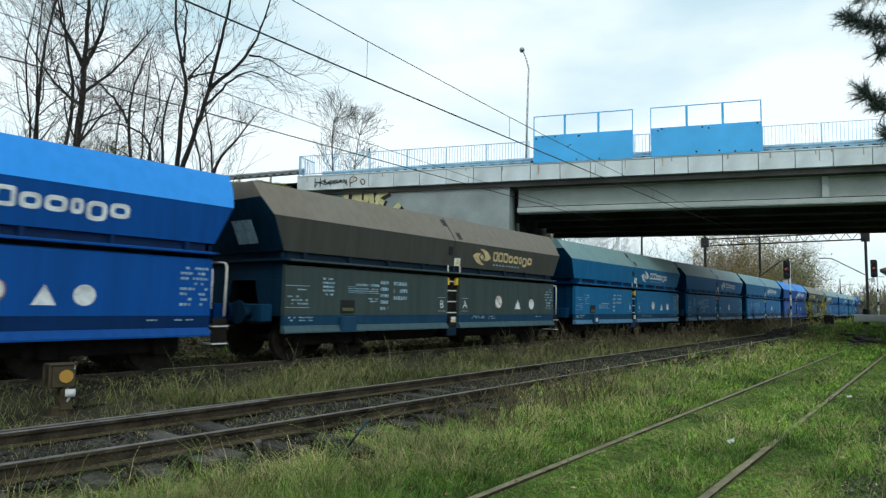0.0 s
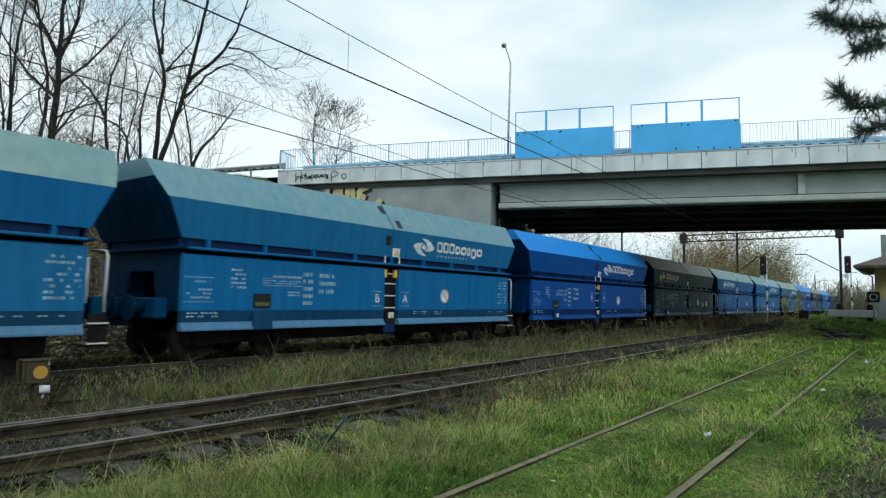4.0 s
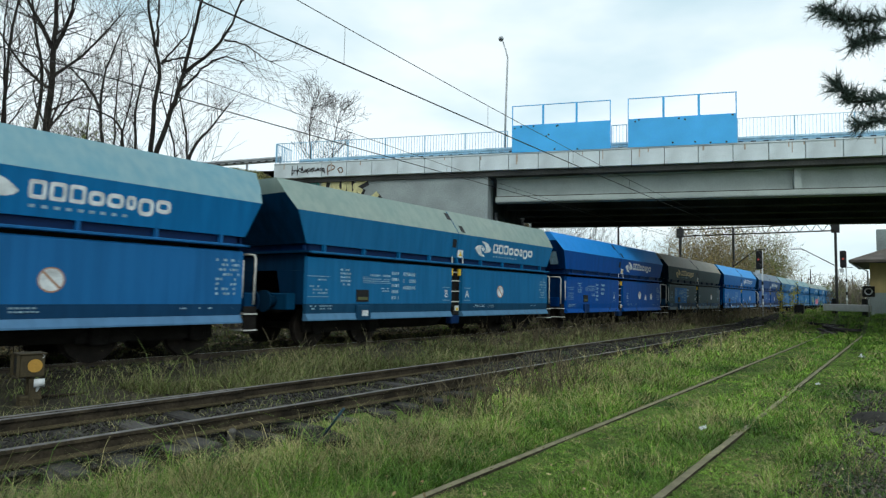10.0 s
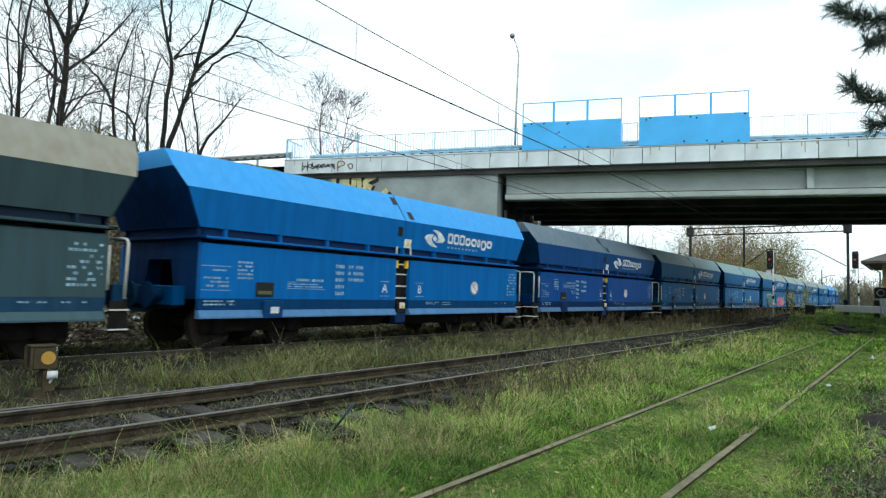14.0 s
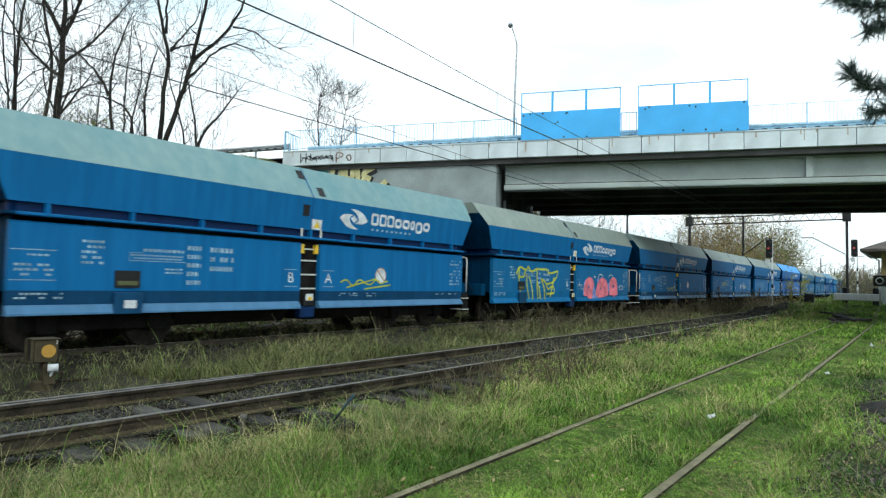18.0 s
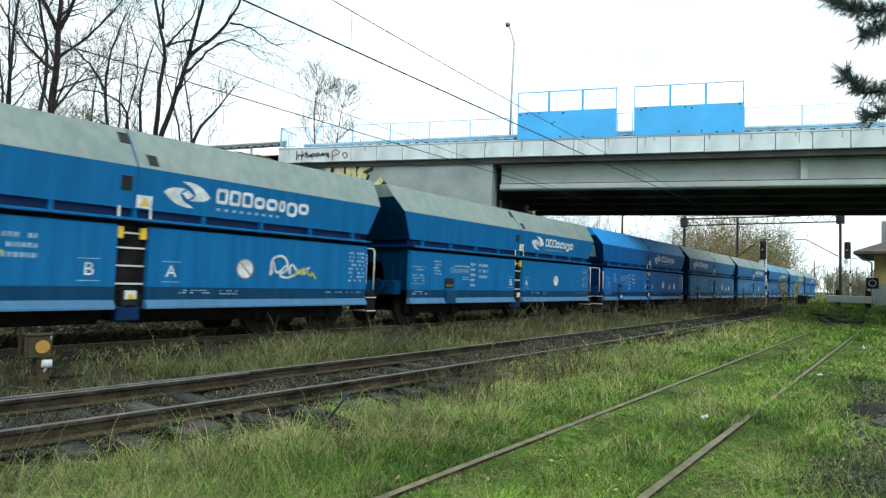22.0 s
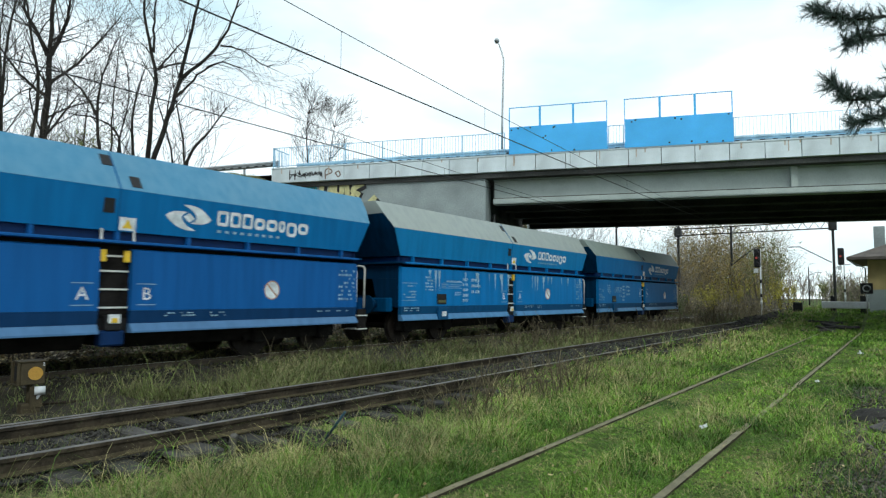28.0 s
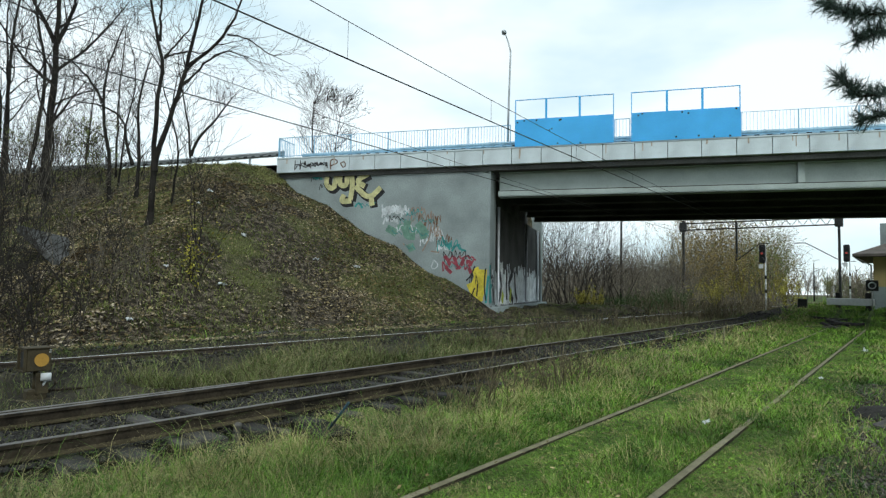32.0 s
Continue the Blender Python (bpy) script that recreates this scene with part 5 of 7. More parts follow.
bare_tree("crooked bare young tree on the slope", [(on_ground([(-26.49, 14.15, 5.0), (-26.49, 14.15, 6.34), (-26.48, 14.16, 7.22), (-26.56, 14.04, 8.31), (-26.53, 14.08, 9.54), (-26.4, 14.31, 10.25), (-26.34, 14.41, 11.06)]), 0.12), ([(-26.59, 13.97, 6.2), (-26.75, 13.7, 7.17), (-26.72, 13.75, 8.05), (-27.03, 13.22, 8.63), (-27.36, 12.64, 8.76), (-27.68, 12.08, 8.67)], 0.09)], 15, 0.25, 9, 1.9, tip=0.006)
bare_tree("bare spreading tree behind the road embankment", [([(-52.2, 32.7, -0.3), (-52.21, 32.67, 12.0), (-52.21, 32.67, 12.78), (-52.3, 32.53, 14.39), (-52.39, 32.39, 16.01), (-52.67, 31.95, 18.29), (-52.9, 31.6, 20.5)], 0.30), ([(-52.21, 32.67, 12.8), (-51.95, 33.08, 14.34), (-51.05, 34.49, 16.41), (-50.83, 34.84, 17.29), (-50.26, 35.74, 18.87)], 0.22)], 16, 0.6, 11, 3.0, tip=0.010, rise=0.04)
bare_tree("slender bare tree beyond the bridge", [([(-44.9, 40.7, -0.3), (-44.8, 40.6, 13), (-44.88, 40.35, 17.0), (-44.6, 40.4, 18.8)], 0.18)], 17, 0.66, 30, 3.0, tip=0.012, rise=0.045)
bare_tree("slender bare tree beyond the bridge", [([(-43.3, 41.8, -0.3), (-43.3, 41.8, 13), (-43.0, 41.8, 15.6), (-42.7, 42.0, 17.6)], 0.16)], 18, 0.66, 30, 2.9, tip=0.012, rise=0.045)
bare_tree("tall bare tree at the top of the slope", [(on_ground([(-42.6, 14.9, 7.9), (-42.5, 14.75, 11.5), (-42.0, 14.6, 15.67), (-41.0, 15.0, 21)]), 0.2)], 19, 0.2, 13, 4.4)
bare_tree("bare sapling on the leafy slope", [(on_ground([(-37.5, 17.0, 7), (-37.3, 17.0, 9), (-37.0, 17.1, 12.5)]), 0.1)], 20, 0.15, 10, 2.6)


for i, (x, y, h, r) in enumerate(((-36.5, 12.2, 11, 0.10), (-39.0, 13.4, 12, 0.12), (-31.6, 12.6, 7.5, 0.08), (-33.0, 16.5, 8, 0.08), (-38.0, 10.4, 9, 0.10), (-30.6, 15.4, 7, 0.07), (-24.6, 14.6, 5.5, 0.06))):
    z = gz1(x, y) - 0.1
    k = random.Random(i)
    bare_tree("slim bare young tree on the slope", [([(x, y, z), (x + k.uniform(-0.4, 0.4), y + k.uniform(-0.3, 0.3), z + h * 0.4), (x + k.uniform(-0.8, 0.8), y + k.uniform(-0.6, 0.6), z + h * 0.75), (x + k.uniform(-1.2, 1.2), y, z + h)], r)], 200 + i, 0.3, 9, 2.6)


def thicket(name, label, spots, seed, height, stems, material_twig=TWIG, leaves=0, leaf_mat=LEAF_OCHRE, leaf_size=0.05, lean=0.25, thick=0.02, level=1, category="bush"):
    """A bush of many upright stems, with leaves where it still has them."""
    rng = np.random.default_rng(seed)
    x0, y0 = spots[0][0], spots[0][1]
    root = np.array([x0, y0, gz1(x0, y0)])
    t = empty(name, Matrix.Translation(root), label, category, "lineside bushes")
    rows = []
    for x, y, rad in spots:
        for _ in range(stems):
            px, py = x + rng.normal(0, rad * 0.5), y + rng.normal(0, rad * 0.5)
            pz = gz1(px, py) - 0.05
            d = np.array([rng.normal(0, lean), rng.normal(0, lean), 1.0])
            limb(rows, rng, np.array([px, py, pz]), d, height * rng.uniform(0.55, 1.1), thick * rng.uniform(0.6, 1.2), level, rise=0.1, bend=0.09, kids=(3, 5), tip=0.004)
    rows = np.array(rows)
    off = np.array([*root, *root, 0, 0])
    tagged(part("brushwood", seg_mesh("brushwood", rows - off, 3, material_twig), None, t), kind="stuff")
    if leaves:
        k = rng.integers(0, len(rows), leaves)
        f = rng.random((leaves, 1))
        c = rows[k, 0:3] * (1 - f) + rows[k, 3:6] * f + rng.normal(0, 0.08, (leaves, 3)) - root
        tagged(part("foliage", leaf_soup("foliage", c, leaf_size, rng, leaf_mat), None, t), kind="stuff")
    return t


def leaf_soup(name, c, size, rng, material, flatness=0.0):
    n = len(c)
    a = rng.normal(0, 1, (n, 3))
    a[:, 2] *= 1 - flatness
    a /= np.linalg.norm(a, axis=1, keepdims=True)
    b = rng.normal(0, 1, (n, 3))
    b[:, 2] *= 1 - flatness
    b -= a * (a * b).sum(1, keepdims=True)
    b /= np.linalg.norm(b, axis=1, keepdims=True)
    sz = size * rng.uniform(0.5, 1.3, (n, 1))
    v = np.stack([c - a * sz, c + b * sz * 0.55, c + a * sz, c - b * sz * 0.55], 1)
    return tri_soup(name, v, 4, material)


# shrubs on the slope
for i, (x, y, h, n) in enumerate(((-22.5, 8.2, 3.2, 9), (-19.5, 7.0, 2.6, 9), (-17.2, 6.3, 1.8, 10), (-20.5, 9.5, 2.8, 6), (-18.0, 8.4, 2.2, 7), (-16.6, 9.0, 1.3, 9), (-25.5, 10.0, 3.4, 7), (-16.2, 5.0, 2.0, 10), (-28.5, 10.5, 3.6, 7), (-17.5, 4.6, 2.2, 12), (-19.0, 5.2, 2.4, 12), (-20.8, 6.0, 2.4, 12), (-22.4, 6.6, 2.6, 10), (-15.6, 6.4, 1.2, 12))):
    thicket("bare_shrub", "leafless brown shrub growing on the embankment", [(x, y, 1.3)], 40 + i, h, n, TWIG_PALE if i in (3, 5, 6) else TWIG, thick=0.016, level=2, lean=0.3)
thicket("bare_shrub", "thin shrub with a few yellow leaves", [(-17.2, 11.0, 0.2)], 60, 1.7, 4, leaves=260, leaf_mat=LEAF_YELLOW, leaf_size=0.05, level=1)
for i, (x, y, h) in enumerate(((-34, 14.5, 3.6), (-36.5, 13.6, 4.0), (-38.5, 14.6, 4.2), (-31.5, 15.4, 3.2), (-40.5, 15.4, 4.4), (-29.5, 15.6, 2.6), (-33.2, 12.2, 3.0), (-36.0, 11.4, 3.4), (-39.5, 12.6, 4.0), (-30.2, 13.4, 2.4))):
    thicket("bare_shrub", "dense dark shrub at the top of the embankment", [(x, y, 1.5)], 62 + i, h * 0.8, 5, TWIG, thick=0.022, level=2, lean=0.5)
thicket("bare_shrub", "thin arching shrub on the embankment", [(-19.2, 12.6, 0.3)], 61, 3.2, 4, level=2, thick=0.02)

for i, (x, y, h) in enumerate(((-35.5, 15.0, 2.6), (-32.2, 15.6, 2.2), (-39.0, 15.6, 3.0))):
    thicket("leafy_shrub", "shrub with sparse yellow-green leaves on the embankment", [(x, y, 1.0)], 340 + i, h, 7, TWIG, leaves=900, leaf_mat=LEAF_GREEN, leaf_size=0.055, level=2, lean=0.4)

# thickets beyond the bridge
for i in range(9):
    f = i / 8
    near = i < 3
    thicket("bare_thicket", "tall dense bare thicket beyond the bridge", [(-21.5 + 1.5 * f + 1.5 * (i % 2), 45 + 30 * f, 2.2 if near else 2.8), (-24.5 + 1.5 * f, 46 + 30 * f, 2.6)], 70 + i, 7.4 - 0.9 * i if near else 4.7 - 0.9 * f, 12 if near else 15, TWIG if near else TWIG_PALE, thick=0.04, level=2, lean=0.38 if near else 0.25)
thicket("yellow_bush", "low bush with yellow-green leaves", [(-19.6, 45.5, 1.0)], 90, 1.2, 14, leaves=1500, leaf_mat=LEAF_YELLOW, leaf_size=0.06)
thicket("yellow_bush", "rounded bush with yellow-green leaves", [(-16.6, 66, 1.2), (-15.9, 67.5, 0.9)], 91, 2.3, 16, leaves=2000, leaf_mat=LEAF_YELLOW, leaf_size=0.08)
thicket("yellow_bush", "small bush turning yellow", [(-9.6, 71, 0.9)], 92, 2.4, 10, leaves=900, leaf_mat=LEAF_YELLOW, leaf_size=0.08)
for i, (x, y, h) in enumerate(((-16.8, 49.5, 1.4), (-16.2, 52.5, 1.6), (-15.6, 56, 1.5), (-17.8, 47.5, 1.0))):
    thicket("green_bush", "dense dark green broom bush beside the track", [(x, y, 1.0)], 94 + i, h, 26, BROOM, leaves=900, leaf_mat=LEAF_DARK, leaf_size=0.06, lean=0.4, thick=0.014)
for i, (x, y) in enumerate(((-16.6, 55), (-16.4, 60), (-16.2, 64), (-16.2, 70), (-17.2, 63), (-17.6, 54), (-16.2, 76))):
    thicket("dry_weeds", "tall brown dead weeds with pale fluffy heads", [(x, y, 1.4)], 300 + i, 1.7, 24, TWIG_PALE, leaves=260, leaf_mat=LEAF_PALE, leaf_size=0.05, lean=0.2, thick=0.012, category="weeds")
for i, (x, y, h, m) in enumerate(((-16.5, 72, 5.5, LEAF_OCHRE), (-17, 84, 8.0, LEAF_OCHRE), (-15.5, 92, 7.0, LEAF_GREEN), (-21, 88, 9.5, LEAF_OCHRE), (-17, 104, 9.0, LEAF_OCHRE), (-19, 118, 9.0, LEAF_GREEN), (-20, 135, 9.5, LEAF_OCHRE), (-26, 100, 11, LEAF_OCHRE), (-23, 150, 9, LEAF_OCHRE), (-28, 128, 11, LEAF_GREEN), (-17, 112, 4, LEAF_YELLOW), (-18, 128, 4, LEAF_OCHRE), (-17, 84, 3.4, LEAF_YELLOW), (-7.5, 132, 3.6, LEAF_GREEN), (-8.0, 152, 4.6, LEAF_OCHRE))):
    thicket("lineside_tree", "autumn scrub tree with sparse ochre leaves", [(x, y, 2.2), (x - 3, y + 3, 2.2)], 100 + i, h, 12, TWIG_PALE, leaves=5200, leaf_mat=m, leaf_size=0.10, lean=0.2, thick=0.06, level=2, category="tree")
# far wood that closes the distance
rng = np.random.default_rng(5)
rows, cl = [], []
for i in range(420):
    f = rng.random()
    y = 150 + 330 * f
    x = -24 - 0.0004 * (y - 45) ** 2 - rng.uniform(0, 60)
    for _ in range(2):
        limb(rows, rng, np.array([x + rng.normal(0, 2), y + rng.normal(0, 2), -0.4]), np.array([rng.normal(0, 0.15), rng.normal(0, 0.15), 1]), rng.uniform(6, 11), 0.12, 1, kids=(4, 6), tip=0.02)
for i in range(220):
    x, y = -rng.uniform(60, 240), rng.uniform(60, 260)
    if math.hypot(x + 60, y - 40) > 20:
        limb(rows, rng, np.array([x, y, -0.4]), np.array([rng.normal(0, 0.15), rng.normal(0, 0.15), 1]), rng.uniform(7, 13), 0.14, 2, kids=(4, 6), tip=0.02)
for i in range(90):
    x, y = rng.uniform(8, 60), rng.uniform(-60, 60)
    limb(rows, rng, np.array([x + 14, y - 40, -0.4]), np.array([rng.normal(0, 0.15), rng.normal(0, 0.15), 1]), rng.uniform(7, 12), 0.14, 1, kids=(4, 6), tip=0.02)
for i in range(150):
    x, y = rng.uniform(-34, 45), rng.uniform(170, 420)
    if x < x_main(y) - 4 or x > x_main(y) + 5 + 0.03 * y:
        limb(rows, rng, np.array([x, y, -0.4]), np.array([rng.normal(0, 0.15), rng.normal(0, 0.15), 1]), rng.uniform(3, 8), 0.1, 2, kids=(4, 6), tip=0.03)
brush = []
for i in range(900):
    x, y = rng.uniform(-75, -24), rng.uniform(62, 125)
    limb(brush, rng, np.array([x, y, -0.4]), np.array([rng.normal(0, 0.25), rng.normal(0, 0.25), 1]), rng.uniform(2, 5.5), 0.05, 1, kids=(4, 6), tip=0.015)
for i in range(260):
    x, y = rng.uniform(-14, 20), rng.uniform(95, 190)
    if x > x_main(y) + 3.5:
        limb(brush, rng, np.array([x, y, -0.4]), np.array([rng.normal(0, 0.25), rng.normal(0, 0.25), 1]), rng.uniform(1.5, 4), 0.05, 2, kids=(4, 6), tip=0.015)
tagged(part("far_brush", seg_mesh("far_brush", brush, 3, TWIG_PALE), None), "pale grey bare brush in the distance", "brush", kind="stuff")
tagged(part("far_wood", seg_mesh("far_wood", rows, 3, TWIG_PALE), None), "distant bare woodland along the railway", "woodland", kind="stuff")


# ---- grass ----
def noise2(x, y):
    return 0.5 + 0.25 * np.sin(0.9 * x + 1.3 * np.sin(0.5 * y)) + 0.25 * np.sin(0.7 * y + 1.7 * np.sin(0.6 * x + 2))


def clear_spots(x, y):
    """Places that things keep free of tall grass."""
    hit = np.zeros(len(x), bool)
    for cx, cy, r in ((-4.9, 4.72, 0.42), (-9.25, 3.8, 0.42), (-5.66, 4.2, 0.25), (-5.35, 4.75, 0.4), (-5.75, 3.6, 0.4), (-5.45, 3.2, 0.3), (-4.6, 4.55, 0.3)):
        hit |= (x - cx) ** 2 + (y - cy) ** 2 < r * r
    return hit


def blades(name, label, x, y, h, w, rng, material, lean=0.35):
    free = ~(clear_spots(x, y) & (rng.random(len(x)) < 0.93))
    x, y, h, w = x[free], y[free], h[free], w[free]
    n = len(x)
    z = ground_z(x, y) - 0.01
    a = rng.uniform(0, 2 * np.pi, n)
    side = np.stack([np.cos(a), np.sin(a), np.zeros(n)], 1) * (w * 0.5)[:, None]
    b = rng.uniform(0, 2 * np.pi, n)
    out = np.stack([np.cos(b), np.sin(b), np.zeros(n)], 1) * (h * lean * rng.uniform(0.2, 1.6, n))[:, None]
    base = np.stack([x, y, z], 1)
    up = np.zeros((n, 3))
    up[:, 2] = h
    mid = base + up * 0.6 + out * 0.35
    tip = base + up * rng.uniform(0.55, 1.0, (n, 1)) + out * rng.uniform(0.8, 1.5, (n, 1))
    v = np.stack([base - side, base + side, mid + side * 0.7, mid - side * 0.7, tip], 1).reshape(-1, 3)
    i0 = np.arange(n)[:, None] * 5
    loops = (i0 + np.array([[0, 1, 2, 3, 3, 2, 4]])).ravel()
    starts = (np.arange(n)[:, None] * 7 + np.array([[0, 4]])).ravel()
    me = bpy.data.meshes.new(name)
    me.vertices.add(len(v))
    me.vertices.foreach_set("co", v.astype(np.float32).ravel())
    me.loops.add(len(loops))
    me.loops.foreach_set("vertex_index", loops.astype(np.int32))
    me.polygons.add(len(starts))
    me.polygons.foreach_set("loop_start", starts.astype(np.int32))
    me.update(calc_edges=True)
    me.materials.append(material)
    return tagged(new(name, me), label, "grass", kind="stuff")


def fan(rng, n, r0, r1, a0=-4, a1=76):
    """Points thinning out with distance, over the ground in front."""
    r = np.exp(rng.uniform(math.log(r0), math.log(r1), n))
    a = np.radians(rng.uniform(a0, a1, n))
    return -r * np.sin(a), r * np.cos(a), r


rng = np.random.default_rng(9)
x, y, r = fan(rng, 135000, 3.6, 75)
tuft_h = rng.lognormal(-0.1, 0.45, len(x))
x, y, r, tuft_h = (np.repeat(q, 7) for q in (x, y, r, tuft_h))
jx = rng.normal(0, 1, (2, len(x))) * 0.032 * np.clip(r / 6, 1, 5)
x, y = x + jx[0], y + jx[1]
nz = 0.55 * noise2(x * 1.3, y * 1.1) + 0.45 * noise2(x * 4.1 + 5, y * 3.7) + rng.normal(0, 0.10, len(x))
xm, xn = x_mid(y), x_near(y)
rubble = (x > -0.72 - 0.012 * y + 0.22 * np.sin(y * 1.7)) & (y < 14.5) & (y > 4.5)
overgrown = ((x > xn) & (np.abs(y - 11.0) < 2.3 + 0.2 * np.sin(x * 40)))
rail_gap = (np.abs(np.abs(x - xn) - 0.7535) < 0.07) & ~overgrown
before_rail = (((x - xn) > 0.75) & ((x - xn) < 1.35)) | (((x - xn) > -0.75) & ((x - xn) < -0.1))
right = (x > xm + np.where(y < 9, 1.3 + 0.25 * np.sin(y * 2.1) + 0.1 * np.clip(5 - y, 0, 3), 0.86)) & (rng.random(len(x)) > 0.68 * rubble) & ~rail_gap
worn = (np.abs(x - xn) < 0.6) & (y < 30)
strip = (x < xm - 1.15) & (x > -11.0)
bed = (np.abs(x - xm) < 1.3) & (rng.random(len(x)) < 0.05)
farbed = (x <= -11.0) & (x > -13.2) & (rng.random(len(x)) < np.where(np.abs(x + 12.35) < 0.28, 0.9, 0.3))
toe_strip = (x < -13.3) & (x > -15.6) & (y < 30) & (y > 9 + 2 * np.sin(x * 3))
beyond = (x < -13.3) & (x > -19) & (y > 34)
wid = 0.0042 * np.clip(r / 5.5, 0.9, 8)
hh = rng.uniform(0.05, 0.17, len(x)) * (0.55 + 1.0 * np.clip(nz, 0, 1.2)) * tuft_h
hh = np.where(worn, hh * 0.9, hh)
hh = np.where(before_rail & ~overgrown, np.minimum(hh, 0.05), hh)
clump = noise2(x * 7.3 + 2 * np.sin(y * 3), y * 6.1 + 1) * 0.6 + noise2(x * 17 + 3, y * 15) * 0.4
hh = hh * np.where(before_rail, 1.0, 0.55 + 0.9 * clump) * np.where(x > -3.4, 0.8, 0.95)
near_mid = np.clip((-x - 3.6) / 1.6, 0, 1)
dry_p = np.clip(0.06 + 0.24 * (clump > 0.62) + 0.22 * (nz > 0.72) + 0.52 * near_mid * (x > xm) + 0.1 * (x > -1.3) * (y < 8), 0, 0.8)
u = rng.random(len(x))
g = right & (u > dry_p)
blades("grass", "fresh green autumn grass", x[g], y[g], (hh * (0.78 + 0.35 * near_mid))[g], (wid * 1.25)[g], rng, GRASS, 1.25)
g = right & (u <= dry_p)
blades("dry_grass", "straw-coloured dry grass among green turf", x[g], y[g], (hh * 1.05)[g], (wid * 0.9)[g], rng, GRASS_DRY, 1.4)
tall = rng.uniform(0.06, 0.24, len(x)) * tuft_h * (0.6 + 0.8 * np.clip(nz, 0, 1)) * np.where(x < -10.4, 0.45, 1.0)
bare = (noise2(x * 2.3 + 1, y * 1.9) < 0.34) | ((x < -7.9) & (y < 6.5) & (noise2(x * 2, y * 2) < 0.8))
strip = strip & ~(bare & (rng.random(len(x)) < 0.88))
g = (strip | bed | farbed) & (u < 0.55)
blades("strip_grass", "dull green grass between the tracks", x[g], y[g], np.where(bed, 0.10, tall * 0.85)[g], wid[g], rng, STRIP_GREEN, 1.2)
g = (strip | bed | farbed) & (u >= 0.55)
blades("dry_weeds", "dry brownish weeds between the tracks", x[g], y[g], np.where(bed, 0.12, tall * 1.05)[g], wid[g], rng, STRIP_DRY, 1.3)
g = (x < -13.3) & (x > -15.0) & (y > 8) & (y < 27) & (u < 0.5)
blades("verge_grass", "bright green grass where the slope meets the track", x[g], y[g], (tall * 0.8)[g], wid[g], rng, GRASS, 0.9)
g = (toe_strip & (u > 0.3)) | beyond
blades("verge_grass", "dark green grass at the foot of the slope", x[g], y[g], (tall * 0.7)[g], wid[g], rng, STRIP_GREEN)
qx, qy = rng.uniform(-7.2, 1.5, 60000), rng.uniform(26, 75, 60000)
g = (qx > x_mid(qy) + 1.6) & (np.abs(np.abs(qx - x_near(qy)) - 0.7535) > 0.1)
blades("far_grass", "bright green grass towards the buffer stop", qx[g], qy[g], rng.uniform(0.06, 0.22, g.sum()), np.full(g.sum(), 0.022), rng, GRASS, 0.8)
# a further coat on the slope, thinner towards the top
sx, sy = rng.uniform(-46, -15, 120000), rng.uniform(3, 25, 120000)
s_, d_ = local_sd(sx, sy)
keep = (d_ < 0.2) & (noise2(sx * 0.8 + 3, sy * 0.9) + rng.normal(0, 0.2, 120000) + 0.16 * (sx > -21) > 0.60) & (s_ < 0)
blades("slope_grass", "mossy green tufts on the embankment", sx[keep], sy[keep], rng.uniform(0.05, 0.16, keep.sum()), np.full(keep.sum(), 0.02), rng, MOSS, 0.8)

cs, cd = rng.uniform(-26, -10.8, 60000), -np.abs(rng.normal(0, 1.5, 60000)) + 0.6
cx_, cy_ = BR_X + cs * E_S[0] - cd * E_S[1], BR_Y + cs * E_S[1] + cd * E_S[0]
keep = noise2(cx_ * 1.6, cy_ * 1.4) + rng.normal(0, 0.2, 60000) > 0.45
blades("crest_grass", "green grass fringe along the top of the embankment", cx_[keep], cy_[keep], rng.uniform(0.05, 0.18, keep.sum()), np.full(keep.sum(), 0.016), rng, CREST_GRASS, 0.8)
# tall dead stalks along the tracks
rows = []
for cx0, cx1, cy0, cy1, n, h in ((-9.9, -8.2, 14, 40, 280, 0.7), (-10.2, -8.6, 36, 58, 200, 0.95), (-5.3, -4.4, 6.5, 11, 120, 0.5), (-10.4, -9.3, 8, 30, 90, 0.45), (-14.8, -13.8, 34, 60, 70, 0.8), (-17, -14.5, 46, 72, 110, 1.0)):
    for _ in range(n):
        px, py = rng.uniform(cx0, cx1), rng.uniform(cy0, cy1)
        limb(rows, rng, np.array([px, py, gz1(px, py)]), np.array([rng.normal(0, 0.2), rng.normal(0, 0.2), 1.0]), h * rng.uniform(0.4, 1.15), 0.005 + 0.0001 * py, 1, kids=(2, 4), tip=0.002 + 0.00008 * py)
tagged(part("dead_stalks", seg_mesh("dead_stalks", rows, 3, WEED), None), "tall brown dead weed stalks beside the rails", "weeds", kind="stuff")

# fallen leaves on the slope and in the grass
n = 190000
lx, ly = rng.uniform(-46, -12.6, n), rng.uniform(2.5, 25, n)
s_, d_ = local_sd(lx, ly)
keep = (d_ < 0.25) & (s_ < 0.2) & (noise2(lx * 0.6 + 9, ly * 0.7 + 4) + rng.normal(0, 0.25, n) > 0.38)
c = np.stack([lx[keep], ly[keep], ground_z(lx[keep], ly[keep]) + 0.015], 1)
tagged(part("leaf_litter", leaf_soup("leaf_litter", c, 0.06, rng, LEAF_BROWN, 0.7), None), "brown fallen leaves over the embankment", "leaves", kind="stuff")
pick = rng.random(len(c)) < 0.40 * (0.25 + 1.5 * (noise2(c[:, 0] * 1.9 + 3, c[:, 1] * 1.7) > 0.5))
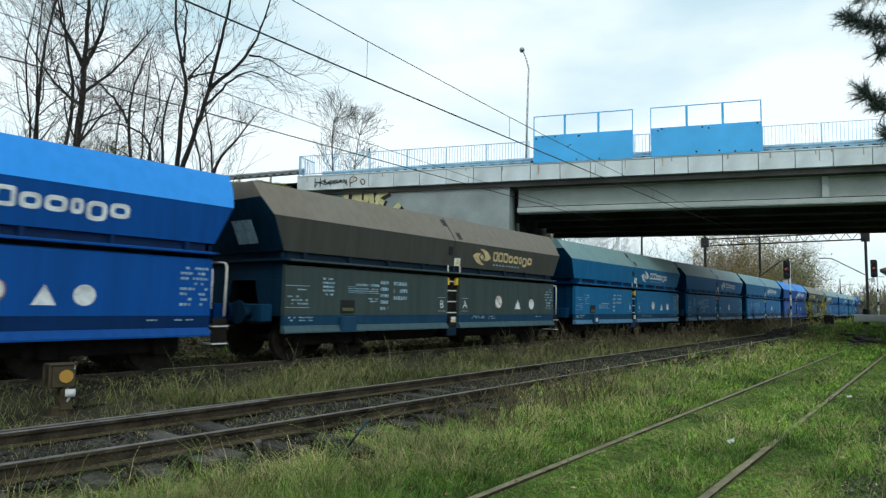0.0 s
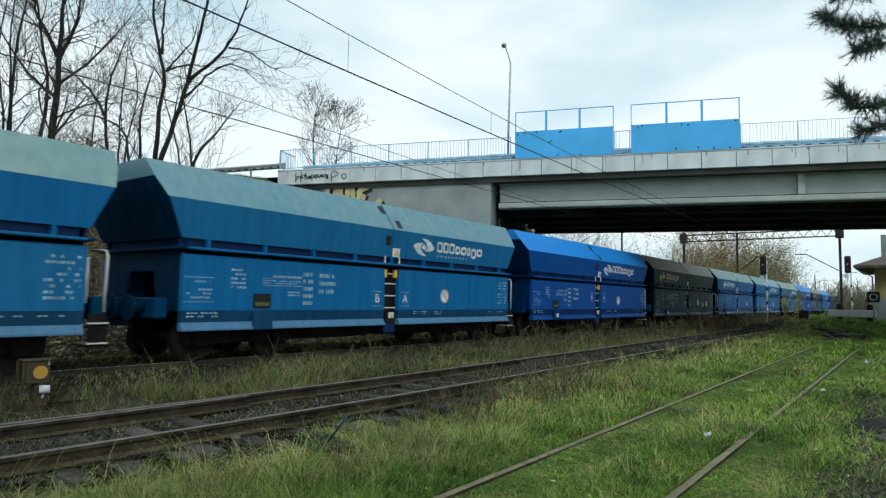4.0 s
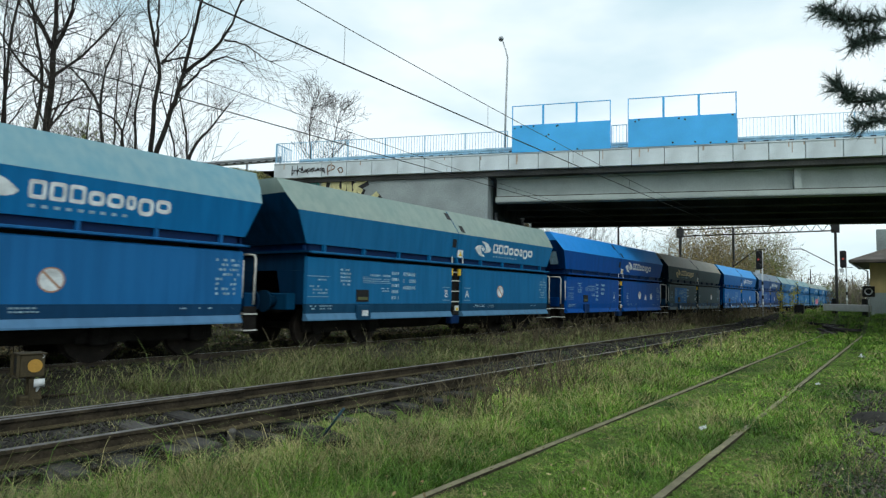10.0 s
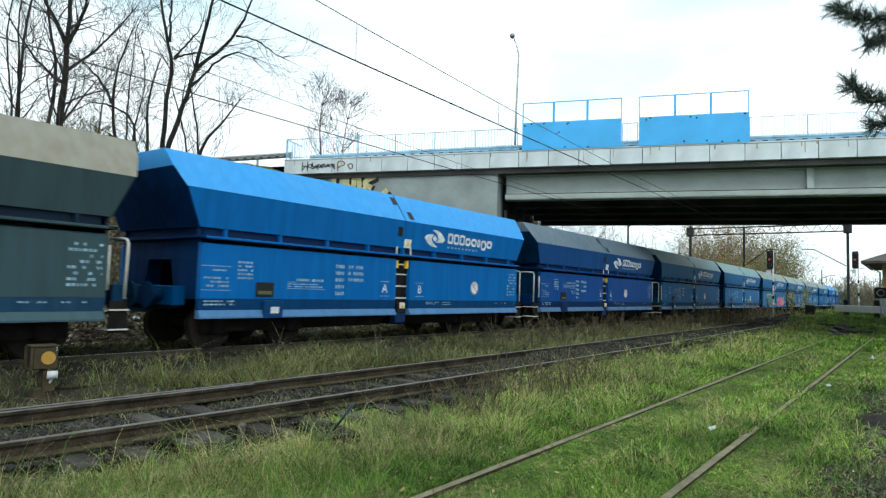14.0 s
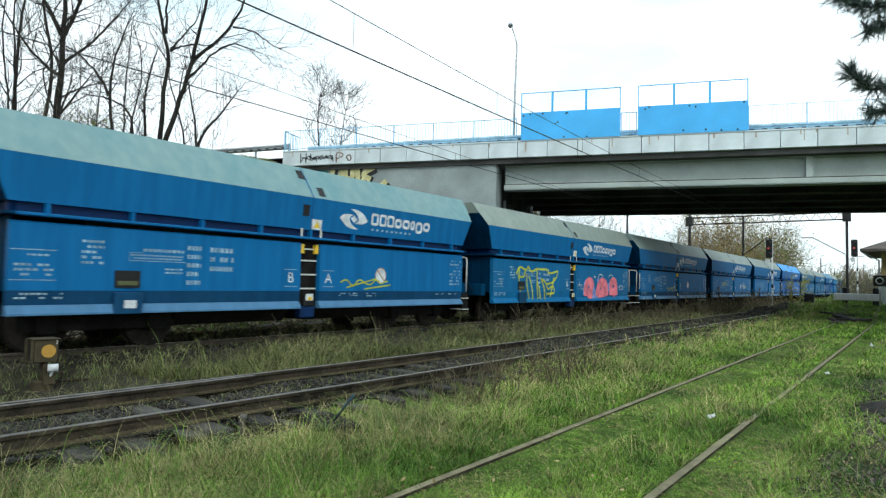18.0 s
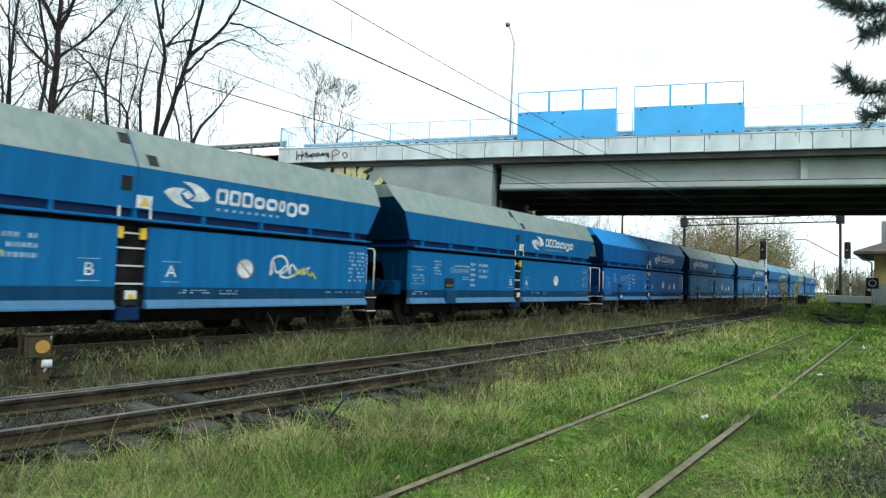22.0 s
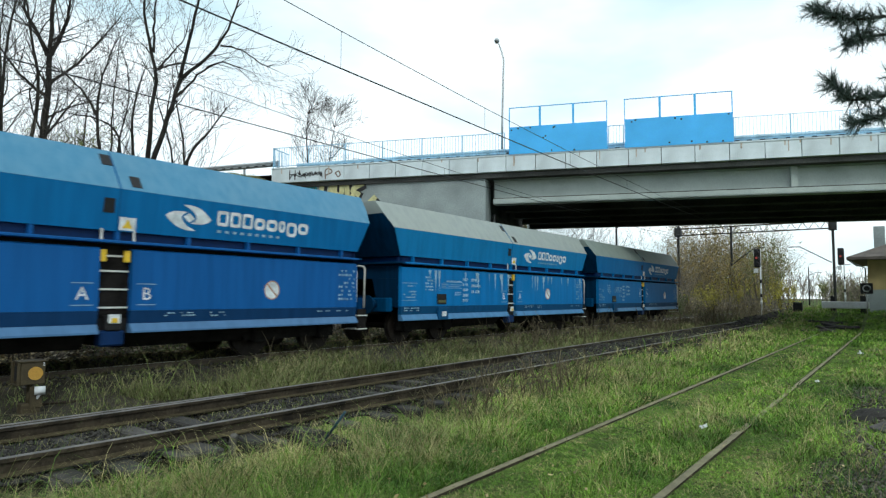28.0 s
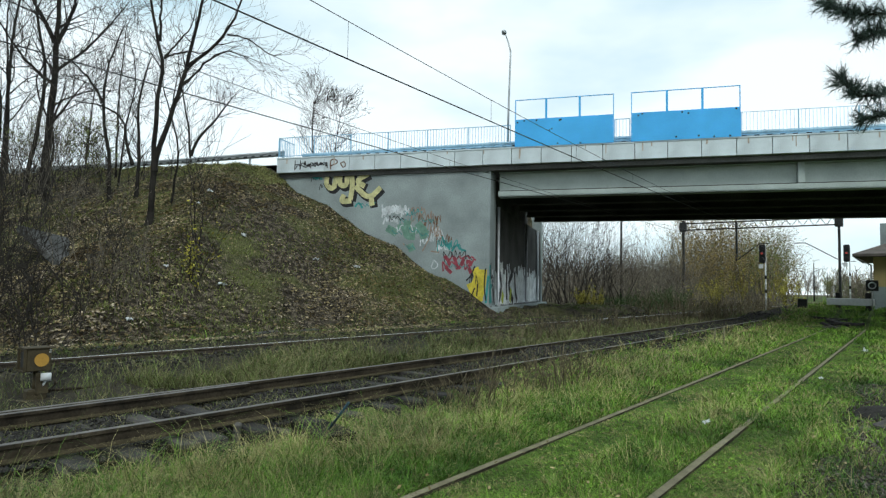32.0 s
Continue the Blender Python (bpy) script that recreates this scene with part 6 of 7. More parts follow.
tagged(part("pale_litter", leaf_soup("pale_litter", c[pick] + [0, 0, 0.01], 0.05, rng, LEAF_PALE, 0.7), None), "pale dry leaves and scraps on the slope", "leaves", kind="stuff")
rows = []
for i in np.flatnonzero(pick)[:6000]:
    a = rng.uniform(0, 6.28)
    L = rng.uniform(0.1, 0.45)
    p0 = c[i]
    p1 = p0 + np.array([math.cos(a) * L, math.sin(a) * L, 0])
    p1[2] = gz1(p1[0], p1[1]) + rng.uniform(0.02, 0.18)
    rows.append((*p0, *p1, 0.007, 0.004))
tagged(part("fallen_twigs", seg_mesh("fallen_twigs", rows, 3, TWIG), None), "dark fallen twigs on the slope", "twigs", kind="stuff")
fx, fy, fr = fan(rng, 1600, 4.2, 20)
g = fx > x_mid(fy) + 1.3
c = np.stack([fx[g], fy[g], ground_z(fx[g], fy[g]) + rng.uniform(0.02, 0.10, g.sum())], 1)
tagged(part("fallen_leaves", leaf_soup("fallen_leaves", c, 0.022, rng, LEAF_BROWN, 0.7), None), "small fallen leaves in the grass", "leaves", kind="stuff")

# pine at the side: the trunk stands out of sight, its low boughs reach into view
def pine():
    rng = np.random.default_rng(31)
    root = np.array([3.0, 12.6, gz1(3.0, 12.6)])
    t = empty("pine_tree", Matrix.Translation(root), "dark green pine with long-needled drooping boughs", "pine tree")
    trunk = [(*(root + [0, 0, z]), *(root + [0.02 * z, 0, z + 1]), 0.2 - 0.012 * z, 0.2 - 0.012 * (z + 1)) for z in range(0, 13)]
    part("trunk", seg_mesh("trunk", np.array(trunk) - np.array([*root, *root, 0, 0]), 10, BARK), None, t)
    ends = [[(3, 12.5, 4.1), (1.2, 11.6, 4.3), (-0.1, 10.85, 4.12), (-0.55, 10.55, 4.05), (-0.74, 10.4, 4.32)], [(3, 12.5, 4.0), (1.4, 11.6, 3.9), (-0.1, 10.8, 3.85), (-0.5, 10.6, 3.72)], [(3, 12.5, 5.4), (1.0, 11.4, 5.4), (-0.2, 10.75, 5.24), (-0.6, 10.45, 5.2), (-0.9, 10.25, 5.38)],
            [(3, 12.5, 5.2), (1.0, 11.4, 5.1), (-0.2, 10.75, 4.98), (-0.55, 10.5, 4.86)], [(3, 12.5, 6.2), (1.0, 11.4, 6.2), (-0.3, 10.6, 5.75), (-0.7, 10.3, 5.6)], [(3, 12.5, 4.6), (1.1, 11.5, 4.75), (-0.05, 10.9, 4.4)]]
    for e in ends:
        w = np.array(e, float)
        rows, tufts = [], []
        for i in range(len(w) - 1):
            rows.append((*w[i], *w[i + 1], 0.035 - 0.006 * i, 0.029 - 0.006 * i))
            for f in np.linspace(0, 1, 16):
                p = w[i] * (1 - f) + w[i + 1] * f
                if p[0] > 1.6:
                    continue
                for _ in range(4):
                    d = (w[i + 1] - w[i]) / np.linalg.norm(w[i + 1] - w[i]) * 0.5 + rng.normal(0, 0.5, 3) + [0, 0, 0.12]
                    d /= np.linalg.norm(d)
                    q = p + d * rng.uniform(0.08, 0.24)
                    rows.append((*p, *q, 0.007, 0.004))
                    tufts.append((p, q))
        off = np.array([*root, *root, 0, 0])
        b = part("bough", seg_mesh("bough", np.array(rows) - off, 5, BARK), None, t)
        v = []
        for p, q in tufts:
            n = 30
            f = rng.random((n, 1))
            base = p * (1 - f) + q * f
            ax = (q - p) / np.linalg.norm(q - p)
            d = rng.normal(0, 1, (n, 3)) * 0.55 + ax * 0.8
            d /= np.linalg.norm(d, axis=1, keepdims=True)
            tip = base + d * rng.uniform(0.09, 0.15, (n, 1))
            sd = np.cross(d, rng.normal(0, 1, (n, 3)))
            sd /= np.linalg.norm(sd, axis=1, keepdims=True)
            v.append(np.stack([base - sd * 0.0028, base + sd * 0.0028, tip], 1))
        part("needles", tri_soup("needles", np.concatenate(v) - root, 3, NEEDLE), None, b)
    return t


pine()

# ---- overhead line ----
def wire(name, label, xs_z, y0, y1, x_of, sag, span0, span, r, material=WIRE):
    """A wire along the track, hanging a little between its supports."""
    ys = np.arange(y0, y1 + 0.1, 3.0)
    f = ((ys - span0) % span) / span
    z = xs_z - sag * 4 * f * (1 - f)
    return part(name, tubem([(float(x_of(y)), float(y), float(q)) for y, q in zip(ys, z)], r, 5), material, None, label)


def overhead(x_of, z_contact, z_carrier, sags, label):
    t = tagged(new("overhead_line"), label, "overhead line", "overhead lines")
    for nm, z, sag, r in (("contact_wire", z_contact, sags[0], 0.013), ("carrier_wire", z_carrier, sags[1], 0.0075)):
        w = wire(nm, "", z, -40, 72, x_of, sag, 0, 60, r)
        w.parent = t
    for y in np.arange(-6.2, 27, 4.6):
        f = (y % 60) / 60
        zc, zm = z_contact - sags[0] * 4 * f * (1 - f), z_carrier - sags[1] * 4 * f * (1 - f)
        part("dropper", tubem([(float(x_of(y)), y, zc), (float(x_of(y)), y, zm)], 0.005, 4), WIRE, t)
    return t


overhead(lambda y: -7.62 + 0 * np.asarray(y, float), 5.22, 6.2, (0.25, 1.0), "dark copper contact and carrier wires above the siding")
overhead(lambda y: x_main(y) - 0.1, 5.22, 6.12, (0.05, 0.85), "dark copper contact and carrier wires above the main line")


def gantry():
    g = empty("catenary_gantry", pose(0, 0, 0), "rusty lattice steel gantry spanning the tracks", "gantry")
    yl, yr = 72.0, 72.6
    for x, y, w in ((-20.0, yl, 0.12), (-5.5, yr, 0.11)):
        part("mast", boxm(x - w, x + w, y - w, y + w, -0.6, 9.1), WIRE, g)
        part("insulator_bracket", boxm(x - 0.35, x + 0.35, y - 0.3, y + 0.3, 7.9, 8.9, 0.04), WIRE, g)
    for z in (8.05, 8.75):
        part("chord", boxm(-20.0, -5.5, yl - 0.06, yl + 0.06, z - 0.06, z + 0.06), RUST, g)
    for i in range(14):
        x = -19.5 + i
        part("lattice_bar", tubem([(x, yl, 8.05), (x + 0.5, yl, 8.75)], 0.03, 5), RUST, g)
        part("lattice_bar", tubem([(x + 0.5, yl, 8.75), (x + 1, yl, 8.05)], 0.03, 5), RUST, g)
    for x, d in ((-14.6, 1), (-7.6, -1)):
        if d > 0:
            part("drop_post", boxm(x - 0.1, x + 0.1, yl - 0.1, yl + 0.1, 4.6, 8.75), WIRE, g)
        a = (x, yl, 4.7) if d > 0 else (-5.6, yl, 4.7)
        b = (x + 2.2, yl, 6.4) if d > 0 else (-8.3, yl, 6.35)
        part("cantilever", tubem([a, b, (b[0] + d * 1.0, yl, b[2])], 0.05, 6), WIRE, g)
    return g


gantry()
for x, y, h in ((-9.0, 128, 8.5), (-14.6, 150, 8), (-8.2, 190, 8), (-15.6, 215, 8), (-1.5, 160, 8), (2.5, 210, 8), (-24, 64, 10.5)):
    m = empty("line_mast", pose(x - 0.00016 * max(0, y - 60) ** 2, y, -0.3), "thin grey overhead line mast far along the track", "mast", "line masts")
    part("pole", tubem([(0, 0, 0), (0, 0, h)], [0.16, 0.09], 8), WIRE, m)
    part("arm", tubem([(0, 0, h - 1.8), (1.2, 0, h - 1.2), (2.4, 0, h - 1.2)], 0.05, 6), WIRE, m)


def signal(x, y, z_head, label):
    s = empty("railway_signal", pose(x, y, gz1(x, y)), label, "railway signal", "railway signals")
    zt = z_head - gz1(x, y)
    part("post", tubem([(0.22, 0.1, -0.2), (0.22, 0.1, zt + 0.5)], 0.06, 8), LITTER, s)
    for i in range(4):
        part("band", tubem([(0.22, 0.1, 0.9 + i * 0.6), (0.22, 0.1, 1.2 + i * 0.6)], 0.08, 8), BLACK if i % 2 else LITTER, s)
    head = part("head", boxm(-0.26, 0.26, -0.12, 0.12, zt - 0.85, zt + 0.75, 0.08), BLACK, s, "black signal head")
    for i in range(3):
        zc = zt - 0.55 + i * 0.5
        part("hood", tubem([(0, -0.12, zc), (0, -0.34, zc - 0.03)], 0.17, 12), BLACK, head)
        part("lens", tubem([(0, -0.345, zc), (0, -0.36, zc)], 0.13 if i != 1 else 0.09, 12), RED_GLOW if i == 1 else BLACK, head, "lit red lens" if i == 1 else "")
    part("plate", boxm(-0.3, 0.05, 0.0, 0.04, zt - 1.3, zt - 0.95), LITTER, s)
    return s


signal(-10.25, 60.6, 4.75, "black colour light signal showing red by the main line")
signal(-4.78, 70.6, 5.25, "black colour light signal showing red beyond the bridge")


def house():
    h = empty("signal_house", pose(-1.95, 50.6, gz1(-1.95, 50.6)), "small ochre rendered railway house with a low roof", "house")
    part("wall", boxm(0, 8.5, 0, 9, -0.3, 3.55), WALL_YELLOW, h)
    part("plinth", boxm(-0.05, 8.55, -0.05, 9.05, -0.3, 1.3), CONCRETE, h, "grey plinth sprayed with faint tags")
    bm = bmesh.new()
    lo = [bm.verts.new(c) for c in ((-1.1, -1.0, 3.25), (9.6, -1.0, 3.25), (9.6, 10, 3.25), (-1.1, 10, 3.25))]
    up = [bm.verts.new(c) for c in ((-1.1, -1.0, 3.42), (9.6, -1.0, 3.42), (9.6, 10, 3.42), (-1.1, 10, 3.42))]
    rg = [bm.verts.new(c) for c in ((3.2, 4.0, 5.3), (5.2, 5, 5.3))]
    for i in range(4):
        bm.faces.new((lo[i], lo[(i + 1) % 4], up[(i + 1) % 4], up[i]))
    bm.faces.new(lo[::-1])
    bm.faces.new((up[0], up[1], rg[1], rg[0]))
    bm.faces.new((up[2], up[3], rg[0], rg[1]))
    bm.faces.new((up[1], up[2], rg[1]))
    bm.faces.new((up[3], up[0], rg[0]))
    part("roof", bm, ROOFING, h, "low brown-grey hipped roof")
    part("chimney", boxm(0.35, 1.0, 1.6, 2.3, 3.6, 5.6, 0.03), CONCRETE, h)
    part("downpipe", tubem([(-0.95, -0.2, 3.2), (-0.12, -0.1, 2.7), (-0.12, -0.1, 0)], 0.05, 8), GALV, h)
    w = part("window", boxm(2.5, 3.7, -0.02, 0.1, 1.5, 2.9), BLACK, h)
    part("window_frame", boxm(2.4, 3.8, -0.06, -0.022, 1.4, 1.5), LITTER, w)
    return h


house()

stop = empty("buffer_stop", pose(-2.85, 43.9, gz1(-2.85, 43.9), 0, 0, -20), "weathered white buffer stop beam on dark posts", "buffer stop")
part("beam", boxm(-1.25, 1.25, -0.12, 0.12, 0.22, 0.62, 0.03), LITTER, stop)
for x in (-0.75, 0.85):
    part("post", boxm(x - 0.12, x + 0.12, 0.13, 0.35, -0.4, 0.95, 0.02), BLACK, stop)
sign = empty("track_sign", pose(-1.75, 43.2, gz1(-1.75, 43.2)), "small black track sign with a white ring", "sign")
part("post", tubem([(0, 0.05, -0.3), (0, 0.05, 1.7)], 0.035, 6), GALV, sign)
part("board", boxm(-0.3, 0.3, -0.02, 0.02, 1.1, 1.7, 0.02), BLACK, sign)
part("ring", tubem([(0.17 * math.cos(a), -0.04, 1.4 + 0.17 * math.sin(a)) for a in np.linspace(0, 2 * math.pi, 17)], 0.035, 5), LITTER, sign)
box_ = empty("relay_box", pose(-5.4, 45.0, gz1(-5.4, 45.0)), "small black lineside box in the grass", "relay box")
part("body", boxm(-0.25, 0.25, -0.2, 0.2, -0.2, 0.55, 0.02), BLACK, box_)
part("cap", boxm(-0.28, 0.28, -0.23, 0.23, 0.552, 0.6, 0.01), BLACK, box_)
rng2 = random.Random(8)
for i in range(7):
    x, y = -2.9 + rng2.uniform(-1.1, 1.1), 37.6 + rng2.uniform(-1.6, 1.6)
    b = tagged(part("old_sleeper", boxm(-0.8, 0.8, -0.09, 0.09, -0.06, 0.06, 0.02), SLEEPER, None), "dark rotting sleeper dumped in the grass", "sleeper", "dumped sleepers")
    b.matrix_basis = pose(x, y, gz1(x, y) + 0.08 + 0.03 * (i % 3), rng2.uniform(-6, 6), rng2.uniform(-9, 9), rng2.uniform(-60, 40))
for x, y, h in ((-4.99, 21.3, 0.5), (-4.57, 20.6, 0.62)):
    q = tagged(part("marker_post", tubem([(0, 0, -0.1), (0.02, 0, h)], 0.018, 8), RAIL_OLD, None), "thin grey marker post in the grass", "marker post", "marker posts")
    q.matrix_basis = pose(x, y, gz1(x, y))

# ---- switch lantern and lever ----
lan = empty("switch_lantern", pose(-9.34, 3.74, gz1(-9.34, 3.74) + 0.06, 0, 0, 84) @ Matrix.Scale(0.9, 4), "olive switch lantern with a yellow disc and white weight", "switch lantern")
part("housing", boxm(-0.16, 0.16, -0.15, 0.15, 0.35, 0.67, 0.012), LANTERN_BODY, lan)
part("lid", boxm(-0.18, 0.18, -0.17, 0.17, 0.672, 0.69, 0.005), LANTERN_BODY, lan)
part("side_opening", boxm(-0.166, -0.162, -0.10, 0.10, 0.40, 0.62), BLACK, lan)
part("disc", tubem([(0.03, -0.151, 0.51), (0.03, -0.160, 0.51)], 0.095, 24), LANTERN_YELLOW, lan, "flat yellow disc")
part("numeral", glyph("2", 0.07, 0.0, LITTER, "numeral"), None, lan, m=pose(0.135, -0.154, 0.635, 0, 0, -90))
part("hood_rim", boxm(-0.20, -0.163, -0.155, 0.155, 0.345, 0.36, 0.003), LANTERN_BODY, lan)
for y in (-0.155, 0.135):
    part("hood_side", boxm(-0.20, -0.163, y, y + 0.02, 0.362, 0.668, 0.003), LANTERN_BODY, lan)
part("stem", tubem([(0, 0, 0.0), (0, 0, 0.34)], 0.035, 10), LANTERN_BODY, lan)
part("bracket", prism(bmesh.new(), ((-0.02, 0.02), (0.15, 0.02), (0.13, 0.20), (0.04, 0.32), (-0.02, 0.32)), -0.12, -0.09), LANTERN_BODY, lan, "olive cast bracket")
part("crank", tubem([(0.16, -0.1, 0.02), (0.24, -0.12, 0.16), (0.22, -0.12, 0.2)], 0.018, 6), RUST, lan)
part("base_plate", boxm(-0.25, 0.32, -0.18, 0.18, -0.12, -0.06, 0.01), RUST, lan, "rusty base plate on the sleepers")
part("stand", boxm(-0.12, 0.14, -0.1, 0.1, -0.1, 0.08, 0.02), LANTERN_BODY, lan)
part("weight", tubem([(0.03, -0.14, 0.26), (0.16, -0.17, 0.26)], 0.06, 16), LITTER, lan, "white painted counterweight")
part("lever", tubem([(0.05, -0.05, 0.05), (0.1, -0.15, 0.22)], 0.02, 8), LITTER, lan)
part("rod", tubem([(0.10, 0.15, 0.02), (0.9, 0.3, -0.02), (1.9, 0.4, -0.03)], 0.022, 6), RUST, lan)

# ---- lumps beside the siding ----
c = tagged(part("concrete_stub", boxm(-0.035, 0.035, -0.04, 0.04, -0.15, 0.10, 0.012), mat("stub_concrete", (0.10, 0.095, 0.085), 0.9), None), "tilted pale concrete stub beside the rail", "concrete stub")
c.matrix_basis = pose(-5.66, 4.2, gz1(-5.66, 4.2), 14, 10, 30)
pit = empty("point_lever_box", pose(-4.9, 4.72, gz1(-4.9, 4.72), 0, 0, -20), "black broken point lever box with a blue rod", "lever box")
part("casing", boxm(-0.40, 0.30, -0.24, 0.24, -0.1, 0.075, 0.04), UNDER, pit)
part("lid", boxm(-0.30, 0.33, -0.22, 0.20, 0.077, 0.095, 0.01), UNDER, pit)
part("rod", tubem([(0.08, 0.0, 0.10), (0.42, 0.05, 0.42)], 0.013, 8), mat("blue_rod_paint", (0.03, 0.07, 0.10), 0.5), pit, "thin blue steel rod")
for x, y, a, w in ((-5.35, 4.75, 20, 0.35), (-5.75, 3.6, -15, 0.4), (-5.45, 3.2, 5, 0.3), (-5.2, 5.3, 40, 0.3), (-5.7, 2.6, -8, 0.4)):
    b = tagged(part("loose_board", boxm(-w, w, -0.1, 0.1, -0.02, 0.02, 0.006), SLEEPER, None), "grey weathered board lying by the siding", "board", "loose boards")
    b.matrix_basis = pose(x, y, gz1(x, y) + 0.03, rng2.uniform(-5, 5), rng2.uniform(-6, 6), a)
for x, y, w in ((-14.6, 11.6, 0.5), (-14.6, 13.1, 0.55)):
    b = tagged(part("old_sleeper", boxm(-0.13, 0.13, -w, w, -0.05, 0.12, 0.02), SLEEPER, None), "dark old sleeper lying behind the main line", "sleeper", "dumped sleepers")
    b.matrix_basis = pose(x, y, gz1(x, y) + 0.03, 2, 3, 8)
sl = tagged(part("concrete_slab", boxm(-1.5, 1.5, -0.9, 0.9, -0.1, 0.1, 0.03), CONCRETE_DARK, None), "tilted grey concrete slab on the slope", "slab")
sl.matrix_basis = pose(-22.2, 9.6, gz1(-22.2, 9.6) - 0.02, -10, 30, 10)
rng3 = np.random.default_rng(77)
for x, y, s in ((-2.05, 8.3, 0.04), (-1.4, 14.0, 0.04), (-1.1, 22, 0.08), (-18, 10.6, 0.07), (-22.5, 14.5, 0.08), (-15.6, 8.3, 0.09), (-20.5, 15.2, 0.12), (-17.2, 12.0, 0.14), (-19, 17.5, 0.12), (-24, 16, 0.12), (-18.4, 19.2, 0.12)):
    bm = bmesh.new()
    bmesh.ops.create_grid(bm, x_segments=4, y_segments=4, size=s)
    for v in bm.verts:
        v.co.z += rng3.normal(0, s * 0.35)
        v.co.x *= 0.7
    q = tagged(part("litter_scrap", bm, LITTER, None), "crumpled white scrap of litter on the ground", "litter", "litter")
    sol = q.modifiers.new("thickness", "SOLIDIFY")
    sol.thickness = 0.004
    q.matrix_basis = pose(x, y, gz1(x, y) + 0.09, 0, 0, float(rng3.uniform(0, 180)))


def stones(name, label, x, y, size, rng, material, sink=0.2):
    """Loose broken stones as one scatter."""
    n = len(x)
    base = np.array([[1, 0, 0], [0, 1, 0], [-1, 0, 0], [0, -1, 0], [0, 0, 1], [0, 0, -1]], float)
    v = base[None] * rng.uniform(0.55, 1.2, (n, 6, 1)) * size[:, None, None]
    a = rng.uniform(0, 2 * np.pi, n)
    ca, sa = np.cos(a)[:, None], np.sin(a)[:, None]
    vx, vy = v[..., 0] * ca - v[..., 1] * sa, v[..., 0] * sa + v[..., 1] * ca
    v = np.stack([vx + x[:, None], vy + y[:, None], v[..., 2] * 0.75 + (ground_z(x, y) + size * (0.6 - sink))[:, None]], -1)
    t = np.array([[0, 1, 4], [1, 2, 4], [2, 3, 4], [3, 0, 4], [1, 0, 5], [2, 1, 5], [3, 2, 5], [0, 3, 5]])
    f = (np.arange(n)[:, None, None] * 6 + t[None]).reshape(-1, 3)
    me = bpy.data.meshes.new(name)
    me.vertices.add(n * 6)
    me.vertices.foreach_set("co", v.astype(np.float32).ravel())
    me.loops.add(f.size)
    me.loops.foreach_set("vertex_index", f.astype(np.int32).ravel())
    me.polygons.add(len(f))
    me.polygons.foreach_set("loop_start", np.arange(0, f.size, 3, dtype=np.int32))
    me.update(calc_edges=True)
    me.materials.append(material)
    return tagged(new(name, me), label, "stones", kind="stuff")


n = 30000
sy = np.exp(rng3.uniform(math.log(1.5), math.log(50), n)) - 0.5
sx = x_mid(sy) + rng3.uniform(-1.35, 1.35, n)
stones("siding_ballast", "dark grey ballast between the siding rails", sx, sy, rng3.uniform(0.015, 0.036, n) * np.clip(sy / 9, 1, 1.5), rng3, BALLAST)
n = 9000
sy = rng3.uniform(0, 40, n)
sx = -11.95 + rng3.uniform(-1.9, 1.6, n)
stones("main_ballast", "brown-grey ballast of the main line", sx, sy, rng3.uniform(0.02, 0.05, n), rng3, BALLAST)
n = 10000
sy = rng3.uniform(4.5, 14.5, n)
sx = -0.05 - 0.012 * sy + rng3.normal(0, 0.36, n)
stones("rubble_patch", "dark broken rubble in the grass", sx, sy, np.abs(rng3.normal(0.006, 0.012, n)) + 0.005, rng3, RUBBLE)
for x, y, a, w in ((-0.12, 9.9, 60, 0.45), (0.05, 7.4, 70, 0.4)):
    b = tagged(part("loose_board", boxm(-w, w, -0.11, 0.11, -0.03, 0.03, 0.008), SLEEPER, None), "dark rotten board lying on rubble", "board", "loose boards")
    b.matrix_basis = pose(x, y, gz1(x, y) + 0.1, 6, -8, a)
bm = bmesh.new()
bmesh.ops.create_icosphere(bm, subdivisions=3, radius=0.24)
for v in bm.verts:
    k = 1 + 0.35 * noise.noise(v.co * 6) + 0.12 * noise.noise(v.co * 19)
    v.co = Vector((v.co.x * 1.2 * k, v.co.y * 0.9 * k, v.co.z * 0.6 * k))
lump = tagged(part("asphalt_lump", bm, ASPHALT, None), "black broken asphalt lump on the rubble", "asphalt lump")
lump.matrix_basis = pose(-0.38, 10.6, gz1(-0.38, 10.6), 12, -10, 35)


# ---- sprayed tags ----
def rounded(pts, times=2):
    """Cuts the corners of a stroke until it runs in curves."""
    p = [Vector(q) for q in pts]
    for _ in range(times):
        if len(p) < 3:
            break
        out = [p[0]]
        for a, b in zip(p, p[1:]):
            out += [a * 0.75 + b * 0.25, a * 0.25 + b * 0.75]
        p = out[:1] + out[2:-2] + [p[-1]] if len(out) > 5 else out + [p[-1]]
    return p


def ribbon(pts, width):
    """Quads of a stroke through 2d points."""
    p = rounded(pts)
    side = []
    for i in range(len(p)):
        d = p[min(i + 1, len(p) - 1)] - p[max(i - 1, 0)]
        d = d.normalized() if d.length > 1e-6 else Vector((1, 0))
        side.append(Vector((-d.y, d.x)) * width * 0.5)
    return [[tuple(p[i] - side[i]), tuple(p[i + 1] - side[i + 1]), tuple(p[i + 1] + side[i + 1]), tuple(p[i] + side[i])] for i in range(len(p) - 1)]


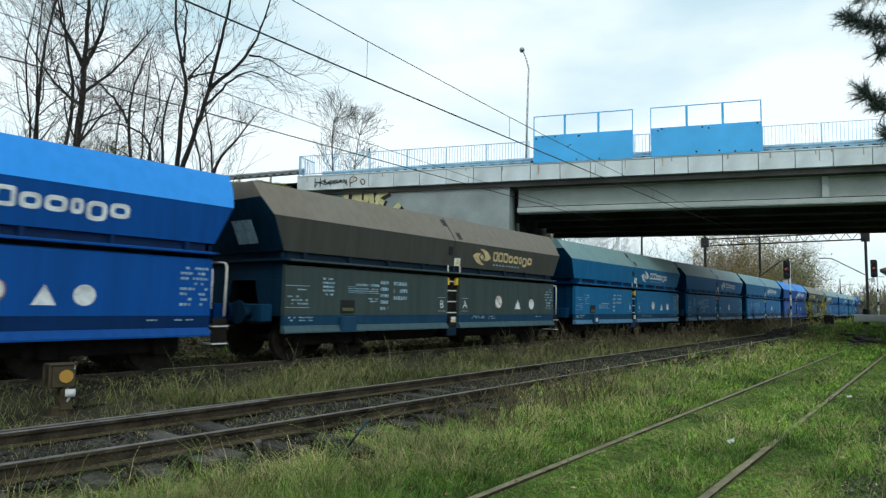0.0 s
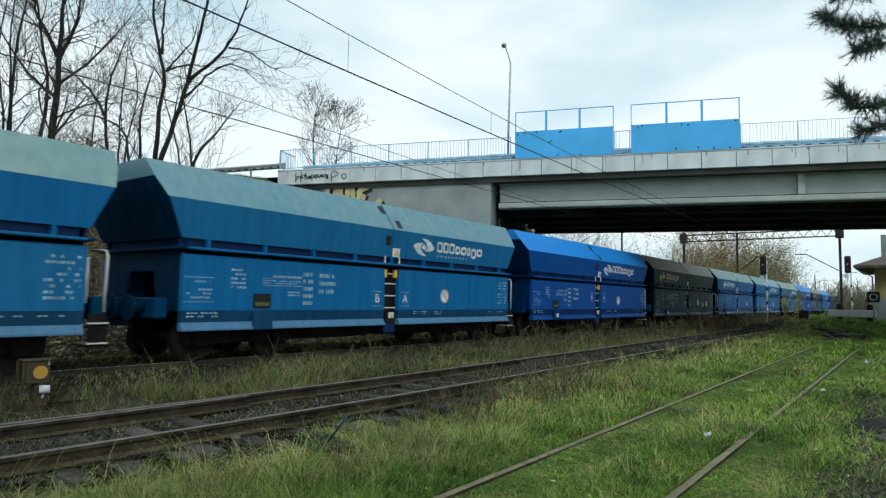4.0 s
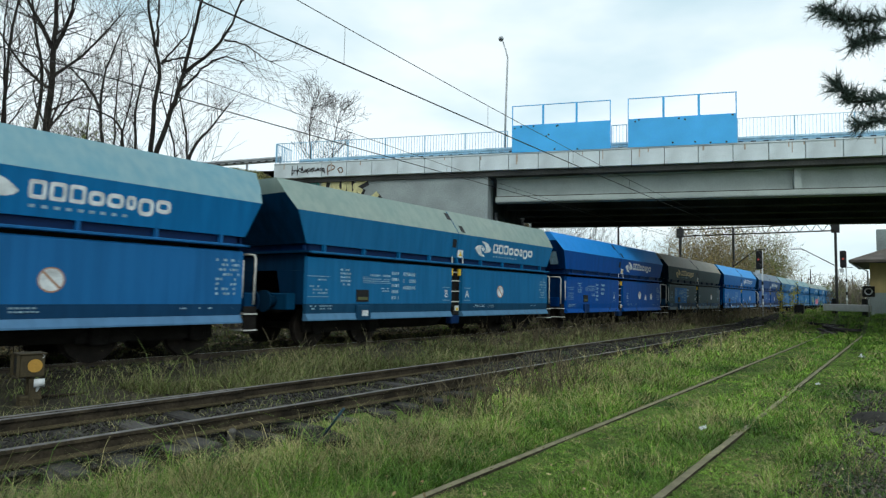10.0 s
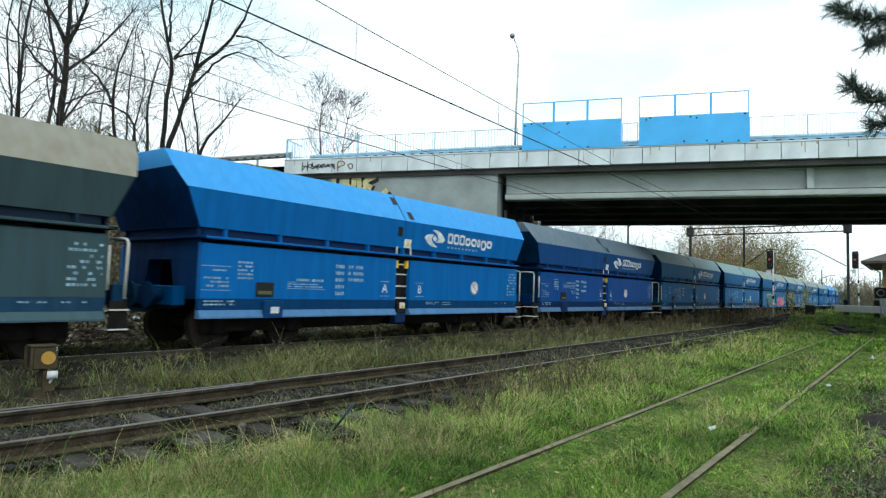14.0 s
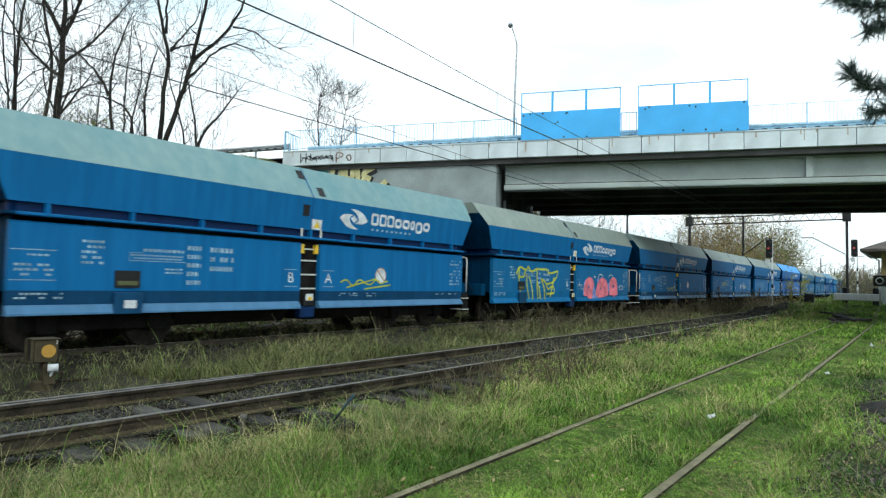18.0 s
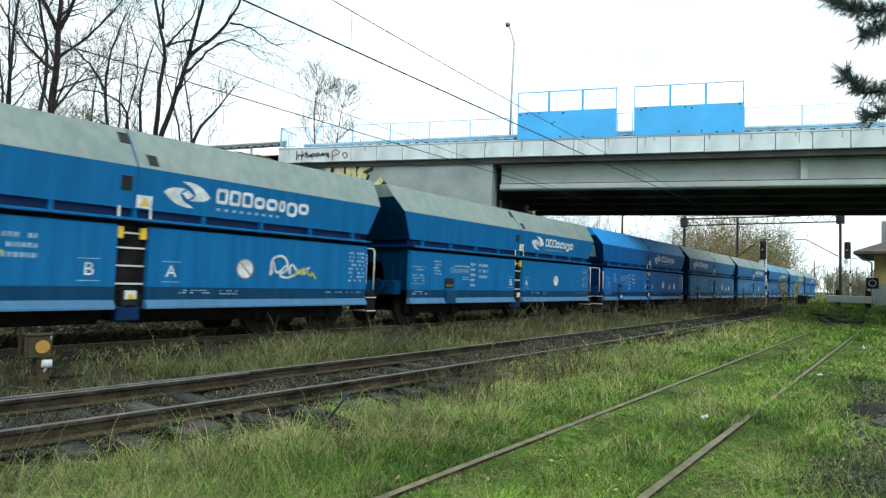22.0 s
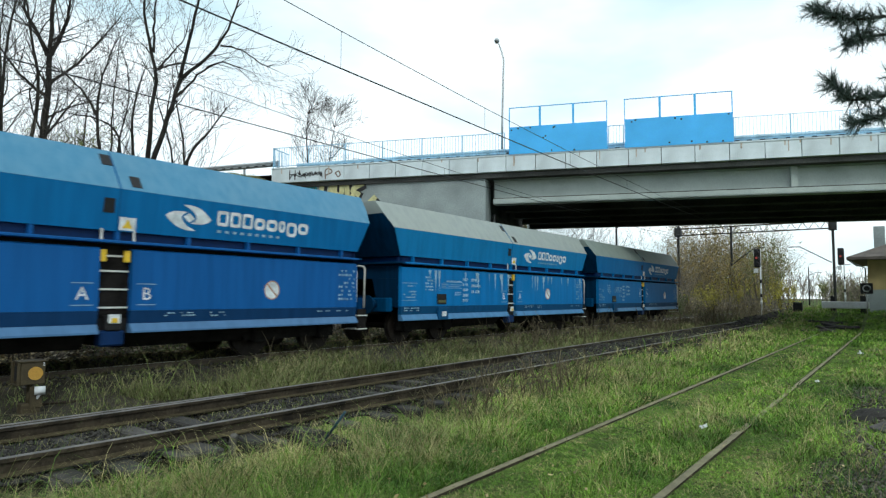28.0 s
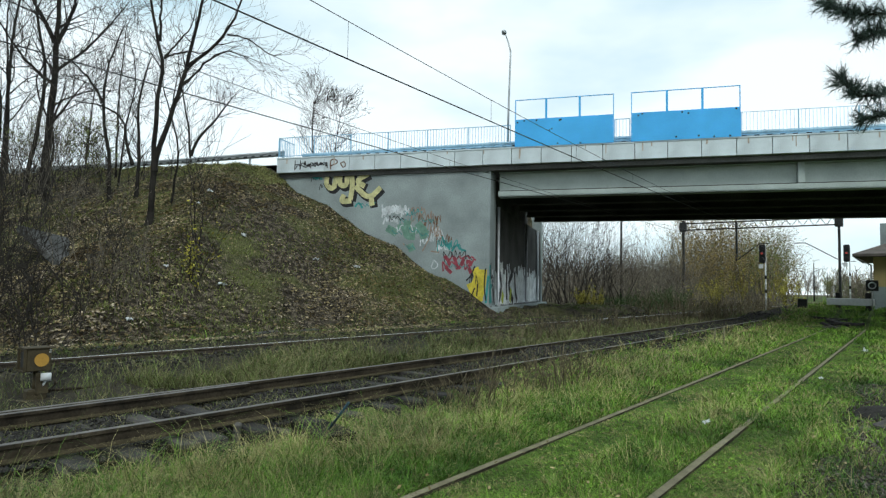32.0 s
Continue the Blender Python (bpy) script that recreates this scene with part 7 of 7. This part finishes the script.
def strokes_mesh(strokes, width, to3, step=0.0004):
    bm = bmesh.new()
    for j, s in enumerate(strokes):
        for k, q in enumerate(ribbon(s, width)):
            bm.faces.new([bm.verts.new(to3(a, b, j * step + k * 0.00005)) for a, b in q])
    return bm


def scribble(rng, cx, cz, w, h, n):
    """A looping hand-drawn line that fills a patch."""
    return [(cx + w * (-0.5 + (i + 0.5) / n) + rng.uniform(-0.25, 0.25) * w / 2.5, cz + h * 0.5 * (1 if i % 2 else -1) * rng.uniform(0.45, 1.0)) for i in range(n)]


def spray(name, rgb):
    return mat(name, rgb, 0.75, 0, 0.3, 3, 14, 0.05)


SPRAY = {k: spray("spray_" + k, c) for k, c in dict(yellow=(0.55, 0.52, 0.27), white=(0.55, 0.58, 0.60), green=(0.15, 0.27, 0.21), teal=(0.05, 0.25, 0.24), red=(0.26, 0.05, 0.07), ochre=(0.30, 0.22, 0.17), lemon=(0.55, 0.45, 0.05), black=(0.02, 0.02, 0.022), brown=(0.14, 0.08, 0.05), lime=(0.42, 0.47, 0.05), pink=(0.75, 0.20, 0.25), violet=(0.22, 0.30, 0.62)).items()}
TAG = {
    "yellow": [[(-8.53, 6.95), (-8.61, 6.51), (-8.33, 6.21), (-8.02, 6.36), (-8.01, 7.0)], [(-7.8, 6.98), (-7.86, 6.48), (-7.58, 6.31), (-7.34, 6.59), (-7.44, 6.98)], [(-7.19, 7.0), (-7.11, 6.33), (-7.22, 5.65)], [(-6.25, 6.93), (-6.98, 6.58), (-6.44, 6.31)], [(-6.97, 6.33), (-6.22, 5.63), (-5.58, 6.22)], [(-7.57, 5.91), (-7.76, 5.54), (-7.16, 5.59)], [(-6.09, 5.75), (-6.02, 5.31)]],
    "white": [[(-5.49, 5.36), (-5.41, 4.69), (-5.23, 5.42), (-5.09, 4.68), (-4.91, 5.47), (-4.7, 4.74), (-4.52, 5.34), (-4.32, 4.85)]],
    "green": [[(-5.21, 4.2), (-4.75, 3.95)], [(-4.12, 4.55), (-4.24, 3.77), (-3.73, 3.76)], [(-3.62, 4.42), (-3.11, 3.87), (-3.48, 3.76)], [(-3.98, 3.4), (-3.84, 3.05)]],
    "teal": [[(-2.36, 3.75), (-2.11, 3.16), (-1.87, 3.63), (-1.98, 3.16)], [(-1.86, 3.04), (-1.56, 3.45), (-1.44, 2.98), (-1.14, 3.04)], [(-9.39, 6.92), (-9.1, 6.72), (-8.9, 7.0), (-8.83, 6.71)], [(-6.95, 5.27), (-6.75, 5.52), (-6.54, 5.2)], [(-0.16, 0.6), (-0.05, 1.89)]],
    "red": [[(-2.22, 2.81), (-1.91, 2.51), (-2.27, 2.1), (-1.85, 1.99)], [(-1.74, 2.75), (-1.49, 2.11), (-1.25, 2.69)], [(-1.13, 2.57), (-0.83, 2.51), (-1.13, 2.17), (-0.88, 1.99)]],
    "ochre": [[(-2.92, 4.23), (-2.98, 3.64), (-3.34, 3.04)], [(-2.74, 4.46), (-2.71, 3.87)], [(-4.1, 3.29), (-4.36, 3.41)], [(-2.91, 3.04), (-2.47, 2.98)]],
    "lemon": [[(-0.71, 2.23), (-0.53, 1.88), (-0.76, 1.3)], [(-0.29, 2.17), (-0.34, 1.42), (-0.51, 0.73)], [(-0.94, 1.53), (-0.63, 0.84), (-0.4, 0.62)]],
}
wall_at = lambda a, b, e: (a, 0.327 - e, b)
out_at = lambda a, b, e: (a, 0.3285 - e * 0.3, b)
part("graffiti", strokes_mesh([[(a + 0.11, b - 0.10) for a, b in q] for q in TAG["yellow"]], 0.40, out_at), SPRAY["black"], bridge, "black shadow of a sprayed tag")
rg = random.Random(21)
part("graffiti", strokes_mesh([scribble(rg, -4.9, 5.05, 1.1, 0.85, 15), scribble(rg, -5.0, 4.6, 0.8, 0.5, 9)], 0.085, lambda a, b, e: (a, 0.3265 - e, b)), SPRAY["white"], bridge, "white scribbled tag on the wing wall")
part("graffiti", strokes_mesh([scribble(rg, -3.75, 5.0, 0.9, 0.7, 9), scribble(rg, -4.0, 4.55, 1.2, 0.45, 10), scribble(rg, -6.3, 5.35, 0.9, 0.35, 8), scribble(rg, -9.1, 6.85, 0.7, 0.35, 9), scribble(rg, -2.85, 4.5, 0.6, 0.6, 7)], 0.032, lambda a, b, e: (a, 0.3258 - e, b)), SPRAY["teal"], bridge, "thin dark curly tags on the wing wall")
part("graffiti", strokes_mesh([scribble(rg, -3.9, 4.1, 1.8, 0.75, 9)], 0.2, lambda a, b, e: (a, 0.3264 - e, b)), SPRAY["green"], bridge, "green filled letters on the wing wall")
part("graffiti", strokes_mesh([scribble(rg, -3.9, 4.1, 2.0, 0.9, 13), scribble(rg, -2.6, 3.9, 0.8, 1.3, 9)], 0.04, lambda a, b, e: (a, 0.3252 - e, b)), SPRAY["white"], bridge, "white outlines over green letters")
for key, wd, e0, shapes in (("ochre", 0.04, 0.3243, ((-3.3, 4.75, 1.3, 0.9, 17), (-2.9, 4.1, 1.2, 1.2, 15), (-3.6, 5.1, 1.0, 0.5, 11))), ("white", 0.05, 0.3238, ((-4.6, 5.1, 1.3, 0.8, 19), (-3.1, 3.6, 0.9, 0.8, 12), (-2.3, 3.2, 0.8, 0.7, 10))), ("brown", 0.035, 0.3233, ((-3.0, 4.5, 1.4, 1.2, 18), (-2.2, 3.6, 0.9, 1.0, 13))), ("black", 0.035, 0.3229, ((-9.2, 6.8, 0.6, 0.45, 9), (-8.7, 6.4, 0.6, 0.5, 8), (-1.6, 2.9, 1.5, 0.8, 15), (-0.75, 1.8, 0.5, 1.3, 9), (-4.7, 4.7, 0.9, 0.5, 9))), ("teal", 0.045, 0.3225, ((-2.0, 3.35, 1.2, 0.9, 15),))):
    part("graffiti", strokes_mesh([scribble(rg, *q) for q in shapes], wd, lambda a, b, e, e0=e0: (a, e0 - e, b), 0.00002), SPRAY[key], bridge, "tangled thin " + key + " sprayed lines")
part("graffiti", strokes_mesh([scribble(rg, -1.55, 2.4, 1.7, 0.9, 14), scribble(rg, -1.3, 2.75, 1.3, 0.4, 9)], 0.07, lambda a, b, e: (a, 0.3262 - e, b)), SPRAY["red"], bridge, "dark red curly tag on the wing wall")
for key, w in (("yellow", 0.27), ("white", 0.09), ("green", 0.36), ("teal", 0.10), ("red", 0.17), ("ochre", 0.06), ("lemon", 0.36)):
    part("graffiti", strokes_mesh(TAG[key], w, lambda a, b, e: (a, 0.322 - e, b)), SPRAY[key], bridge, key + " sprayed tag on the wing wall")
part("graffiti", strokes_mesh([[(s - 0.25, z + 0.1), (s, z - 0.2), (s + 0.2, z + 0.15), (s + 0.3, z - 0.15)] for s, z in ((-4.7, 4.0), (-3.8, 4.1), (-3.3, 3.9), (-1.9, 2.4), (-1.3, 2.4), (-4.0, 3.3), (-3.2, 4.6), (-4.0, 4.9))], 0.035, lambda a, b, e: (a, 0.314 - e, b)), SPRAY["teal"], bridge, "thin tangled sprayed lines")
part("graffiti", strokes_mesh([[(-2.74, 2.62), (-2.49, 2.38), (-2.73, 2.13), (-2.97, 2.38), (-2.74, 2.62)]], 0.05, wall_at), SPRAY["white"], bridge, "white sprayed ring")
part("graffiti", strokes_mesh([[(-1.12, 1.64), (-0.88, 1.88), (-0.71, 2.34)], [(-0.7, 1.3), (-0.93, 0.72)], [(-0.18, 2.23), (-0.26, 1.42), (-0.15, 0.7)], [(-0.55, 1.5), (-0.6, 0.9)]], 0.06, lambda a, b, e: (a, 0.312 - e, b)), SPRAY["black"], bridge, "black outlines of a yellow tag")
part("graffiti", strokes_mesh([[(-10.22, 7.70), (-10.23, 7.2)], [(-9.91, 7.7), (-9.92, 7.2)], [(-10.21, 7.47), (-9.9, 7.46)], [(-9.66, 7.66), (-9.58, 7.34), (-9.38, 7.58), (-9.3, 7.26)], [(-9.1, 7.57), (-8.88, 7.31), (-8.75, 7.62), (-8.61, 7.23), (-8.41, 7.54)]] + [scribble(random.Random(3), -9.1, 7.45, 1.6, 0.46, 17), scribble(random.Random(5), -9.5, 7.4, 1.6, 0.3, 12)], 0.05, lambda a, b, e: (a, -0.008 - e, b)), SPRAY["black"], bridge, "black tag sprayed on the fascia")
part("graffiti", strokes_mesh([[(-8.19, 7.15), (-8.24, 7.7), (-7.8, 7.62), (-7.89, 7.37), (-8.2, 7.34)], [(-7.66, 7.44), (-7.46, 7.56), (-7.34, 7.31), (-7.61, 7.19), (-7.66, 7.44)]], 0.06, lambda a, b, e: (a, -0.008 - e, b)), SPRAY["brown"], bridge, "brown tag sprayed on the fascia")
# whitewashed drips on the dark abutment
rg = random.Random(4)
bm = bmesh.new()
for i in range(80):
    d = 1.65 + i * 0.19
    z1 = 2.35 + rg.uniform(-0.35, 0.35)
    bm.faces.new([bm.verts.new(q) for q in ((-0.014, d, 0.43 + rg.uniform(0, 0.1)), (-0.014, d + 0.186, 0.43 + rg.uniform(0, 0.1)), (-0.014, d + 0.186, z1), (-0.014, d, z1 + rg.uniform(-0.1, 0.1)))])
part("whitewash", bm, mat("whitewash_streaks", (0.72, 0.78, 0.80), 0.85, 0, 0.4, 1.5, 12, 0.1), bridge, "pale streaky paint band on the abutment")
part("graffiti", strokes_mesh([[(0.45, 0.6), (0.45, 2.4)], [(0.75, 0.6), (0.72, 1.5)]], 0.3, lambda a, b, e: (0.004 + e, a, b)), SPRAY["teal"], bridge, "teal block of a sprayed tag")
part("graffiti", strokes_mesh([[(0.6, 2.5), (0.6, 1.7), (1.1, 2.0), (1.0, 1.1), (1.2, 0.5)], [(1.35, 2.2), (1.3, 0.9), (1.5, 0.5)]], 0.16, lambda a, b, e: (0.007 + e, a, b)), SPRAY["black"], bridge, "jagged black letters on the wall end")
part("graffiti", strokes_mesh([[(1.0, 2.2), (1.2, 1.3)], [(0.8, 1.3), (1.0, 0.7)]], 0.2, lambda a, b, e: (0.0055 + e, a, b)), SPRAY["white"], bridge, "white fill of a sprayed tag")
side_at = lambda a, b, e: (-0.010 + e, a, b)
part("graffiti", strokes_mesh([[(2.4, 2.4), (3.4, 1.5), (2.6, 0.6)], [(6.4, 2.2), (4.9, 1.5), (6.6, 0.6)], [(4.6, 2.3), (4.7, 0.7)], [(7.0, 2.3), (7.2, 1.2), (7.8, 0.6)], [(10.5, 2.2), (11.2, 1.2), (10.8, 0.7)]], 0.42, side_at), SPRAY["black"], bridge, "bold black letters sprayed on the abutment")
part("graffiti", strokes_mesh([[(3.4, 0.6), (3.7, 1.1)], [(5.6, 0.6), (5.9, 1.3)]], 0.5, lambda a, b, e: (-0.006 + e, a, b)), SPRAY["lime"], bridge, "lime accents of a sprayed tag")

# tags on the wagons
def wagon_tag(w, strokes, width, key, label, x=1.458):
    part("graffiti", strokes_mesh(strokes, width, lambda a, b, e: (x + e, a, b)), SPRAY[key], w, label)


# a line that runs along the tops of the letters, with loops and drips below it
lime = [[(-4.3, 1.55), (-4.1, 1.85), (-3.63, 1.68), (-3.5, 1.87), (-3.45, 1.74), (-3.25, 1.64), (-2.91, 1.79), (-2.72, 1.75), (-2.09, 1.78), (-2.09, 1.62), (-1.56, 1.68), (-1.34, 1.74), (-1.34, 1.59), (-1.6, 1.36), (-1.9, 1.28), (-2.24, 1.25), (-2.38, 1.41), (-2.6, 1.43)],
        [(-2.6, 1.43), (-2.4, 1.2), (-2.28, 0.94), (-2.3, 0.68)], [(-2.89, 1.76), (-2.89, 1.2), (-2.8, 0.68)], [(-2.86, 1.3), (-2.7, 1.05), (-2.63, 0.72)], [(-3.45, 1.5), (-3.2, 1.08), (-3.18, 0.66)], [(-3.61, 1.6), (-3.61, 1.25), (-3.43, 0.76)], [(-4.1, 1.8), (-4.15, 1.3), (-3.95, 0.9), (-4.0, 0.7)],
        [(-2.2, 1.24), (-2.1, 1.05), (-1.75, 1.2), (-1.59, 1.13), (-1.58, 0.91), (-1.95, 0.95), (-2.2, 0.9)], [(-1.62, 1.5), (-1.72, 1.2), (-1.9, 0.8)], [(-4.2, 1.5), (-3.8, 1.45), (-3.7, 1.7)]]
wagon_tag(TRAIN[16], lime, 0.07, "lime", "lime green outline tag with drips")
# three fat rounded masses over a violet ground
pink = [[(1.1, 0.82), (1.12, 1.3), (1.45, 1.42), (1.8, 1.32), (1.5, 1.0), (1.25, 0.86), (1.75, 0.80)], [(2.2, 0.82), (2.3, 1.15), (2.6, 1.42), (3.0, 1.38), (3.2, 1.2), (3.2, 0.82)], [(2.35, 0.9), (3.1, 0.95)], [(2.6, 1.2), (2.9, 1.15)], [(3.65, 0.84), (3.62, 1.42), (4.1, 1.46), (4.24, 1.2), (4.24, 0.84)], [(3.8, 1.1), (4.1, 0.85)]]
wagon_tag(TRAIN[16], [[(1.05, 0.85), (1.05, 1.35), (1.9, 1.4), (1.95, 0.9)], [(1.5, 0.85), (2.4, 0.8)], [(2.25, 1.35), (2.45, 1.4)], [(3.4, 1.35), (3.5, 1.0)]], 0.34, "violet", "violet ground of a sprayed tag")
wagon_tag(TRAIN[16], pink, 0.33, "pink", "bold pink sprayed tag", 1.466)
loop = [(2.55 + 0.25 * math.cos(a), 1.56 + 0.14 * math.sin(a)) for a in np.linspace(0, math.pi, 9)]
wagon_tag(TRAIN[16], [[(0.55, 1.22), (0.75, 1.3), (0.6, 1.08), (0.85, 1.05)], [(4.5, 1.15), (4.65, 1.3), (4.6, 1.05)], [(4.75, 1.25), (5.0, 1.25), (5.0, 1.05), (4.75, 1.05)], loop, [(y + 1.1, z) for y, z in loop], [(1.85, 1.56), (1.95, 1.62), (2.05, 1.56)]], 0.035, "white", "small white sprayed marks", 1.472)
for i, y0, z0 in ((18, -3.6, 1.55), (15, 0.9, 1.2), (17, -1.9, 1.15)):
    wagon_tag(TRAIN[i], [[(y0 + k * 0.2, z0 + 0.12 * math.sin(k * 2.4)) for k in range(9)], [(y0 + 0.2, z0 - 0.12), (y0 + 1.2, z0 + 0.1)], [(y0 + 0.8, z0 - 0.15), (y0 + 1.7, z0 - 0.05)]], 0.035, "lime", "thin yellow-green scribbled tag")
wagon_tag(TRAIN[18], [scribble(random.Random(9), 3.35, 1.42, 1.1, 0.5, 9), [(2.9, 1.3), (2.85, 1.6), (3.2, 1.7), (3.35, 1.4), (3.0, 1.25), (3.5, 1.2), (3.9, 1.45)]], 0.05, "white", "looping white tag")
wagon_tag(TRAIN[18], [scribble(random.Random(11), 3.8, 1.35, 0.8, 0.3, 7)], 0.045, "lime", "yellow-green tag over a white one", 1.466)
motions()
